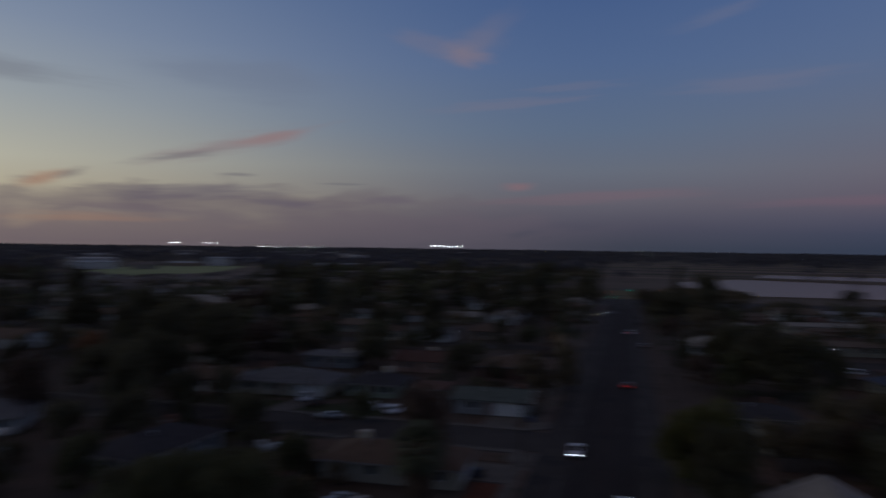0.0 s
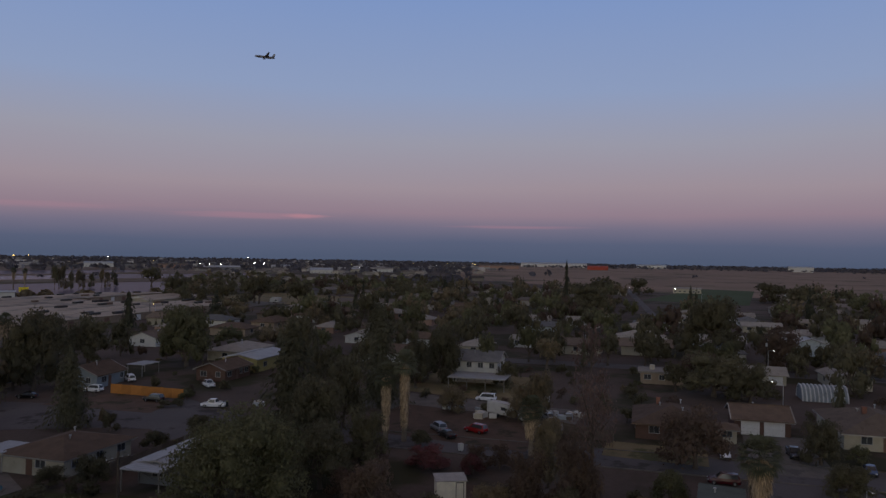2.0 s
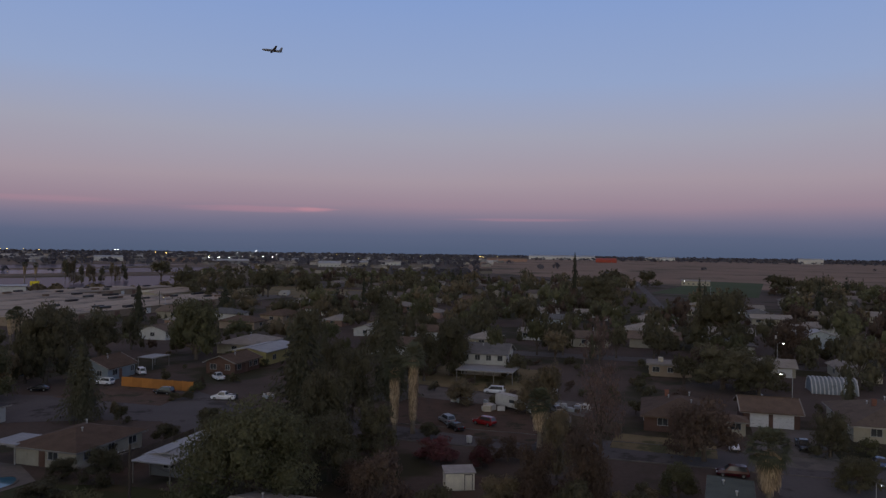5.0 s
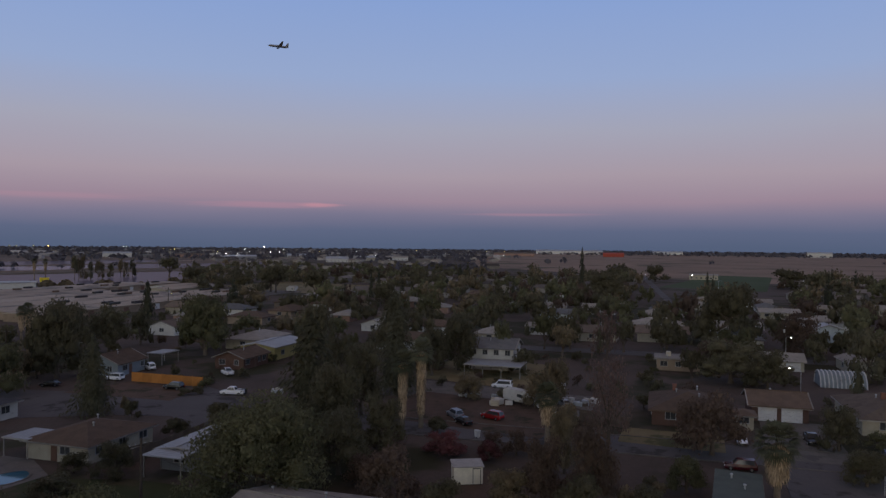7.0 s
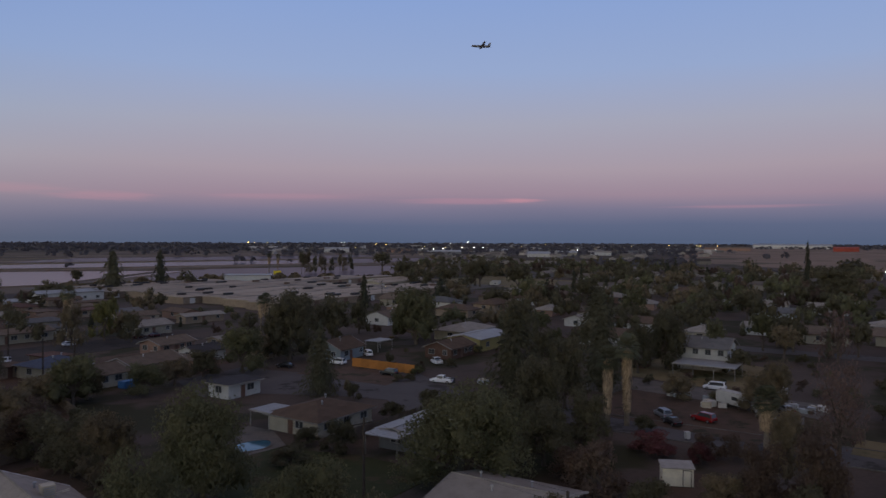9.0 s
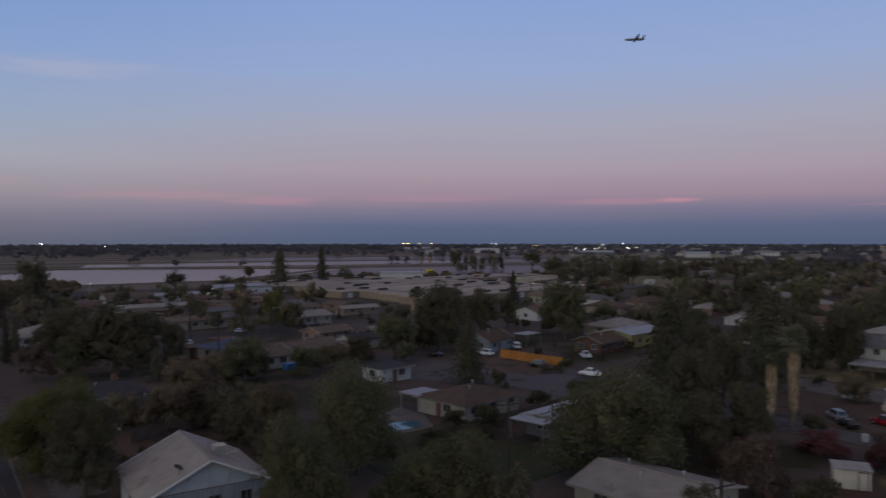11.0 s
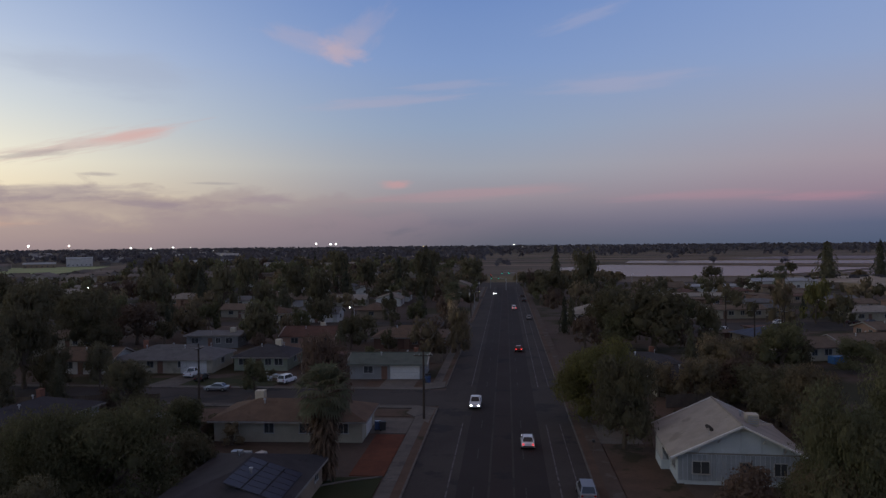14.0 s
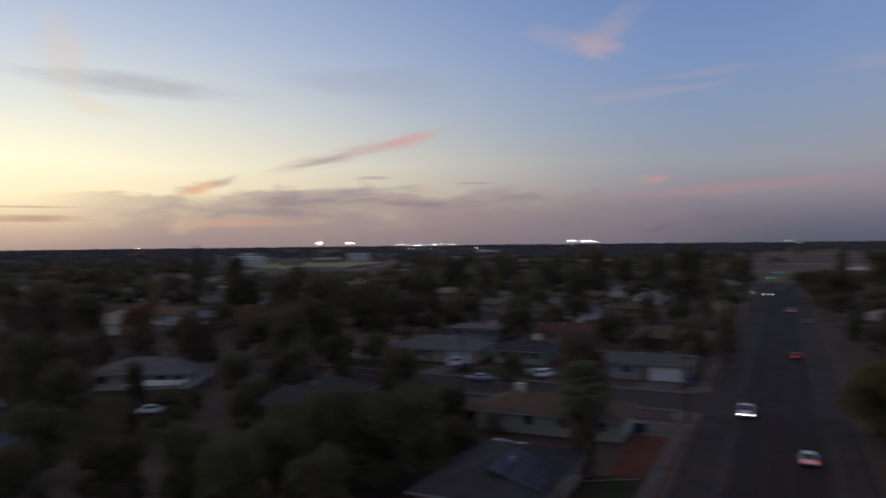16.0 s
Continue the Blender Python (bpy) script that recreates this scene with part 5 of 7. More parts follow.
for k in range(22):
    o = part("clapboard", board if k == 0 else board_data, "wall_blue" if k == 0 else None, gh)
    board_data = o.data
    o.location = (5.32 * (k % 2 * 2 - 1), 0, 0.3 + 0.22 * (k // 2))
dish = part("satellite_dish", tube(bmesh.new(), ((-4.55, 2.5, 4.15), (-4.55, 2.5, 4.75)), (0.03, 0.03), 6), "metal", gh, "small grey satellite dish on a roof arm")
bm = bmesh.new()
bmesh.ops.create_cone(bm, cap_ends=False, segments=14, radius1=0.12, radius2=0.42, depth=0.14)
o = part("reflector", bm, "roof_dark", dish)
o.matrix_basis = pose(-4.6, 2.55, 4.85, 55, 0, 40)
# gable end to the south: a belt board at eave height, battens, three windows; a glazed porch bay on the street side
part("belt_board", boxes((-5.34, 0, 2.72, 0.05, 10.7, 0.14)), "dull_trim", gh)
for y in (-3.5, -1.75, 0.0, 1.75, 3.5):
    zz = 2.9 + (5.4 - abs(y)) * math.tan(radians(25.5)) - 0.35
    part("batten", boxes((-5.335, y, 2.86, 0.04, 0.1, zz - 2.86)), "wall_blue", gh)
for k in range(26):
    o = part("siding_board", boxes((0, 0, 0, 0.03, 0.36, 2.3)) if k == 0 else siding, "siding_grey" if k == 0 else None, gh)
    siding = o.data
    o.location = (-5.33, -5.1 + 0.41 * k, 0.38)
for u, w in ((3.4, 1.5), (-0.4, 1.1), (-3.3, 1.1)):
    o = window(gh, w, 1.1, wall_pose(10.76, 10.8, "l", -u, 1.55))
bay = part("porch_bay", boxes((0.4, 5.75, 0, 3.4, 0.9, 0.95)), "wall_blue", gh, "low porch parapet with white posts")
part("bay_roof", boxes((0.4, 5.72, 2.42, 3.6, 0.95, 0.1)), "dull_trim", bay)
for k in range(5):
    part("bay_post", boxes((-1.2 + 0.8 * k, 6.12, 0.95, 0.13, 0.13, 1.47)), "trim", bay)
part("bay_glass", boxes((0.4, 5.6, 1.0, 3.2, 0.06, 1.35)), "glass", bay)
for u in (-3.4, 3.6):
    window(gh, 1.5, 1.1, wall_pose(10.6, 10.8, "b", u, 1.6))
ld = empty("ladder", at(20.3, 68.6, 0, 87), "pale ladder lying on the roof beside the cooler", "ladder")
for q in (-0.2, 0.2):
    part("rail", tube(bmesh.new(), ((-1.0 + q, -2.6, 4.35), (-1.0 + q, -3.9, 4.5)), (0.035, 0.035), 5), "cooler", ld)
for k in range(4):
    part("rung", tube(bmesh.new(), ((-1.2, -2.75 - 0.3 * k, 4.37 + 0.035 * k), (-0.8, -2.75 - 0.3 * k, 4.37 + 0.035 * k)), (0.02, 0.02), 5), "cooler", ld)
house(64.2, 82.3, 8.5, 11.4, 9.6, "low brown-roofed house with cream walls beside a pool", "hip", 2.5, 15, "roof_brown", "wall_cream", wins=(3, 3, 1, 3), door="l", vents=2)
carport("pale patio roof joined to the brown house", 59.4, 87.6, 98.5, 4.2, 4.8, 2.4, posts=2)
house(68.5, 66.4, 10, 11.5, 5.4, "grey-walled house with a pale low roof", "gable", 2.6, 8, "sheet", "wall_grey", wins=(2, 2, 1, 1), vents=4)
carport("pale open patio roof on posts at a house end", 61.2, 65.1, 10, 3.4, 5.2, 2.5, posts=2)
house(53.8, 41.0, 99.5, 11.2, 9.6, "house with a pale grey shingle roof", "gable", 2.6, 12, "roof_pale", "wall_cream", wins=(2, 2, 2, 2), vents=3)
house(120.0, 15.2, 9.5, 13.0, 11.0, "brown-roofed house with dark brick walls", "hip", 2.6, 18, "roof_brown", "wall_brick", wins=(3, 2, 2, 2), door="l", vents=3, chimney=(3, 2), trim="fascia")
house(127.6, 2.7, 99.5, 8.2, 8.0, "brown-roofed double garage with two white doors", "gable", 2.7, 20, "roof_brown", "wall_brick", wins=(0, 0, 1, 0), door="", garage=("b", 1.75, 2.7), vents=1, name="garage_building", category="garage")
o = part("garage_door", boxes(*[(0, 0, 0.02 + i * 0.53, 2.7, 0.08, 0.51) for i in range(4)]), "garage", bpy.data.objects["garage_building"], "white sectional garage door")
o.matrix_basis = wall_pose(8.2, 8.0, "b", -1.75, 0.02)
house(117.4, 7.0, 9.5, 3.2, 2.8, "low cream porch wing with a brown roof", "hip", 2.4, 18, "roof_brown", "wall_cream", wins=(1, 0, 1, 0), door="", vents=0, name="porch_wing", category="house")
house(130.0, -13.4, 9.5, 17.0, 12.0, "wide tan-roofed house with an open garage", "hip", 2.6, 18, "roof_tan", "wall_cream", wins=(2, 2, 2, 2), door="l", chimney=(-1, 1.4), vents=3)


def arched_shed(x, y, rot, L, W, h):
    """A half-round ribbed metal shed, its axis along local x, with closed ends and a roller door."""
    ob = empty("arched_shed", at(x, y, 0, rot), "half-round white ribbed metal shed", "shed")
    n = 18
    arc = [(math.cos(math.pi * i / n), math.sin(math.pi * i / n)) for i in range(n + 1)]
    vs = [(sx * L / 2, c * (W / 2 - d), q * (h - d)) for d in (0.0, 0.06) for sx in (-1, 1) for c, q in arc]
    m = n + 1
    fs = []
    for i in range(n):
        fs += [(i, i + 1, m + i + 1, m + i), (2 * m + i, 3 * m + i, 3 * m + i + 1, 2 * m + i + 1)]
        fs += [(i, 2 * m + i, 2 * m + i + 1, i + 1), (m + i, m + i + 1, 3 * m + i + 1, 3 * m + i)]
    part("shell", mesh("shell", vs, fs), "wall_steel", ob, "grey corrugated shell")
    count = int(L / 0.74)
    for k in range(count + 1):
        u = -L / 2 + 0.06 + (L - 0.12) * k / count
        part("rib", tube(bmesh.new(), [(u, c * (W / 2 + 0.02), q * (h + 0.02)) for c, q in arc], [0.14] * m, 5), "ribbed_white", ob)
    for sx in (-1, 1):
        e = [(sx * (L / 2 - d), c * (W / 2 - 0.08), q * (h - 0.08)) for d in (0.1, 0.16) for c, q in arc]
        side = [(i, i + 1, m + i + 1, m + i) for i in range(n)]
        part("end_wall", mesh("end_wall", e, [tuple(range(m)), tuple(range(2 * m - 1, m - 1, -1))] + side), "wall_steel", ob, "grey sheet-metal end wall")
    part("roll_door", boxes(*[(-L / 2 + 0.07, 0, 0.03 + 0.4 * i, 0.05, 2.8, 0.385) for i in range(6)]), "garage", ob, "pale roller door")
    return ob


arched_shed(162.4, -8.1, 99.5, 8.2, 6.2, 2.9)
h2 = house(149.6, 60.2, 99.5, 10.0, 8.6, "two-storey cream house with a grey-brown roof", "gable", 5.0, 20, "roof_grey", "wall_white", wins=(3, 3, 2, 2), door="", vents=3)
for i in range(4):
    window(h2, 1.1, 1.1, wall_pose(10.0, 8.6, "b", -3.8 + 2.5 * i, 3.9))
carport("pale flat patio roof before the two-storey house", 140.2, 56.2, 99.5, 12.0, 8.0, 2.5, "sheet", posts=4)
house(141.0, 71.5, 9.5, 5.0, 4.0, "small red-roofed shed beside a house", "gable", 2.2, 18, "roof_red", "wall_brick", wins=(1, 0, 1, 0), door="", vents=0, name="garden_shed", category="shed")
house(167.5, 23.5, 99.5, 9.0, 7.0, "house with a pale roof and roof coolers", "flat", 2.7, 3, "roof_pale", "wall_tan", wins=(2, 3, 1, 1), cooler=(2, 0.5))
house(215.0, 69.0, 99.5, 12.0, 8.0, "white bungalow with a flat pale roof", "gable", 2.7, 10, "roof_pale", "wall_white", wins=(2, 3, 1, 1))
house(240.0, 74.0, 99.5, 11.0, 8.0, "pale blue house with a stepped roof", "gable", 4.6, 16, "roof_grey", "wall_blue", wins=(2, 3, 1, 1))
house(192.0, 78.0, 9.5, 10.0, 8.0, "house with a pale hipped roof", "hip", 2.7, 18, "roof_pale", "wall_cream", wins=(2, 2, 1, 1))
house(308.0, 6.0, 99.5, 14.0, 9.0, "house with a pale roof in the town", "gable", 2.7, 14, "roof_pale", "wall_cream", wins=(2, 3, 1, 1))
house(280.0, -9.0, 99.5, 14.0, 9.0, "pale house with an angled roof", "hip", 2.7, 18, "roof_pale", "wall_white", wins=(2, 3, 1, 2), garage=("b", 3, 3))
house(232.0, -8.0, 9.5, 7.0, 10.0, "tall narrow house with a pale metal roof", "gable", 4.2, 18, "sheet", "wall_blue", wins=(1, 1, 2, 2))
house(104.5, 127.0, 15, 9.0, 7.5, "grey-walled house with a brown gabled roof and white windows", "gable", 2.8, 24, "roof_brown", "wall_steel", wins=(2, 1, 2, 1), door="f")
carport("flat pale carport roof", 118.0, 128.0, 9.5, 6.0, 4.0, 2.5, posts=2)
house(123.6, 110.0, 9.5, 10.0, 7.0, "brown-roofed brick house with white-framed windows", "gable", 2.7, 20, "roof_brown", "wall_brick", wins=(3, 2, 2, 1), door="f")
house(139.0, 113.8, 9.5, 15.0, 9.0, "yellow workshop with a pale ribbed roof", "gable", 3.2, 10, "sheet", "wall_yellow", wins=(2, 2, 0, 1), door="", vents=0, name="workshop", category="shed")
house(150.0, 128.0, 9.5, 15.0, 10.0, "house with a broad pale roof", "hip", 2.8, 16, "roof_pale", "wall_cream", wins=(2, 2, 1, 1))
house(82.0, 147.0, 9.5, 8.0, 6.0, "small white shed with a dark roof", "gable", 2.5, 18, "roof_dark", "wall_white", wins=(1, 1, 1, 0), door="", name="shed", category="shed")
house(67.0, 109.6, 9.5, 7.0, 5.0, "small white-walled outbuilding with a dark flat roof", "flat", 2.6, 3, "roof_dark", "wall_white", wins=(1, 1, 1, 0), door="f", vents=0, name="outbuilding", category="shed")
house(25.0, 104.5, 4, 10.0, 8.0, "small house with a dark grey roof", "gable", 2.6, 16, "roof_dark", "wall_cream", wins=(2, 2, 1, 1))
house(21.0, 116.0, 4, 11.0, 8.0, "house with a dark hipped roof among trees", "hip", 2.6, 18, "roof_dark", "wall_grey", wins=(2, 2, 1, 1), chimney=(2, 1))
house(24.0, 196.5, 2, 15.0, 11.0, "house with a light hipped roof and chimney", "hip", 2.8, 20, "roof_pale", "wall_white", wins=(3, 2, 2, 1), chimney=(-1, 1))
house(32.0, 178.0, 2, 12.0, 6.0, "low outbuilding with a pale flat roof", "flat", 2.6, 3, "roof_pale", "wall_rose", wins=(2, 2, 1, 1), door="", vents=0, name="outbuilding", category="shed")
house(52.5, 151.0, 14, 10.0, 8.0, "house with a faded purple roof", "hip", 2.7, 17, "roof_blue", "wall_cream", wins=(2, 2, 1, 1))
house(52.0, 135.0, 14, 12.0, 8.0, "house with a worn tan roof", "gable", 2.6, 17, "roof_tan", "wall_cream", wins=(3, 2, 2, 2))
house(66.0, 141.0, 14, 12.0, 8.0, "house with a worn tan-red roof", "gable", 2.6, 17, "roof_tan", "wall_tan", wins=(3, 2, 2, 2))
house(82.0, 163.0, 14, 10.0, 7.0, "house with a worn brown roof", "gable", 2.6, 17, "roof_tan", "wall_rose", wins=(3, 2, 2, 2))
house(60.0, 207.5, 5, 22.0, 8.0, "long low building with a grey roof and carports", "gable", 2.7, 12, "roof_tan", "wall_cream", wins=(5, 4, 1, 1), vents=4)
house(64.0, 258.0, 6, 24.0, 8.0, "long low pale-roofed building", "gable", 2.7, 10, "roof_pale", "wall_cream", wins=(5, 4, 1, 1))
house(64.0, 302.0, 6, 16.0, 9.0, "pale house with a white gable", "gable", 3.0, 22, "roof_tan", "wall_white", wins=(4, 2, 1, 1))
house(84.0, 306.0, 6, 20.0, 8.0, "long pale shed near the basins", "gable", 3.0, 10, "sheet", "wall_white", wins=(4, 2, 1, 1), door="")
house(120.0, 328.0, 6, 28.0, 11.0, "long white hall with a pale metal roof", "gable", 4.0, 10, "sheet", "wall_white", wins=(5, 3, 1, 1), door="", vents=0, name="hall", category="hall")
house(94.0, 199.0, 9.5, 11.0, 8.0, "pale house beside the storage rows", "gable", 2.8, 16, "roof_pale", "wall_cream", wins=(2, 2, 1, 1))
house(160.0, 168.0, 9.5, 14.0, 9.0, "house with a rose-grey roof behind trees", "gable", 2.8, 18, "roof_tan", "wall_white", wins=(3, 2, 1, 1), garage=("f", 4, 3.5))

# ---------------------------------------------------------------- storage rows
for k in range(9):
    v = 204 + 17.5 * k
    u0, u1 = 190 + 4 * (k % 3), (330 if v < 230 else 303 if v < 275 else 384 - max(0, v - 294) * 1.1)
    if v > 325:
        u1 = 286
    c = eg((u0 + u1) / 2, v)
    L = u1 - u0
    ob = empty("storage_building", at(c[0], c[1], 0, TILT), "long low storage row with a cream roof and dark door openings", "storage building", "storage rows")
    part("wall", boxes((0, 0, 0, L - 0.6, 15.4, 2.9)), "wall_tan", ob)
    bm = mesh("roof", [(-L / 2, -8.1, 2.9), (L / 2, -8.1, 2.9), (L / 2, 8.1, 2.9), (-L / 2, 8.1, 2.9), (-L / 2, 0, 3.12), (L / 2, 0, 3.12), (-L / 2, -8.1, 2.75), (L / 2, -8.1, 2.75), (L / 2, 8.1, 2.75), (-L / 2, 8.1, 2.75)],
              [(0, 1, 5, 4), (4, 5, 2, 3), (6, 7, 1, 0), (3, 2, 8, 9), (7, 8, 2, 5, 1), (9, 6, 0, 4, 3), (9, 8, 7, 6)])
    part("roof", bm, "flat_roof", ob)
    for i in range(int(L / 9)):
        part("roll_door", boxes((-L / 2 + 5 + 9 * i, -7.71, 0.05, 2.6, 0.06, 2.2)), "door" if i % 3 else "garage", ob)
    rng = random.Random(300 + k)
    for i in range(6):
        w = rng.uniform(2.5, 6)
        part("roof_unit", boxes((rng.uniform(-L / 2 + 6, L / 2 - 6), rng.uniform(-5, 5), 3.0, w, 1.6, 0.9)), rng.choice(("black", "fascia", "roof_dark", "roof_dark")), ob)
house(*eg(330, 243), TILT, 46, 12, "long pale storage hall with low roof", "gable", 3.6, 8, "flat_roof", "wall_cream", wins=(0, 0, 0, 0), door="", vents=0, name="storage_building", category="storage building")
house(*eg(352, 262), TILT, 40, 10, "long pale storage hall with parked trailers", "gable", 3.4, 8, "flat_roof", "wall_white", wins=(0, 0, 0, 0), door="", vents=0, name="storage_building", category="storage building")
house(247, 385, -36, 27, 12, "white flat hall at the basins", "flat", 5.0, 2, "sheet", "wall_white", wins=(0, 0, 0, 0), door="", vents=0, name="hall", category="hall")
house(78.7, 5.0, 4.0, 9.6, 4.2, "low building with a dark green-grey flat roof", "flat", 2.9, 2, "roof_green", "wall_grey", over=0.25, wins=(1, 1, 1, 1), vents=2, name="outbuilding", category="shed")

rq = random.Random(21)
QUARTER = (("roof_tan", "wall_cream"), ("roof_brown", "wall_tan"), ("roof_pale", "wall_tan"), ("roof_tan", "wall_rose"), ("roof_grey", "wall_cream"), ("roof_brown", "wall_rose"), ("roof_red", "wall_tan"))
QWORDS = {"roof_tan": "tan", "roof_brown": "brown", "roof_pale": "pale", "roof_grey": "grey", "roof_red": "faded red"}
for k in range(40):
    row = k // 6
    x, y = 34 + 21 * (k % 6) + rq.uniform(-4, 4) + 3 * row, 214 + 15.5 * row + rq.uniform(-3, 3)
    if any((x - o.location.x) ** 2 + (y - o.location.y) ** 2 < 13 ** 2 for o in scene.objects if o.parent is None and o.get("category") in ("house", "hall", "shed")) or x > min(0.62 * y, 126):
        continue
    rm, wm = rq.choice(QUARTER)
    house(x, y, 6 + rq.choice((0, 0, 90)) + rq.uniform(-4, 4), rq.uniform(9, 15), rq.uniform(5, 8), "small single-storey house with a %s roof near the basins" % QWORDS[rm], rq.choice(("gable", "gable", "hip", "flat")), 2.5, 15, rm, wm, wins=(2, 1, 1, 0), vents=0, simple=True, group="houses of the low quarter")
for k in range(12):
    x, y = 46 + 9.5 * (k % 6) + rq.uniform(-2, 2), (131, 158)[k // 6] + rq.uniform(-5, 5) + 1.6 * (k % 6)
    if any((x - o.location.x) ** 2 + (y - o.location.y) ** 2 < 8.5 ** 2 for o in scene.objects if o.parent is None and o.get("category") in ("house", "hall", "shed")):
        continue
    rm, wm = rq.choice(QUARTER)
    house(x, y, 14 + rq.choice((0, 90)), rq.uniform(5, 8), rq.uniform(4, 5.5), "small cluttered yard shed with a %s roof" % QWORDS[rm], rq.choice(("gable", "flat")), 2.3, 15, rm, wm, wins=(1, 0, 1, 0), vents=0, simple=True, name="shed", category="shed", group="yard sheds")

# ---------------------------------------------------------------- fences, poles, lamps, vehicles
def fence(x0, y0, x1, y1, mat, label, h=1.8, step=2.4):
    """Posts, a rail and board panels between two points."""
    d = math.hypot(x1 - x0, y1 - y0)
    n = max(2, round(d / step))
    ob = empty("fence", at(x0, y0, 0, math.degrees(math.atan2(y1 - y0, x1 - x0))), label, "fence")
    s = d / n
    # one sheet of boards, every second one set back
    vs, fs = [], []
    for i in range(15):
        x = 0.06 + (s - 0.12) * i / 14
        for q in (i - 1, i):
            y = 0.014 * (q % 2)
            vs += [(x, y - 0.012, 0.05), (x, y + 0.012, 0.05), (x, y + 0.012, h - 0.05), (x, y - 0.012, h - 0.05)]
    for i in range(29):
        fs += [(4 * i + k, 4 * i + (k + 1) % 4, 4 * i + 4 + (k + 1) % 4, 4 * i + 4 + k) for k in range(4)]
    data = mesh("panel", vs, fs)
    for i in range(n):
        o = part("panel", data, mat, ob)
        o.location = (i * s, 0, 0)
    part("rail", boxes((d / 2, 0.05, h * 0.75, d, 0.04, 0.09)), mat, ob)
    for i in range(n + 1):
        part("post", boxes((i * s, 0.03, 0, 0.1, 0.1, h + 0.05)), mat, ob)
    return ob


fence(99.2, 116.0, 101.6, 100.0, "orange_wood", "new orange cedar board fence", 1.9)
for p in (((60, 72), (76, 74.5)), ((31, 77), (33, 96)), ((20, 93), (33, 97)), ((60, 34), (60, 20)), ((74, 55), (84, 56)), ((108, 22), (110, 30)), ((-34, 66), (-34, 90)), ((-66, 88), (-47, 91)), ((-30, 126), (-12, 127)), ((40, 100), (44, 128)), ((-48, 128), (-30, 128)), ((128, 74), (156, 78)), ((87, 58), (84, 76))):
    fence(*p[0], *p[1], "wood", "weathered grey board fence")


def build_pole(can):
    ob = empty("utility_pole", Matrix(), "dark wooden utility pole with a crossarm", "utility pole")
    part("pole", tube(bmesh.new(), ((0, 0, -0.1), (0, 0, 5), (0, 0, 9.5)), (0.16, 0.14, 0.11), 9), "pole", ob)
    part("crossarm", boxes((0, 0.12, 8.7, 2.4, 0.1, 0.12)), "pole", ob)
    for x in (-1.1, -0.5, 0.5, 1.1):
        part("insulator", tube(bmesh.new(), ((x, 0.12, 8.82), (x, 0.12, 8.98)), (0.045, 0.03), 7), "metal", ob)
    if can:
        part("transformer", tube(bmesh.new(), ((0.3, -0.05, 7.2), (0.3, -0.05, 8.1)), (0.24, 0.24), 10), "metal", ob, "grey can transformer")
    return ob


POLE_LINES = (((-10.6, 85.6), (-10.4, 139.6), (-10.6, 205), (-10.6, 262)), ((-41.4, 90.8), (-86, 91), (-130, 91)), ((47.6, 142.6), (52.6, 178)), ((52.6, 141.0), (96, 150)), ((48.5, 55.4), (44.0, 28.0)), ((195.2, 2.4), (188, 46)), ((127, 175), (160, 200), (220, 236)))
for line in POLE_LINES:
    for (x, y), (a, b) in zip(line, line[1:] + line[:1]):
        can = x < 0 and y > 100 or x > 120
        place(("pole", can), lambda: build_pole(can), at(x, y, 0, math.degrees(math.atan2(b - y, a - x)) + 90, 1.0, 0.9))
# wires between the poles
for line in POLE_LINES:
    for (x, y), (a, b) in zip(line, line[1:]):
        d = Vector((a - x, b - y, 0)).normalized()
        n = Vector((-d.y, d.x, 0))
        for off in (-1.1, 1.1):
            pts = [Vector((x + (a - x) * t, y + (b - y) * t, 8.05 - 2.4 * t * (1 - t))) + n * off for t in [i / 8 for i in range(9)]]
            tagged(part("wire", tube(bmesh.new(), pts, [0.012] * 9, 4), "black"), "thin sagging black overhead wire between poles", "wire")


def build_street_lamp(glow):
    ob = empty("street_lamp", Matrix(), "street lamp on a tall metal pole, lit", "street lamp")
    part("pole", tube(bmesh.new(), ((0, 0, 0), (0, 0, 7.2), (0.5, 0, 7.7), (1.6, 0, 7.8)), (0.09, 0.06, 0.05, 0.04), 8), "metal", ob)
    head = part("lamp_head", boxes((1.8, 0, 7.75, 0.7, 0.3, 0.14)), "metal", ob)
    part("lamp_lens", ball(bmesh.new(), (1.85, 0, 7.72), 0.16, 8, 5, 0.6), glow, head, "glowing lamp lens")
    return ob


for x, y, g in ((-38.5, 176, "lamp"), (45, 172, "lamp"), (-167, 252, "lamp"), (-163, 263, "lamp"), (223, 236, "amber"), (125.6, 174, "amber"), (142.4, -1.0, "lamp"), (193, 2.0, "lamp"), (498, 45, "lamp"), (-10.8, 232, "amber"), (330, 190, "lamp"), (-60, 350, "lamp"), (-150, 330, "lamp"), (60, 352, "amber")):
    place("lamp_" + g, lambda: build_street_lamp(g), at(x, y, 0, (x * 31) % 360, 1.0, 0.75))


def build_signal(glow):
    ob = empty("traffic_signal", Matrix(), "traffic signal on a mast arm", "traffic signal")
    part("mast", tube(bmesh.new(), ((0, 0, 0), (0, 0, 5.6), (-1, 0, 6.0), (-8, 0, 6.3)), (0.14, 0.1, 0.09, 0.05), 8), "metal", ob)
    for x in (-7.4, -4.0):
        hs = part("signal_head", boxes((x, -0.1, 5.6, 0.36, 0.28, 1.1)), "black", ob)
        for i in range(3):
            part("signal_lens", ball(bmesh.new(), (x, -0.25, 5.78 + 0.36 * i), 0.14, 10, 6, 1), glow if i == (0 if glow == "green_sig" else 2) else "black", hs)
    return ob


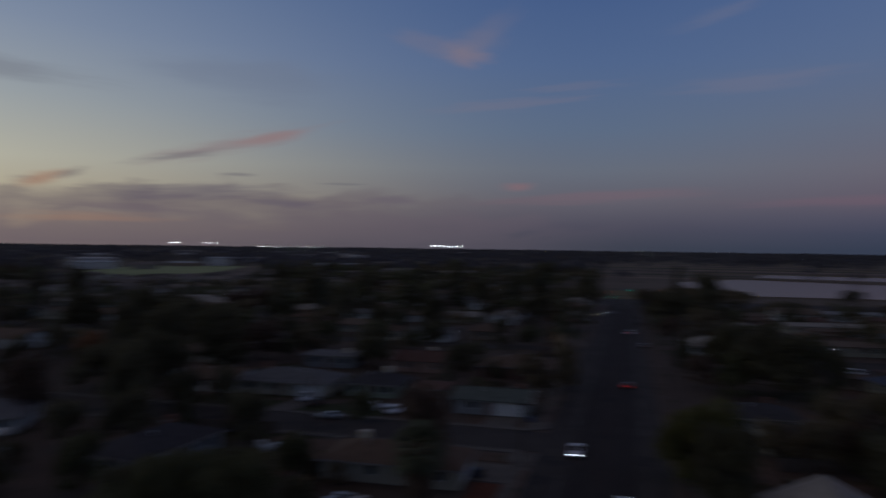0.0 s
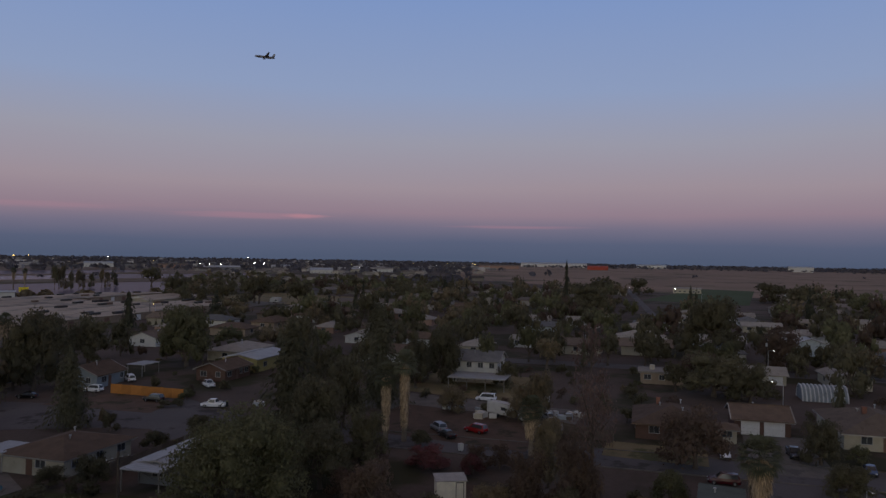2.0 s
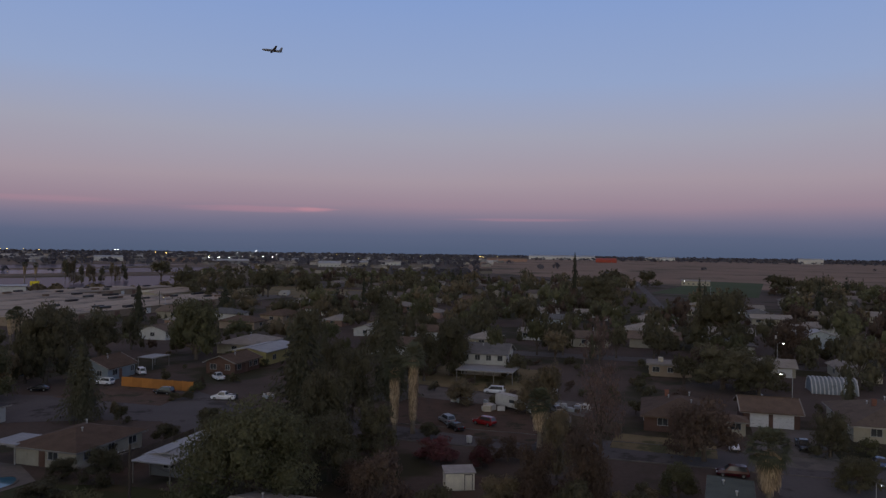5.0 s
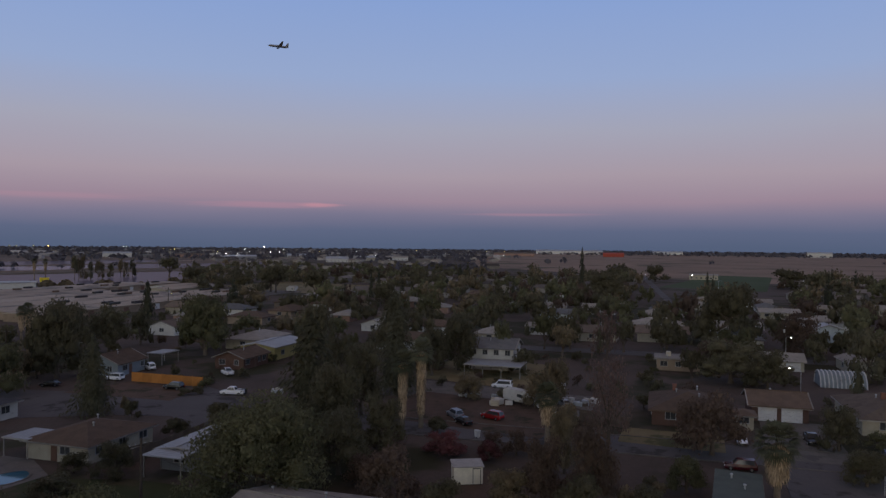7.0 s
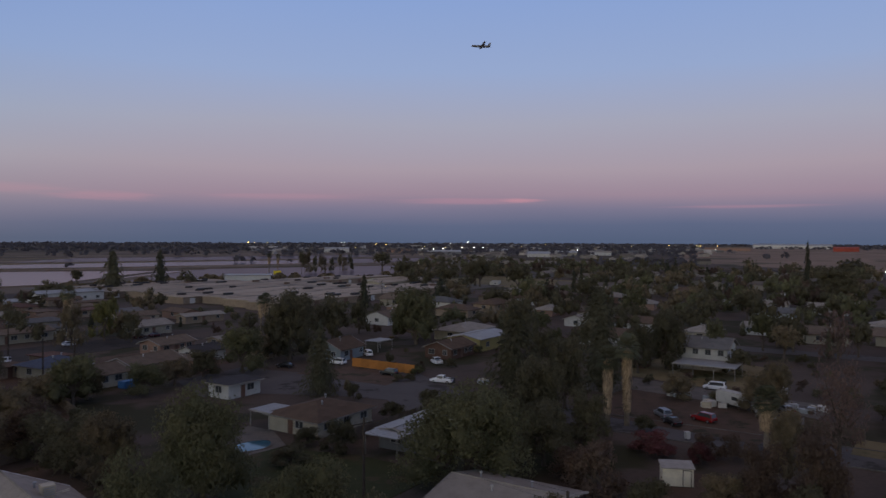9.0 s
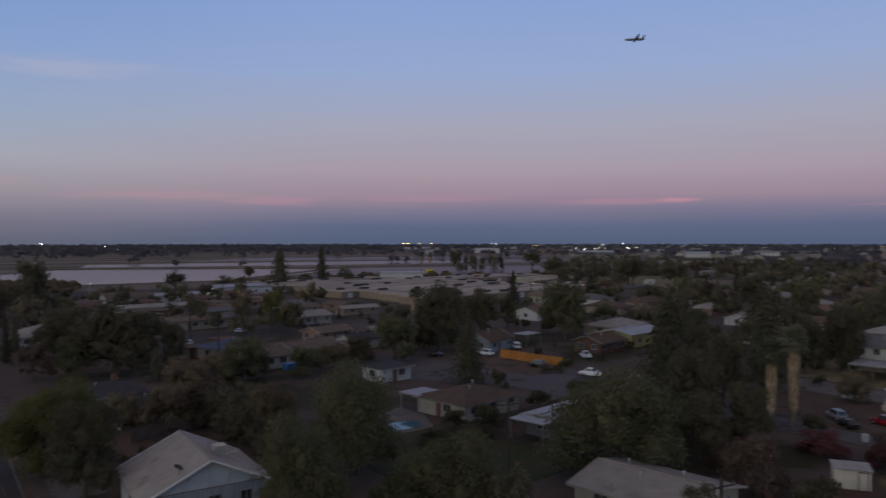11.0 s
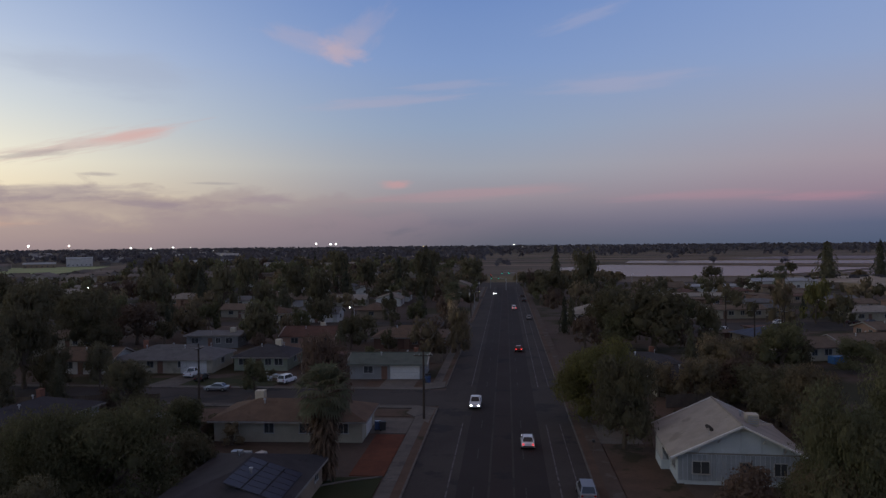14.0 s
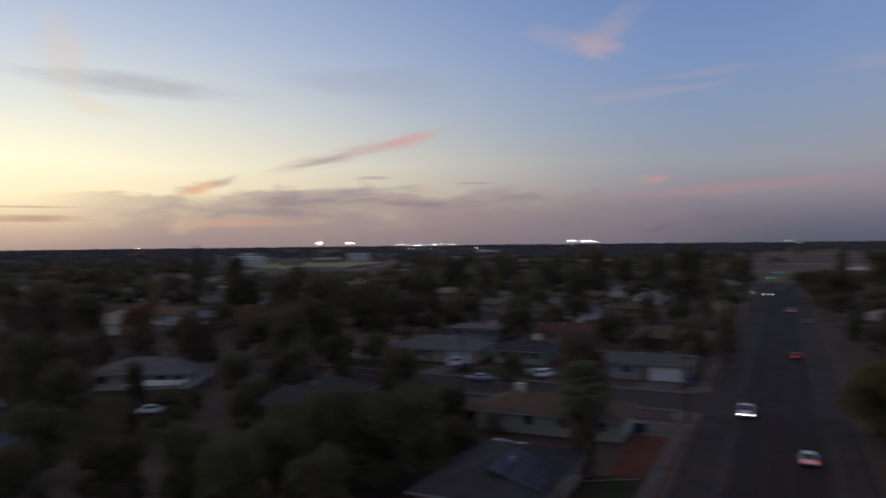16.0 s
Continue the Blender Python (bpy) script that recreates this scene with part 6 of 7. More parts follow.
place("sig_g", lambda: build_signal("green_sig"), at(5.0, 372, 0, 0))
place("sig_g", lambda: build_signal("green_sig"), at(-0.5, 330, 0, 0, 0.9))
place("sig_r", lambda: build_signal("red_sig"), at(-8, 346, 0, 90))
place("sig_r", lambda: build_signal("red_sig"), at(13, 356, 0, -90))

# vehicles on the avenue and parked
car("pickup", "white_car", -4.6, 93.0, -90, True)
car("sedan", "white_car", 1.7, 75.0, 90, True)
car("sedan", "red_car", 1.9, 142.0, 90, True)
car("suv", "white_car", 2.0, 232.0, 90, True)
car("sedan", "silver_car", -5.2, 300.0, -90, True)
car("suv", "silver_car", 6.2, 59.8, 90)
car("sedan", "silver_car", 5.9, 202.0, 90)
car("sedan", "black_car", 5.9, 262.0, 90)
car("sedan", "black_car", 5.9, 285.0, 90)
car("sedan", "silver_car", -43.4, 101.6, 178)
car("suv", "white_car", -34.8, 108.2, 75)
car("pickup", "white_car", -52.3, 112.8, 95)
car("sedan", "black_car", -49.2, 109.5, 95)
car("sedan", "maroon_car", 13.6, 80.2, 80)
car("pickup", "white_car", 99.0, 90.2, 110)
car("suv", "white_car", 98.6, 120.0, 100)
car("van", "white_car", 110.5, 123.6, 60)
car("suv", "black_car", 97.5, 103.0, 100)
car("sedan", "black_car", 88.5, 125.0, 120)
car("pickup", "white_car", 113.6, 105.0, 60)
car("suv", "silver_car", 102.6, 48.0, 50)
car("sedan", "black_car", 99.3, 45.0, 55)
car("suv", "red_car", 104.2, 42.3, 75)
car("suv", "maroon_car", 94.6, 5.8, 100)
car("sedan", "white_car", 107.6, 6.5, 190)
car("pickup", "black_car", 112.5, -2.2, 190)
car("sedan", "blue_car", 108.0, -11.0, 180)
car("suv", "black_car", 109.5, -14.0, 180)
car("sedan", "white_car", 116.0, 38.5, 30)
car("sedan", "silver_car", 118.5, 35.0, 40)
car("van", "white_car", 49.5, 172.8, 140)
car("sedan", "white_car", 69.5, 189.6, 10)
car("sedan", "maroon_car", 88.0, 190.0, 10)
car("sedan", "maroon_car", 92.5, 190.6, 10)
car("sedan", "white_car", -74.0, 65.6, 40)
car("sedan", "silver_car", -76.8, 71.0, 20)
car("sedan", "white_car", -81.0, 56.6, 20)
car("pickup", "white_car", 160.0, 138.0, 20)
car("sedan", "silver_car", 88.0, 172.0, 10)
car("van", "white_car", 128.0, 50.0, 100)

# swimming pool
PU, PV = 51.4, 80.4
bm = bmesh.new()
ring = [(PU + 3.0 * math.cos(a) * (1 + 0.12 * math.sin(2 * a)), PV + 2.2 * math.sin(a)) for a in [6.2832 * k / 28 for k in range(28)]]
slab("pool_deck", [(46.8, 77.2), (54.6, 77.4), (57.6, 84.4), (57.0, 89.6), (49.4, 88.0), (46.4, 83.5)], 0.06, "concrete", "pale concrete pool deck", "pool deck")
thing = empty("swimming_pool", Matrix(), "kidney-shaped blue swimming pool in a concrete deck", "swimming pool")
part("water", mesh("water", [(x, y, 0.075) for x, y in ring], [tuple(range(28))]), "pool", thing)
bm = bmesh.new()
for k in range(28):
    (x0, y0), (x1, y1) = ring[k], ring[(k + 1) % 28]
    box(bm, (x0 + x1) / 2, (y0 + y1) / 2, 0.02, math.hypot(x1 - x0, y1 - y0) + 0.05, 0.3, 0.1, math.degrees(math.atan2(y1 - y0, x1 - x0)))
part("coping", bm, "concrete", thing)

# garden shed with a door
sh = empty("garden_shed", at(75.0, 33.5, 0, -57), "small cream garden shed with a dark-framed door", "shed")
part("wall", boxes((0, 0, 0.12, 3.3, 2.2, 1.95)), "shed_paint", sh)
part("roof", mesh("roof", [(-1.8, -1.3, 2.06), (1.8, -1.3, 2.06), (1.8, 1.3, 2.24), (-1.8, 1.3, 2.24), (-1.8, -1.3, 2.15), (1.8, -1.3, 2.15), (1.8, 1.3, 2.33), (-1.8, 1.3, 2.33)], [(3, 2, 1, 0), (4, 5, 6, 7), (0, 1, 5, 4), (1, 2, 6, 5), (2, 3, 7, 6), (3, 0, 4, 7)]), "dull_trim", sh)
part("door", boxes((0.95, -1.12, 0.15, 0.8, 0.05, 1.7)), "shed_paint", sh)
part("door_frame", boxes((0.52, -1.14, 0.12, 0.07, 0.06, 1.8), (1.38, -1.14, 0.12, 0.07, 0.06, 1.8), (0.95, -1.14, 1.86, 0.79, 0.058, 0.07)), "black", sh)
for sx in (-1.1, 1.1):
    part("skid", boxes((sx, 0, 0, 0.12, 2.1, 0.12)), "wood", sh)

# mailbox at the kerb
mb = empty("mailbox", at(8.3, 72.4, 0.0, 0), "dark mailbox on a wooden post by the kerb", "mailbox")
part("post", boxes((0, 0, 0, 0.1, 0.1, 1.2)), "wood", mb)
part("box", boxes((0, 0, 1.2, 0.26, 0.5, 0.26)), "black", mb)

# bins, tarpaulin, clutter
def build_bin(mat):
    ob = empty("wheelie_bin", Matrix(), "wheeled rubbish bin by a house", "bin")
    part("body", mesh("body", [(-0.26, -0.3, 0.08), (0.26, -0.3, 0.08), (0.26, 0.3, 0.08), (-0.26, 0.3, 0.08), (-0.3, -0.36, 1.0), (0.3, -0.36, 1.0), (0.3, 0.36, 1.0), (-0.3, 0.36, 1.0)], [(3, 2, 1, 0), (4, 5, 6, 7), (0, 1, 5, 4), (1, 2, 6, 5), (2, 3, 7, 6), (3, 0, 4, 7)]), mat, ob)
    part("lid", boxes((0, 0, 1.0, 0.64, 0.78, 0.06)), mat, ob)
    for s in (-1, 1):
        part("wheel", tube(bmesh.new(), ((s * 0.2, 0.3, 0.1), (s * 0.27, 0.3, 0.1)), (0.1, 0.1), 8), "tyre", ob)
    return ob


for x, y, mt in ((-15.4, 80.4, "blue_car"), (-14.8, 80.2, "black"), (-12.8, 110.6, "black"), (-12.6, 108.6, "blue_car"), (100.0, 88.4, "black"), (110.5, -5.5, "black"), (93.0, 40.0, "wall_white"), (84.6, 50.4, "wall_white")):
    place("bin_" + mt, lambda: build_bin(mt), at(x, y, 0.05, (x * 17) % 360))
tp = slab("tarpaulin", [(56.0, 127.8), (58.6, 128.4), (58.2, 130.0), (55.6, 129.5)], 1.3, "tarp", "blue tarpaulin over a heap in the yard", "tarpaulin", 1.25, "")
yl = empty("yellow_sign", at(307.5, 441.0, 0, -35), "plain yellow sign board on two posts", "sign")
part("board", boxes((0, 0, 1.0, 5.4, 0.3, 2.8)), "sign_yellow", yl)
part("post", boxes((-2.2, 0.3, 0, 0.3, 0.3, 3.6)), "metal", yl)
part("post", boxes((2.2, 0.3, 0, 0.3, 0.3, 3.6)), "metal", yl)

# palms
palm(93.6, 52.4, 10.6, 0.68, 1.3, slim=1.5)
palm(94.2, 49.6, 12.4, 0.68, 1.15, slim=1.5)
palm(95.6, 30.6, 7.4, 0.4, 1.8)
palm(86.2, 1.6, 7.2, 0.5, 2.4)
palm(-17.1, 62.6, 9.5, 0.74, 2.0, "skirt_dark")
palm(-10.9, 139.0, 13.0, 0.4, 1.0)
palm(38.0, 70.0, 9.0, 0.4, 1.2)
palm(72.0, 196.0, 14.0, 0.4)
palm(118.0, 178.0, 10.0, 0.4)
palm(121.0, 180.0, 10.5, 0.4)
palm(-30.0, 262.0, 16.0, 0.4)

# aircraft that climbs away over the plain
pl = empty("aeroplane", look((742, 604, 283), (742 - 330, 604 + 300 + 170, 283 + 40)) @ pose(0, 0, 0, 0, 0, -4) @ Matrix.Scale(0.8, 4), "dark grey twin-engined airliner climbing in the dusk sky", "aeroplane")
part("fuselage", tube(bmesh.new(), ((0, 0, 15), (0, 0.1, 13.5), (0, 0, 10), (0, 0, -10), (0, 0, -14), (0, -0.2, -16)), (0.5, 1.5, 1.9, 1.9, 1.4, 0.3), 12), "plane", pl)
for s in (-1, 1):
    w = part("wing", mesh("wing", [(s * 1.5, -0.6, 6), (s * 1.5, -0.6, -1), (s * 16, 3.4, 8.5), (s * 16, 3.4, 6.6), (s * 1.5, -0.1, 6), (s * 1.5, -0.1, -1), (s * 16, 3.55, 8.5), (s * 16, 3.55, 6.6)], [(0, 1, 3, 2), (4, 6, 7, 5), (0, 2, 6, 4), (1, 5, 7, 3), (2, 3, 7, 6), (0, 4, 5, 1)]), "plane", pl)
    part("engine", tube(bmesh.new(), ((s * 5.6, -1.3, 1.0), (s * 5.6, -1.3, -3.0)), (0.8, 1.0), 10), "plane", w)
    part("tailplane", mesh("tailplane", [(s * 0.6, 0.5, 15.2), (s * 0.6, 0.5, 12.4), (s * 6, 0.9, 16), (s * 6, 0.9, 14.6), (s * 0.6, 0.75, 15.2), (s * 0.6, 0.75, 12.4), (s * 6, 1.0, 16), (s * 6, 1.0, 14.6)], [(0, 1, 3, 2), (4, 6, 7, 5), (0, 2, 6, 4), (1, 5, 7, 3), (2, 3, 7, 6), (0, 4, 5, 1)]), "plane", pl)
part("fin", mesh("fin", [(-0.15, 1.2, 15.5), (0.15, 1.2, 15.5), (0.15, 1.6, 10.5), (-0.15, 1.6, 10.5), (-0.1, 7, 16.5), (0.1, 7, 16.5), (0.1, 7, 14), (-0.1, 7, 14)], [(0, 1, 2, 3), (7, 6, 5, 4), (0, 4, 5, 1), (1, 5, 6, 2), (2, 6, 7, 3), (3, 7, 4, 0)]), "plane", pl)


def build_trailer():
    """A white travel trailer on two wheels."""
    ob = empty("travel_trailer", Matrix(), "white travel trailer parked on bare ground", "trailer")
    bm = boxes((0, 0, 0.55, 6.2, 2.3, 2.2))
    bmesh.ops.bevel(bm, geom=list(bm.edges), offset=0.25, segments=2, affect="EDGES")
    part("body", bm, "wall_white", ob)
    for s2 in (-1, 1):
        wh = part("wheel", tube(bmesh.new(), ((0.3, s2 * 0.95, 0.35), (0.3, s2 * 1.16, 0.35)), (0.35, 0.35), 12), "tyre", ob)
        part("window", boxes((-1.2, s2 * 1.16, 1.5, 1.2, 0.04, 0.6)), "glass", ob)
    part("tow_bar", boxes((3.6, 0, 0.5, 1.2, 0.12, 0.1), (4.1, 0, 0.0, 0.1, 0.1, 0.5)), "black", ob)
    return ob


for x, y, rt in ((116.5, 42.5, 70), (126.0, 40.0, 100), (330, 258, 100), (336, 262, 100), (342, 266, 100)):
    place("trailer", build_trailer, at(x, y, 0.04, rt, 0.9))


def build_crates(seed):
    r2 = random.Random(seed)
    ob = empty("junk_pile", Matrix(), "pile of boxes and scrap in a yard", "clutter")
    for k in range(7):
        b2 = boxes((r2.uniform(-1.6, 1.6), r2.uniform(-1.2, 1.2), 0, r2.uniform(0.5, 1.4), r2.uniform(0.4, 1.1), r2.uniform(0.3, 1.1), r2.uniform(0, 90)))
        part("box", b2, r2.choice(("wood", "metal", "wall_white", "wall_blue", "cooler")), ob)
    return ob


rj = random.Random(8)
for x, y in ((114, 45), (121, 33), (123, 31.5), (119, 47), (122, 37), (112.5, 36), (118, 52), (48, 140), (57, 140), (62, 152), (72, 150), (78, 142), (28, 118), (-44, 84), (-38, 110.8), (-29, 66.5), (-26.5, 68), (104, 84)):
    place(("junk", int(x) % 3), lambda: build_crates(int(x) % 3), at(x, y, 0.03, rj.uniform(0, 360), rj.uniform(0.7, 1.0)))

# lamp post at a drive, lawn edging, a corner slab
place("lamp_lamp", lambda: build_street_lamp("lamp"), at(92.0, -9.0, 0, 200, 0.7, 0.3))
edge = [(-19.0 + 7.0 * t, 58.5 + 5.2 * t ** 0.6) for t in [i / 12 for i in range(13)]]
tagged(part("lawn_edging", tube(bmesh.new(), [(x, y, 0.1) for x, y in edge], [0.11] * 13, 6), "concrete"), "curved pale concrete edging of a lawn", "edging")
slab("pavement_corner", [(-13.2, 88.6), (-9.9, 83.8), (-9.7, 91.6), (-12.6, 92.8)], 0.13, "concrete", "concrete street corner", "pavement", 0.1)
slab("pavement_corner_far", [(-13.2, 108.0), (-9.9, 109.5), (-9.7, 105.0), (-12.6, 103.4)], 0.13, "concrete", "concrete street corner", "pavement", 0.1)
# trees and shrubs that can be told apart
tree("green", 59.0, 50.2, 11.2, 9.2)
tree("cedar", 86.9, 64.2, 17.0, 6.4)
tree("dark", 97.1, 61.9, 11.0, 5.0)
tree("green", 137.4, 135.2, 14.0, 8.0)
tree("cedar", 77.0, 98.7, 13.0, 3.7)
tree("dark", 94.5, 131.7, 14.0, 7.7)
tree("olive", 87.0, 133.5, 7.0, 4.7)
tree("dark", 107.4, 167.6, 7.0, 4.0)
tree("cedar", 115.7, 65.9, 16.0, 5.0)
tree("dark", 141.6, 65.5, 12.0, 5.5)
tree("dark", 133.2, 67.7, 10.0, 4.7)
tree("grey", 173.3, 40.7, 12.0, 4.9)
tree("grey", 98.4, 22.8, 12.0, 4.4)
tree("dark", 154.7, 11.5, 8.7, 8.9)
tree("dark", 151.0, 4.6, 7.6, 5.6)
tree("dark", 122.1, 150.8, 11.7, 6.9)
tree("dark", 111.2, 152.0, 13.1, 7.5)
tree("dark", 135.5, 155.3, 9.7, 4.2)
tree("dark", 156.9, 19.2, 5.9, 4.3)
tree("dark", 335.4, 79.5, 15.9, 14.0)
tree("dark", -32.1, 142.8, 6.9, 3.5)
tree("dark", -92.7, 110.2, 9.0, 8.0)
tree("dark", -121.4, 194.6, 8.5, 9.1)
tree("dark", 212.3, 16.2, 16.6, 11.1)
tree("dark", 115.5, -6.1, 4.6, 2.8)
tree("rust", 201.0, -0.8, 10.7, 7.2)
tree("dark", 171.2, -13.7, 10.0, 5.7)
tree("rust", 99.8, 9.6, 8.0, 5.8)
tree("rust", 101.6, 11.6, 6.6, 4.2)
tree("green", 83.1, 10.6, 4.0, 3.2)
tree("rust", 65.1, 37.9, 6.0, 4.6)
tree("red", 83.3, 40.5, 3.0, 4.0)
tree("red", 83.7, 34.4, 2.6, 2.2)
tree("rust", 87.6, 32.2, 3.3, 2.3)
tree("rust", 72.1, 18.5, 9.0, 3.9)
tree("dark", 68.1, 18.3, 5.0, 3.8)
tree("rust", 86.8, 35.2, 3.0, 2.3)
tree("dark", 75.5, 70.5, 4.0, 2.9)
tree("dark", 73.3, 76.8, 2.9, 2.7)
tree("dark", 61.8, 77.7, 2.4, 1.9)
tree("dark", 64.9, 78.2, 2.3, 1.8)
tree("dark", 82.0, 77.3, 3.2, 2.7)
tree("olive", 80.5, 95.6, 2.7, 1.0)
tree("dark", 56.6, 75.6, 2.3, 2.4)
tree("dark", 94.5, 97.4, 1.3, 1.5)
tree("dark", 96.4, 96.0, 1.4, 1.6)
tree("dark", 50.4, 70.6, 2.3, 3.5)
tree("dark", 57.9, 70.2, 4.0, 3.3)
tree("dark", 109.6, -5.4, 6.0, 3.5)
tree("dark", 94.7, -7.5, 4.0, 3.5)
tree("olive", 116.1, 51.8, 4.5, 3.5)
tree("dark", 92.9, 46.2, 2.4, 2.2)
tree("rust", 95.2, 26.4, 3.8, 2.2)
tree("dark", 97.8, -7.9, 2.8, 2.9)
tree("dark", 80.4, 20.2, 2.7, 2.2)
tree("dark", 134.2, 86.1, 6.2, 5.1)
tree("dark", 144.9, 51.8, 5.4, 4.0)
tree("rust", 83.3, 48.9, 2.3, 3.1)
tree("rust", 68.7, 42.5, 3.8, 3.6)
tree("olive", 115.7, 38.3, 6.2, 3.9)
tree("olive", 115.4, 35.5, 8.0, 3.4)
tree("dark", 198.7, 30.8, 11.0, 6.3)
tree("dark", 122.3, 83.4, 9.0, 4.1)
tree("dark", 446.1, -11.6, 15.0, 10.5)
tree("dark", 539.4, 2.9, 14.0, 14.8)
tree("dark", 323.6, 267.3, 15.0, 9.9)
tree("dark", 288.7, 256.9, 13.0, 12.1)
tree("dark", 425.3, 455.3, 16.0, 12.2)
tree("dark", 318.4, 322.4, 14.0, 10.7)
tree("dark", 290.8, 212.1, 14.0, 9.9)
tree("dark", 570.1, 127.6, 15.0, 18.4)
tree("dark", 586.0, 99.9, 13.0, 11.7)
tree("green", 151.3, 59.1, 10.0, 3.8)
tree("dark", 184.8, 53.1, 11.0, 4.5)
tree("dark", 247.5, 85.8, 10.0, 7.2)
tree("dark", 211.2, 86.4, 12.0, 7.2)
tree("green", 226.9, 116.6, 12.0, 6.0)
tree("dark", 250.9, 149.5, 12.0, 8.0)
tree("olive", 221.4, 153.8, 11.0, 6.4)
tree("green", 79.0, 126.0, 9.0, 6.5)
tree("olive", 40.0, 122.0, 5.4, 5.0)
tree("dark", 48.0, 124.0, 5.0, 4.5)
tree("green", 56.5, 121.0, 5.2, 4.6)
tree("olive", 64.0, 125.0, 5.0, 4.4)
tree("dark", 71.5, 128.0, 5.4, 4.2)
tree("green", 36.4, 66.5, 11.8, 6.7)
tree("green", 34.8, 47.7, 9.0, 6.0)
tree("yellow", 10.6, 86.4, 10.0, 6.4)
tree("olive", 25.0, 95.5, 6.2, 4.2)
tree("dark", 31.0, 94.0, 5.5, 3.8)
tree("olive", 20.5, 100.0, 5.0, 3.2)
tree("dark", 11.7, 74.2, 10.0, 4.6)
tree("dark", 28.6, 143.4, 13.0, 11.0)
tree("dark", 24.0, 166.5, 11.0, 7.3)
tree("dark", 28.6, 270.5, 18.6, 8.6)
tree("dark", 102.8, 371.0, 9.0, 7.6)
tree("dark", 124.5, 358.8, 8.0, 9.0)
tree("dark", 165.1, 434.5, 9.0, 5.5)
tree("dark", 200.3, 372.8, 10.0, 6.7)
tree("yellow", 79.1, 191.4, 12.0, 4.5)
tree("dark", 82.9, 184.1, 8.0, 4.0)
tree("green", 130.9, 128.0, 14.0, 8.7)
tree("olive", 68.1, 184.0, 11.0, 4.7)
tree("dark", 65.6, 214.1, 8.0, 4.4)
tree("olive", 29.3, 101.9, 8.0, 5.1)
tree("green", 44.2, 119.9, 8.0, 5.6)
tree("dark", 92.0, 134.2, 10.5, 4.2)
tree("dark", 319.1, 260.3, 16.0, 9.7)
tree("dark", 136.2, 99.8, 13.0, 6.0)
tree("cedar", 177.9, 102.4, 14.0, 7.3)
tree("dark", 148.9, 68.9, 12.0, 4.6)
tree("olive", 23.3, 51.6, 6.0, 4.8)
tree("dark", 52.9, 35.7, 4.0, 2.7)
tree("dark", 14.7, 274.1, 11.0, 9.8)
tree("green", 23.5, 51.6, 11.0, 4.7)
tree("dark", -130.3, 545.1, 18.0, 13.2)
tree("dark", -49.8, 470.9, 18.0, 10.3)
tree("dark", -51.4, 341.2, 15.0, 6.8)
tree("dark", -17.4, 340.2, 14.0, 9.4)
tree("rust", -19.7, 73.3, 11.6, 4.2)
tree("green", -32.2, 54.0, 9.0, 6.7)
tree("dark", -45.0, 58.9, 5.8, 3.8)
tree("cedar", -59.0, 87.5, 7.6, 1.6)
tree("dark", -66.8, 110.1, 6.0, 3.1)
tree("rust", -81.3, 149.4, 9.0, 7.4)
tree("dark", -94.7, 151.8, 12.0, 9.2)
tree("dark", -122.4, 176.3, 12.0, 11.0)
tree("dark", -134.5, 177.5, 15.0, 7.9)
tree("green", -24.9, 193.4, 6.5, 3.9)
tree("olive", -9.6, 136.8, 9.0, 3.3)
tree("green", -37.8, 102.0, 4.5, 2.6)
tree("green", -35.5, 73.8, 5.0, 3.0)
tree("dark", -210.4, 412.3, 18.0, 9.1)
tree("dark", -119.2, 259.0, 16.0, 6.8)
tree("dark", -89.5, 218.3, 15.0, 6.5)
tree("dark", -74.1, 247.4, 14.0, 7.1)
tree("dark", -51.9, 194.2, 14.0, 5.6)
tree("dark", -61.2, 173.7, 12.0, 4.4)
tree("dark", -31.7, 155.7, 6.0, 3.8)
tree("olive", -49.6, 155.3, 6.0, 2.6)
tree("olive", -73.1, 157.4, 9.0, 5.5)
tree("rust", 17.8, 54.2, 4.4, 3.7)
tree("green", 23.7, 55.8, 5.0, 4.1)
tree("dark", 39.0, 143.8, 9.0, 3.6)
tree("dark", 7.8, 339.9, 8.0, 4.0)
tree("green", -36.9, 52.6, 9.0, 5.0)
tree("orange", -127.8, 111.8, 10.0, 5.0)
tree("orange", -109.4, 127.0, 8.0, 4.7)
tree("conifer", -235.0, 240.0, 22.5, 4.0)
tree("dark", -200.3, 225.2, 18.0, 5.9)
tree("rust", -108.4, 85.8, 7.0, 3.8)
tree("dark", -77.3, 50.8, 12.0, 3.3)
tree("cedar", -88.3, 75.2, 4.4, 1.2)
tree("green", -38.7, 59.3, 7.0, 5.8)
tree("rust", -145.0, 102.3, 14.0, 6.3)
tree("dark", -129.9, 100.1, 12.0, 5.8)
tree("dark", -189.9, 180.9, 13.0, 8.3)
tree("dark", -74.0, 102.0, 12.0, 6.5)
tree("dark", -78.9, 129.4, 11.0, 6.6)
tree("rust", -129.8, 85.6, 13.0, 4.9)
tree("dark", -107.6, 136.0, 14.0, 5.5)
tree("dark", -66.8, 55.7, 3.0, 1.4)
tree("green", -37.8, 39.0, 8.0, 3.6)
tree("dark", -92.5, 62.3, 9.2, 6.3)
tree("dark", -88.8, 124.4, 14.7, 7.5)
tree("dark", -60.8, 100.2, 7.0, 2.6)
tree("dark", -66.3, 98.0, 7.0, 3.2)
tree("dark", -38.3, 78.9, 4.0, 3.0)
tree("dark", -33.3, 77.4, 2.4, 2.6)
tree("dark", -79.4, 67.7, 6.1, 1.7)
tree("dark", -148.4, 169.5, 13.7, 8.0)
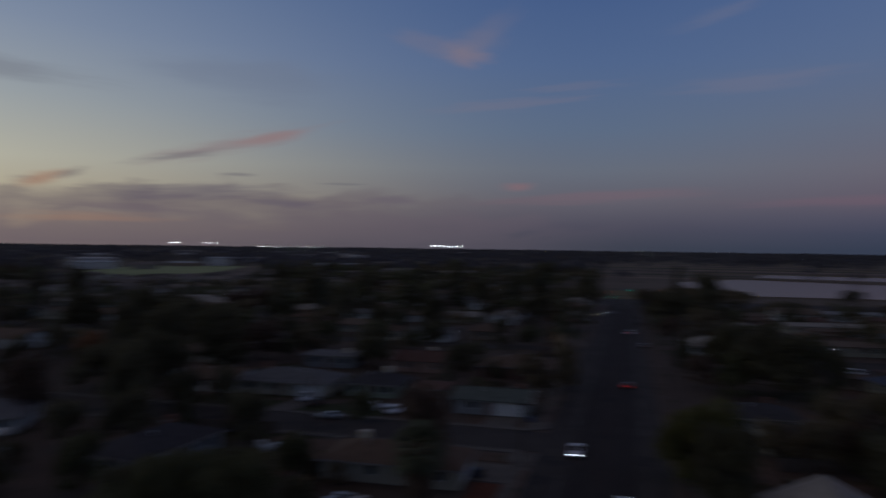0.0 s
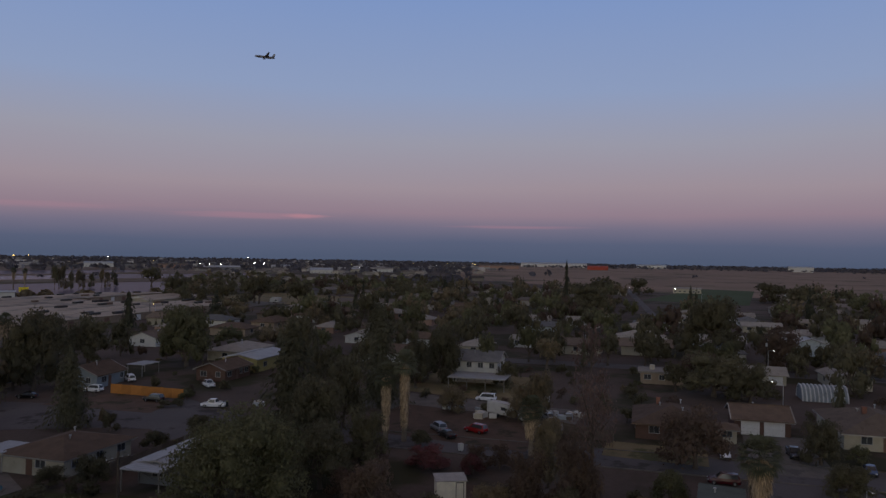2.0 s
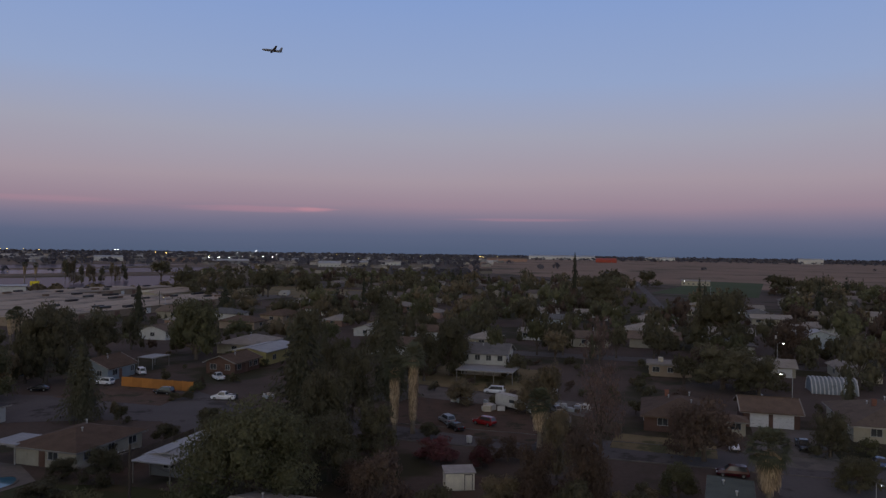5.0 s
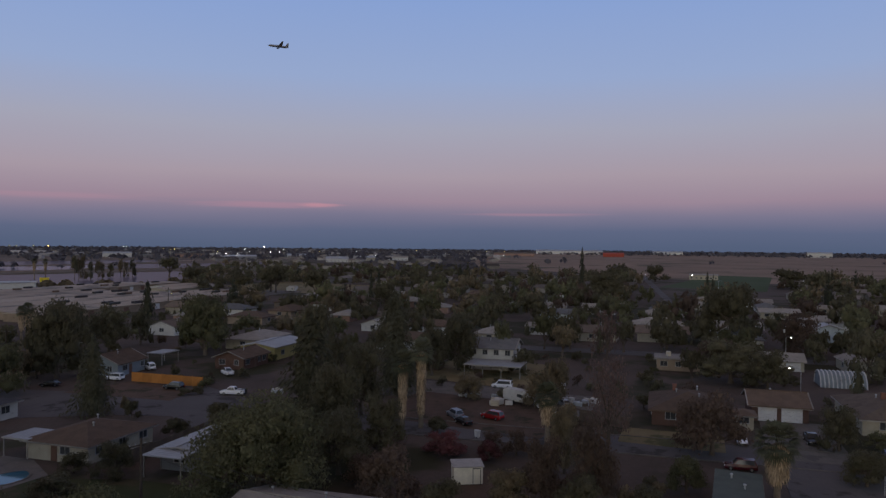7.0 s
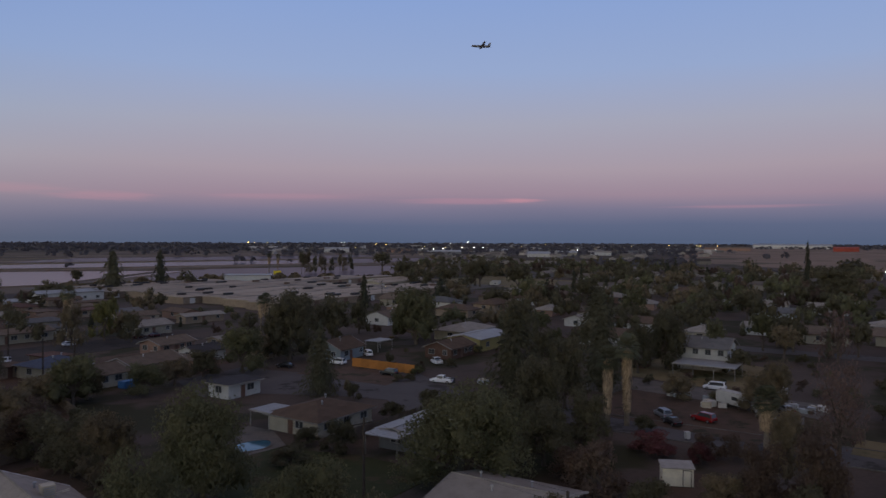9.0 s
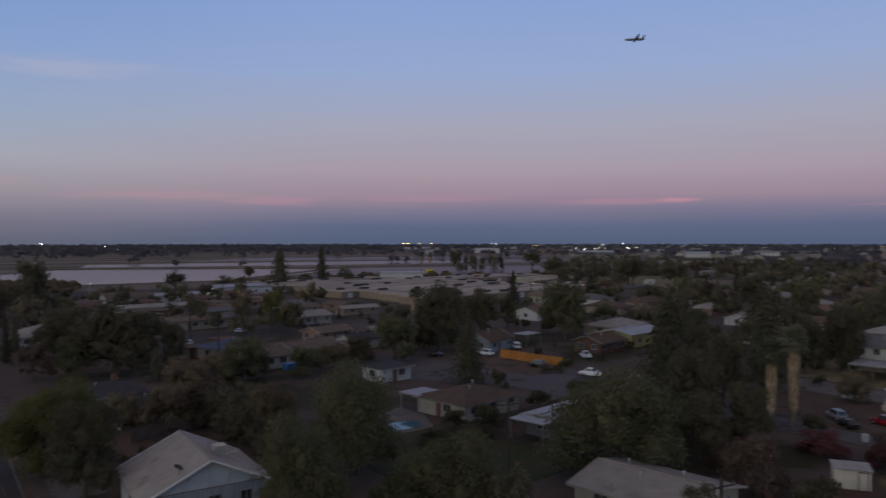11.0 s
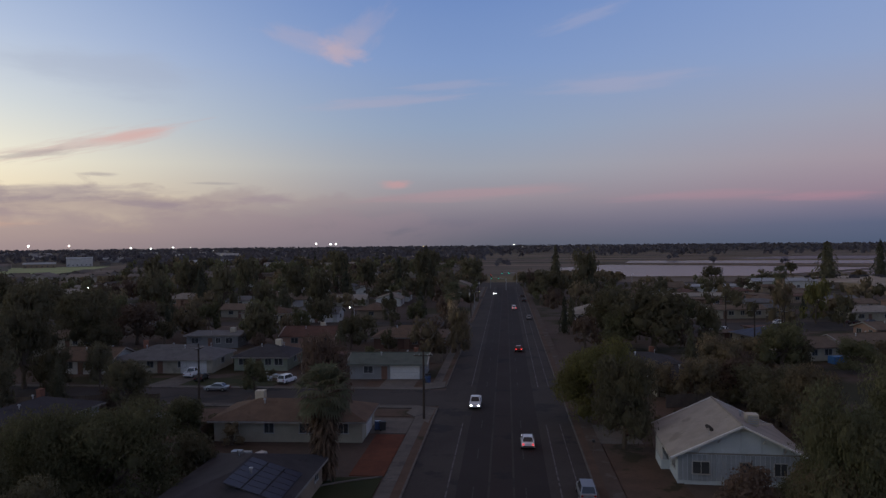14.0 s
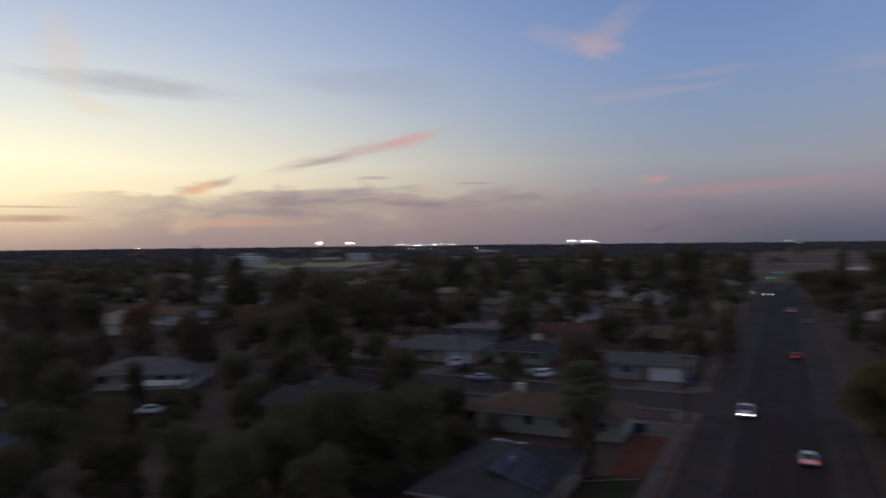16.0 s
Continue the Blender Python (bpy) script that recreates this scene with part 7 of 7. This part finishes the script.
tree("rust", 30.7, 99.7, 6.4, 5.6)
tree("dark", -78.1, 55.9, 8.0, 4.2)
tree("green", -62.7, 41.4, 7.0, 4.6)
tree("dark", -50.1, 39.3, 6.2, 3.9)
tree("green", -42.5, 39.8, 8.0, 3.3)
tree("green", -39.3, 46.0, 7.5, 4.6)
tree("dark", -31.5, 41.4, 7.0, 3.7)
tree("dark", -68.8, 75.5, 6.5, 4.0)
tree("dark", -44.4, 56.0, 6.2, 3.8)
tree("dark", -64.6, 59.4, 5.0, 3.2)
tree("rust", -88.5, 65.5, 9.0, 4.4)
tree("rust", -87.3, 87.5, 10.0, 4.9)
tree("dark", -48.6, 86.0, 7.0, 4.0)
tree("dark", -54.0, 33.4, 6.2, 3.6)
tree("green", -36.3, 51.6, 7.0, 4.4)
tree("dark", -28.5, 60.3, 5.0, 3.0)
tree("dark", -63.1, 79.9, 8.0, 4.6)
tree("dark", -70.6, 89.6, 12.0, 5.0)
tree("dark", -50.6, 142.4, 8.0, 4.6)
tree("dark", 30.9, 84.5, 7.0, 5.5)
tree("rust", 32.9, 100.4, 5.0, 5.0)
tree("olive", 32.4, 110.7, 6.0, 4.1)
tree("olive", 31.6, 77.2, 8.0, 4.6)
tree("dark", 37.6, 42.9, 6.0, 3.6)
tree("green", 30.7, 50.0, 5.0, 3.7)
tree("dark", 76.8, 53.2, 11.0, 5.6)
tree("dark", 70.5, 48.0, 8.0, 5.1)
tree("dark", 77.9, 46.4, 8.0, 4.3)
tree("rust", 71.7, 23.3, 7.0, 3.7)
tree("olive", 83.2, 24.5, 8.0, 2.8)
tree("dark", 71.2, 12.5, 4.0, 3.0)
tree("dark", 63.3, 31.1, 4.0, 3.2)
tree("olive", 69.8, 26.5, 4.0, 3.1)

# low shrubs in the yards of the nearer houses
rs = random.Random(31)
STOOD = [(o.matrix_basis.translation.x, o.matrix_basis.translation.y, 7.5 if o.get("category") in ("house", "shed", "garage") else 3.2) for o in scene.objects if o.parent is None and o.get("category") in ("house", "shed", "garage", "carport", "car", "tree", "shrub", "trailer", "fence", "palm tree")]
for x0, x1, y0, y1, count in ((108, 176, -20, 84, 70), (88, 150, 98, 140, 46), (-78, -13, 105, 136, 34), (12, 34, 76, 128, 22), (60, 84, 8, 34, 16), (-60, -30, 66, 91, 16)):
    for k in range(count):
        x, y = rs.uniform(x0, x1), rs.uniform(y0, y1)
        if any((x - a) ** 2 + (y - b) ** 2 < r * r for a, b, r in STOOD) or 86 < x < 100 and y < 112 or x < 0 and y < 104.5 and y > 91.5:
            continue
        hgt = rs.uniform(0.9, 2.6)
        STOOD.append((x, y, 2.2))
        tree(rs.choice(("dark", "dark", "olive", "rust", "green")), x, y, hgt, hgt * rs.uniform(0.6, 1.0), far=True)

# ---------------------------------------------------------------- the town beyond: streets of houses and trees
TAKEN = [(o.location.x, o.location.y) for o in scene.objects if o.parent is None and o.get("category") in ("house", "shed", "garage", "carport", "storage building", "hall")]
rnd = random.Random(5)


def clear(x, y, r):
    return all((x - a) ** 2 + (y - b) ** 2 > r * r for a, b in TAKEN)


def open_land(x, y):
    """Where neither houses nor garden trees stand."""
    if -14 < x < 11 and y < 400:
        return True
    if y > 396 and x > -22 or 348 < y < 392 and x > -270:
        return True
    if x > 30 and y > 345 and x < 560 and y - 210 > (x - 30) * -0.1 and y > 0.62 * x + 60:
        return True
    if 480 < x < 770 and 10 < y < 95:
        return True
    if x > 600 and y < 420:
        return True
    if -620 < x < -320 and 460 < y < 760:
        return True
    return False


# kept free of scattered trees or houses: places with things of their own
FREE = ((80, 128, -22, 140), (128, 160, 40, 76), (34, 60, 50, 95), (395, 520, 2, 84), (-30, -9, 48, 130), (-66, -30, 104, 118), (40, 100, 128, 200), (140, 400, 215, 420))
FREE_H = FREE + ((14, 176, 195, 345), (128, 205, 10, 84), (150, 175, -20, 10))


def far_road(x, y):
    return 300 < x < 720 and abs(y - (51 + (x - 348) * 0.224)) < 11


FAR_KINDS = (("gable", "roof_pale", "wall_cream"), ("hip", "roof_brown", "wall_tan"), ("gable", "roof_pale", "wall_white"), ("hip", "roof_grey", "wall_white"), ("gable", "roof_tan", "wall_cream"), ("hip", "roof_pale", "wall_rose"), ("gable", "roof_brown", "wall_white"))
FAR_WORDS = {"roof_grey": "grey", "roof_brown": "brown", "roof_pale": "pale", "roof_dark": "dark", "roof_tan": "tan"}


def far_house(k, x, y, rot, s):
    kind, rm, wm = FAR_KINDS[k]
    key = ("far_house", k)
    return place(key, lambda: house(0, 0, 0, 13.0, 8.5, "single-storey house with a %s roof among trees" % FAR_WORDS[rm], kind, 2.7, 19, rm, wm, wins=(2, 1, 1, 0), vents=0, garage=("f", 4.0, 3.4) if k % 2 == 0 else None, group="houses of the town", simple=True), at(x, y, 0, rot, s))


PLACED = []
for side in (-1, 1):
    for i in range(28):
        for j in range(26):
            if side < 0:
                x, y, rot = -20 - 19 * i + rnd.uniform(-3, 3), 30 + 30 * j + (8 if j % 2 else 0) + rnd.uniform(-3, 3), rnd.choice((0, 180, 90)) + rnd.uniform(-3, 3)
            else:
                x, y = eg(120 + 30 * i + (6 if i % 2 else 0) + rnd.uniform(-3, 3), -310 + 22 * j + rnd.uniform(-3, 3))
                rot = TILT + rnd.choice((0, 90, 270)) + rnd.uniform(-3, 3)
            d = math.hypot(x, y)
            if d < 150 or d > 640 or far_road(x, y) or any(a < x < b and c < y < e for a, b, c, e in FREE_H) or open_land(x, y) or not clear(x, y, 17) or y < -0.45 * abs(x) - 20:
                continue
            if side < 0 and (abs(y - 98) < 11 or abs(y - 190) < 10 or abs(y - 280) < 10 or abs(x + 135) < 10):
                continue
            if rnd.random() < 0.18:
                continue
            PLACED.append((x, y, rot, rnd.uniform(0.85, 1.15), rnd.randrange(7)))

# the nearer ones one by one, the rest joined: walls in one mesh, roofs in another
PLACED.sort(key=lambda p: p[0] ** 2 + p[1] ** 2)
for x, y, rot, sc, k in PLACED[:150]:
    far_house(k, x, y, rot, sc)
REST = [(x, y, rot, sc * 6.5, sc * 4.2, 3.0) for x, y, rot, sc, k in PLACED[150:]]
for k in range(330):
    a = radians(rnd.uniform(35, 68)) if k % 3 else radians(rnd.uniform(-60, -8))
    d = rnd.uniform(680, 2400)
    x, y = d * math.sin(a), d * math.cos(a)
    if a > 0 and x > 600 and y < 0.5 * x and rnd.random() < 0.7:
        continue
    if 0 < a < radians(46) and d < 1500:
        continue
    REST.append((x, y, rnd.uniform(0, 180), rnd.uniform(5, 11), rnd.uniform(4, 6), rnd.uniform(3, 4.5)))
wv, wf, rv, rf = [], [], [], []
for x, y, rot, a, b, hh in REST:
    m = at(x, y, 0, rot)
    i = len(wv)
    wv += [m @ Vector(p) for p in ((-a, -b, 0), (a, -b, 0), (a, b, 0), (-a, b, 0), (-a, -b, hh), (a, -b, hh), (a, b, hh), (-a, b, hh), (-a, 0, hh + b * 0.32), (a, 0, hh + b * 0.32))]
    wf += [tuple(i + q for q in f) for f in ((0, 1, 5, 4), (2, 3, 7, 6), (1, 2, 6, 9, 5), (3, 0, 4, 8, 7))]
    i = len(rv)
    a, b = a + 0.4, b + 0.5
    rv += [m @ Vector(p) for p in ((-a, -b, hh - 0.1), (a, -b, hh - 0.1), (a, 0, hh + b * 0.36), (a, b, hh - 0.1), (-a, b, hh - 0.1), (-a, 0, hh + b * 0.36))]
    rf += [tuple(i + q for q in f) for f in ((0, 1, 2, 5), (5, 2, 3, 4))]
tagged(part("far_houses", mesh("far_houses", wv, wf), "wall_far"), "pale houses of the distant town between trees", "far town", kind="stuff")
tagged(part("far_roofs", mesh("far_roofs", rv, rf), "roof_far"), "grey and brown roofs of the distant town", "far town", kind="stuff")

wv, wf = [], []
for k in range(150):
    a = radians(rnd.uniform(33, 69) if k % 4 else rnd.uniform(-50, -12))
    d = rnd.uniform(1300, 3400) if a > 0 else rnd.uniform(900, 2600)
    lw, dw, hh = rnd.uniform(4, 14) * (1 if k % 6 else 2), rnd.uniform(4, 8), rnd.uniform(3.5, 6.0)
    m = at(d * math.sin(a), d * math.cos(a), 0, -math.degrees(a) + rnd.uniform(-25, 25))
    i = len(wv)
    wv += [m @ Vector(p) for p in ((-lw, -dw, 0), (lw, -dw, 0), (lw, dw, 0), (-lw, dw, 0), (-lw, -dw, hh), (lw, -dw, hh), (lw, dw, hh), (-lw, dw, hh), (-lw, 0, hh + dw * 0.2), (lw, 0, hh + dw * 0.2))]
    wf += [tuple(i + q for q in f) for f in ((0, 1, 5, 4), (2, 3, 7, 6), (1, 2, 6, 9, 5), (3, 0, 4, 8, 7), (4, 5, 9, 8), (8, 9, 6, 7))]
tagged(part("far_sheds", mesh("far_sheds", wv, wf), "shed_far"), "pale sheds and warehouses of the distant town", "far town", kind="stuff")

ALL = [p[:2] for p in TAKEN + PLACED]
KINDS = ["dark"] * 9 + ["green"] * 5 + ["olive"] * 3 + ["rust"] * 2 + ["cedar"] * 2 + ["conifer"]
TREES = [(o.location.x, o.location.y) for o in scene.objects if o.parent is None and o.get("category") in ("tree", "shrub")]
SPOTS = []
for k in range(16000):
    a = radians(rnd.uniform(-70, 112))
    d = 40 + 660 * math.sqrt(rnd.random())
    x, y = d * math.sin(a), d * math.cos(a)
    if open_land(x, y) or far_road(x, y) or len(SPOTS) > 2300 or any(a < x < b and c < y < e for a, b, c, e in FREE):
        continue
    near = d < 130
    keep = 8.0 if near else 8.3
    if any((x - p) ** 2 + (y - q) ** 2 < keep ** 2 for p, q in ALL) or any((x - p) ** 2 + (y - q) ** 2 < (4.5 if near else 5.2) ** 2 for p, q in TREES):
        continue
    if x < 0 and (abs(y - 98) < 7 or abs(y - 190) < 6 or abs(y - 280) < 6) or x < 0 and near and (x > -28 or 84 < y < 112):
        continue
    if x > 0 and near and (x < 34 or 80 < x < 128 or 40 < x < 60 and 50 < y < 95 or rnd.random() < 0.4):
        continue
    hgt = (rnd.uniform(2.2, 4.6) if x > 0 else rnd.uniform(2.5, 7)) if near else rnd.uniform(4.0, 9.5) if d < 230 else 4.2 + 9.5 * rnd.random() ** 1.8
    kind = rnd.choice(KINDS)
    if kind in ("conifer", "cedar", "orange") and near:
        kind = "dark"
    if kind == "conifer":
        hgt *= 1.4
    # towards the basins only low trees
    if x > 16 and y > 0.95 * x and y > 150:
        hgt = min(hgt, max(2.6, 1.5 + 21.0 * (1 - y / 440)))
    if 90 < x < 205 and 138 < y < 245:
        hgt = min(hgt, rnd.uniform(2.6, 4.2))
    # and in front of the sports field
    if d > 250 and radians(-43) < a < radians(-29):
        hgt = min(hgt, max(2.8, 22 * (1 - d / 600)))
    r = hgt * (rnd.uniform(0.42, 0.68) if kind not in ("cedar", "conifer") else rnd.uniform(0.16, 0.28))
    SPOTS.append((d, kind, x, y, hgt, r))
    TREES.append((x, y))
# thicker belts past the storage rows
for k in range(190):
    a, d = radians(rnd.uniform(45, 62)), rnd.uniform(390, 900)
    x, y = d * math.sin(a), d * math.cos(a)
    if not (300 < x < 430 and 150 < y < 330):
        hgt = rnd.uniform(6, 11)
        SPOTS.append((d, rnd.choice(("dark", "dark", "green", "olive")), x, y, hgt, hgt * rnd.uniform(0.45, 0.8)))
SPOTS.sort()
for d, kind, x, y, hgt, r in SPOTS[:130]:
    tree(kind, x, y, hgt, r, far=d > 130)
# the farther trees of each kind joined into one mesh of crowns
for kind in sorted(set(KINDS)):
    vs, cs, fs, base = [], [], [], 0
    for k, (d, kd, x, y, hgt, r) in enumerate(SPOTS[130:]):
        if kd != kind:
            continue
        g2 = np.random.default_rng(900 + k % 9)
        lob = g2.uniform((-0.55, -0.55, 0.2), (0.55, 0.55, 0.72), (7, 3))
        rad = g2.uniform(0.26, 0.46, 7)
        if kind in ("cedar", "conifer"):
            t = np.linspace(0, 1, 7)
            lob, rad = np.stack([0 * t, 0 * t, 0.1 + 0.8 * t], 1), 0.95 - 0.85 * t
            v, f = leaf_cloud(g2, lob, rad, 150, 0.2, 0.2, 0.6)
            cv, cf = core_cloud(g2, lob, rad, 0.2, 0.8, 1)
        else:
            v, f = leaf_cloud(g2, lob, rad, *((130, 0.18) if d < 330 else (56, 0.27)), 0.62, 0.6)
            cv, cf = core_cloud(g2, lob, rad, 0.62, 0.74, 1)
        an = (x * 37 + y * 61) % 6.28
        c, q = math.cos(an), math.sin(an)
        for src, dst in ((v, vs), (cv, cs)):
            dst.append(np.stack([x + r * (c * src[:, 0] - q * src[:, 1]), y + r * (q * src[:, 0] + c * src[:, 1]), np.maximum(hgt * src[:, 2], 0.01)], 1))
        fs.append(cf + base)
        base += len(cv)
    if vs:
        v = np.concatenate(vs)
        tagged(part("garden_trees", crown_mesh("garden_trees", v, np.arange(len(v)).reshape(-1, 4), np.concatenate(cs), np.concatenate(fs)), "leaf_" + kind), "mass of %s crowns over the town" % TREE_WORDS[kind].replace(" in a garden", ""), "trees", kind="stuff")

# rows of tall trees at the basins
for x, y, hh, r, kk in ((154.6, 361.9, 21.6, 8.0, "cedar"), (189.1, 381.7, 22.0, 5.5, "conifer"), (22.5, 335.0, 20.4, 4.7, "cedar"), (-33.7, 298.0, 20.5, 5.5, "cedar"), (-75.5, 321.0, 18.0, 6.0, "dark"), (-97.6, 262.0, 17.0, 6.0, "dark"), (-118.0, 231.0, 15.5, 6.5, "dark"), (-105.0, 237.0, 15.0, 4.0, "conifer"), (-52.0, 262.0, 16.0, 5.5, "dark"), (-46.0, 300.0, 17.0, 4.0, "conifer"), (184.0, 207.5, 13.8, 3.6, "conifer"), (30.5, 268.0, 17.5, 2.4, "conifer"), (398, 108, 27.0, 2.8, "conifer"), (300, 186, 14, 2.0, "conifer"), (330, 200, 14, 2.0, "conifer"), (500, 52, 12, 2, "conifer"), (-118, 262, 16, 7, "dark"), (-30.4, 262.0, 20.0, 6.0, "dark")):
    tree(kk, x, y, hh, r, far=True)
for k, (x, y, hh) in enumerate(((342, 458, 18), (346, 459, 16), (351, 461, 18), (361, 466, 13), (369, 468, 14), (374, 470, 12), (385, 474, 11.5), (395, 475, 14.7), (401, 476, 13), (408, 477, 15.8))):
    tree("olive" if k % 3 else "dark", x, y, hh, 3.2, far=True, full=True)
palm(336, 493, 14.5, 0.4)
palm(341, 488, 14.0, 0.4)

# far woods, orchards and hedges out to the horizon: one mesh of many small clumps
rng = np.random.default_rng(77)


def clumps(n, place_fn, size_lo, size_hi, per=9):
    vs = []
    for k in range(n):
        x, y, hh = place_fn()
        w = hh * rng.uniform(0.45, 0.9)
        d = rng.normal(size=(per, 3))
        d /= np.linalg.norm(d, axis=1)[:, None]
        d[:, 2] = abs(d[:, 2])
        c = np.array((x, y, hh * 0.35)) + d * np.array((w, w, hh * 0.6))
        nr = d + rng.normal(size=(per, 3)) * 0.5
        a = np.cross(nr, rng.normal(size=(per, 3)))
        a /= np.linalg.norm(a, axis=1)[:, None]
        b = np.cross(nr / np.linalg.norm(nr, axis=1)[:, None], a)
        s = hh * rng.uniform(size_lo, size_hi, per)[:, None]
        q = np.stack([c - a * s, c - b * s * 0.7, c + a * s, c + b * s * 0.7], 1)
        q[:, :, 2] = np.maximum(q[:, :, 2], 0.02)
        vs.append(q.reshape(-1, 3))
    v = np.concatenate(vs)
    return crown_mesh("far_woods", v, np.arange(len(v)).reshape(-1, 4))


def far_spot():
    while True:
        a = radians(rng.uniform(-75, 125))
        d = 640 + 4100 * rng.uniform() ** 1.1
        x, y = d * math.sin(a), d * math.cos(a)
        if d < 1150 and (-30 < x and y > 352 and x < 1000) and rng.uniform() < 0.96:
            continue
        if d < 1700 and -40 < x < 1100 and y > 500 and rng.uniform() < 0.4:
            continue
        if d < 2300 and x > 560 and y < 0.42 * x and rng.uniform() < 0.985:
            continue
        if x < 0 and d < 1000 and radians(-43) < a < radians(-29):
            continue
        if rng.uniform() < 0.5 and noise.noise(Vector((x / 300, y / 300, 0))) < -0.05:
            continue
        return x, y, rng.uniform(4, 9.5)


# their foliage is painted greyer than nearer crowns to imitate haze
tagged(part("far_woods", clumps(11000, far_spot, 0.35, 0.6), "leaf_haze_grey"), "dark belts of distant trees across the plain", "woods", kind="stuff")


def hedge_spot():
    k = rng.integers(0, 8)
    t = rng.uniform()
    a, b = (((150, 412), (240, 400)), ((20, 425), (60, 432)), ((-12, 400), (-260, 400)), ((240, 400), (430, 330)), ((560, 110), (600, 420)), ((12, 395), (45, 418)), ((14, 396), (60, 402)), ((-14, 397), (-40, 470)))[k]
    return a[0] + (b[0] - a[0]) * t + rng.normal() * 4, a[1] + (b[1] - a[1]) * t + rng.normal() * 4, rng.uniform(2, 5)


tagged(part("hedge", clumps(260, hedge_spot, 0.3, 0.5, 26), "leaf_olive"), "scrubby trees and hedges round the basins", "hedge", kind="stuff")

# far halls and hangars
for az, d, w, dp, hh, wm, rm, lab in ((31.9, 890, 26, 16, 11, "wall_white", "sheet", "large pale school building"), (34.4, 860, 30, 20, 5, "wall_tan", "sheet", "tan hall far beyond the trees"), (40.5, 780, 40, 20, 8, "wall_white", "sheet", "pale hall far beyond the trees"),
                                  (-73.8, 2700, 240, 60, 14, "trim", "sheet", "huge white hangar far over the airfield"), (-77.2, 2050, 56, 40, 11, "plastic_red", "plastic_red", "orange-red hall far over the airfield"), (-81.2, 2900, 110, 50, 12, "trim", "sheet", "white hangar far over the airfield"), (-91.5, 2500, 70, 40, 18, "wall_white", "sheet", "white domed hangar far off"),
                                  (-69.5, 2000, 110, 40, 9, "wall_rose", "roof_tan", "tan airfield hall far away"), (-83.8, 655, 23, 12, 5, "wall_cream", "roof_pale", "pale single-storey school block"), (-91.7, 600, 26, 12, 5, "wall_white", "roof_pale", "pale block beside trees"), (-94.5, 560, 36, 12, 5, "wall_white", "roof_pale", "long pale single-storey block"),
                                  (-52.5, 1500, 45, 30, 7, "wall_white", "sheet", "white warehouse far across the town"), (-55.5, 1150, 35, 40, 7, "wall_white", "sheet", "white warehouse far across the town"), (-57.8, 1250, 30, 30, 7, "wall_cream", "sheet", "pale warehouse far across the town"), (-60.2, 1300, 40, 30, 7, "wall_white", "roof_pale", "pale warehouse far across the town"), (-63, 1350, 30, 30, 7, "wall_grey", "roof_grey", "grey warehouse far across the town"), (-48, 1300, 60, 30, 7, "wall_grey", "sheet", "grey warehouse far across the town"),
                                  (-44.5, 1500, 55, 30, 7, "wall_rose", "roof_tan", "long low warehouse far away"), (-39.5, 1500, 50, 30, 10, "wall_white", "sheet", "white tank house far away"), (23.0, 760, 50, 20, 7, "wall_white", "sheet", "pale hall among trees"), (17.8, 620, 44, 18, 7, "wall_white", "roof_pale", "long pale hall among trees"), (13.2, 560, 30, 18, 8, "wall_cream", "roof_pale", "pale gabled hall among trees")):
    house(-d * math.sin(radians(az)), d * math.cos(radians(az)), az, w, dp, lab, "gable", hh * 0.8, 9, rm, wm, over=0.3, wins=(6, 0, 0, 0), door="", vents=0, name="hall", category="hall")


def build_flood(glow, size):
    ob = empty("flood_light", Matrix(), "distant lit lamp on a tall pole", "lamp", "lights of the far town")
    part("pole", tube(bmesh.new(), ((0, 0, 0), (0, 0, 1.0)), (0.012, 0.008), 6), "metal", ob)
    part("lamp_bank", boxes((0, 0, 0.97, 1.0 * size, 0.2 * size, 0.55 * size)), glow, ob, "glowing bank of lamps")
    return ob


def far_light(az, el, d, glow, size):
    """A lamp that stands d metres off in that direction and shines at that elevation."""
    z = 24.0 + d * math.tan(radians(el))
    hgt = max(4.0, z)
    x, y = -d * math.sin(radians(az)), d * math.cos(radians(az))
    return place(("flood", glow, size), lambda: build_flood(glow, size), at(x, y, 0, az, hgt))


for az, el in ((35.0, 0.0), (32.5, 0.0), (15.0, 0.0), (13.9, -0.05), (13.5, -0.05)):
    far_light(az, el, 2600, "flood", 0.2)
for az, el in ((28.5, -0.2), (27.1, -0.25), (25.6, -0.2), (24.4, -0.2), (27.7, -0.45), (26.4, -0.45), (26.0, -0.45)):
    far_light(az, el, 2000, "flood", 0.13)
for az, el in ((22.7, -0.5), (36.8, -0.7), (17.0, -1.0), (16.5, -1.1), (13.0, -0.1), (-0.6, -0.2), (-6.8, -0.2), (-39.9, -0.2), (-40.1, -0.2), (-49.9, -0.15), (48.0, -0.2), (51.0, -0.3), (45.5, -0.2)):
    far_light(az, el, 1700 if el < -0.3 else 2600, "lamp", 0.11)
for az, el in ((-46.4, -0.6), (-47.1, -0.6), (-47.9, -0.6), (-50.4, -0.5), (-51.1, -0.5), (-53.2, -0.8), (-58.5, -0.7), (-80.9, -2.0), (-79.6, -2.0), (-83.0, -1.9), (-86.0, -0.9)):
    far_light(az, el, 1300 if el > -1 else 640, "lamp", 0.11)
for az in (-32.8, -33.2, -34.2, -35.1):
    far_light(az, -0.18, 2500, "amber", 0.12)
for k in range(64):
    far_light(rnd.uniform(-70, -38) if k % 3 else rnd.uniform(-20, 50), rnd.uniform(-0.75, -0.25), rnd.uniform(1500, 2300), rnd.choice(("lamp", "lamp", "amber")), 0.065)
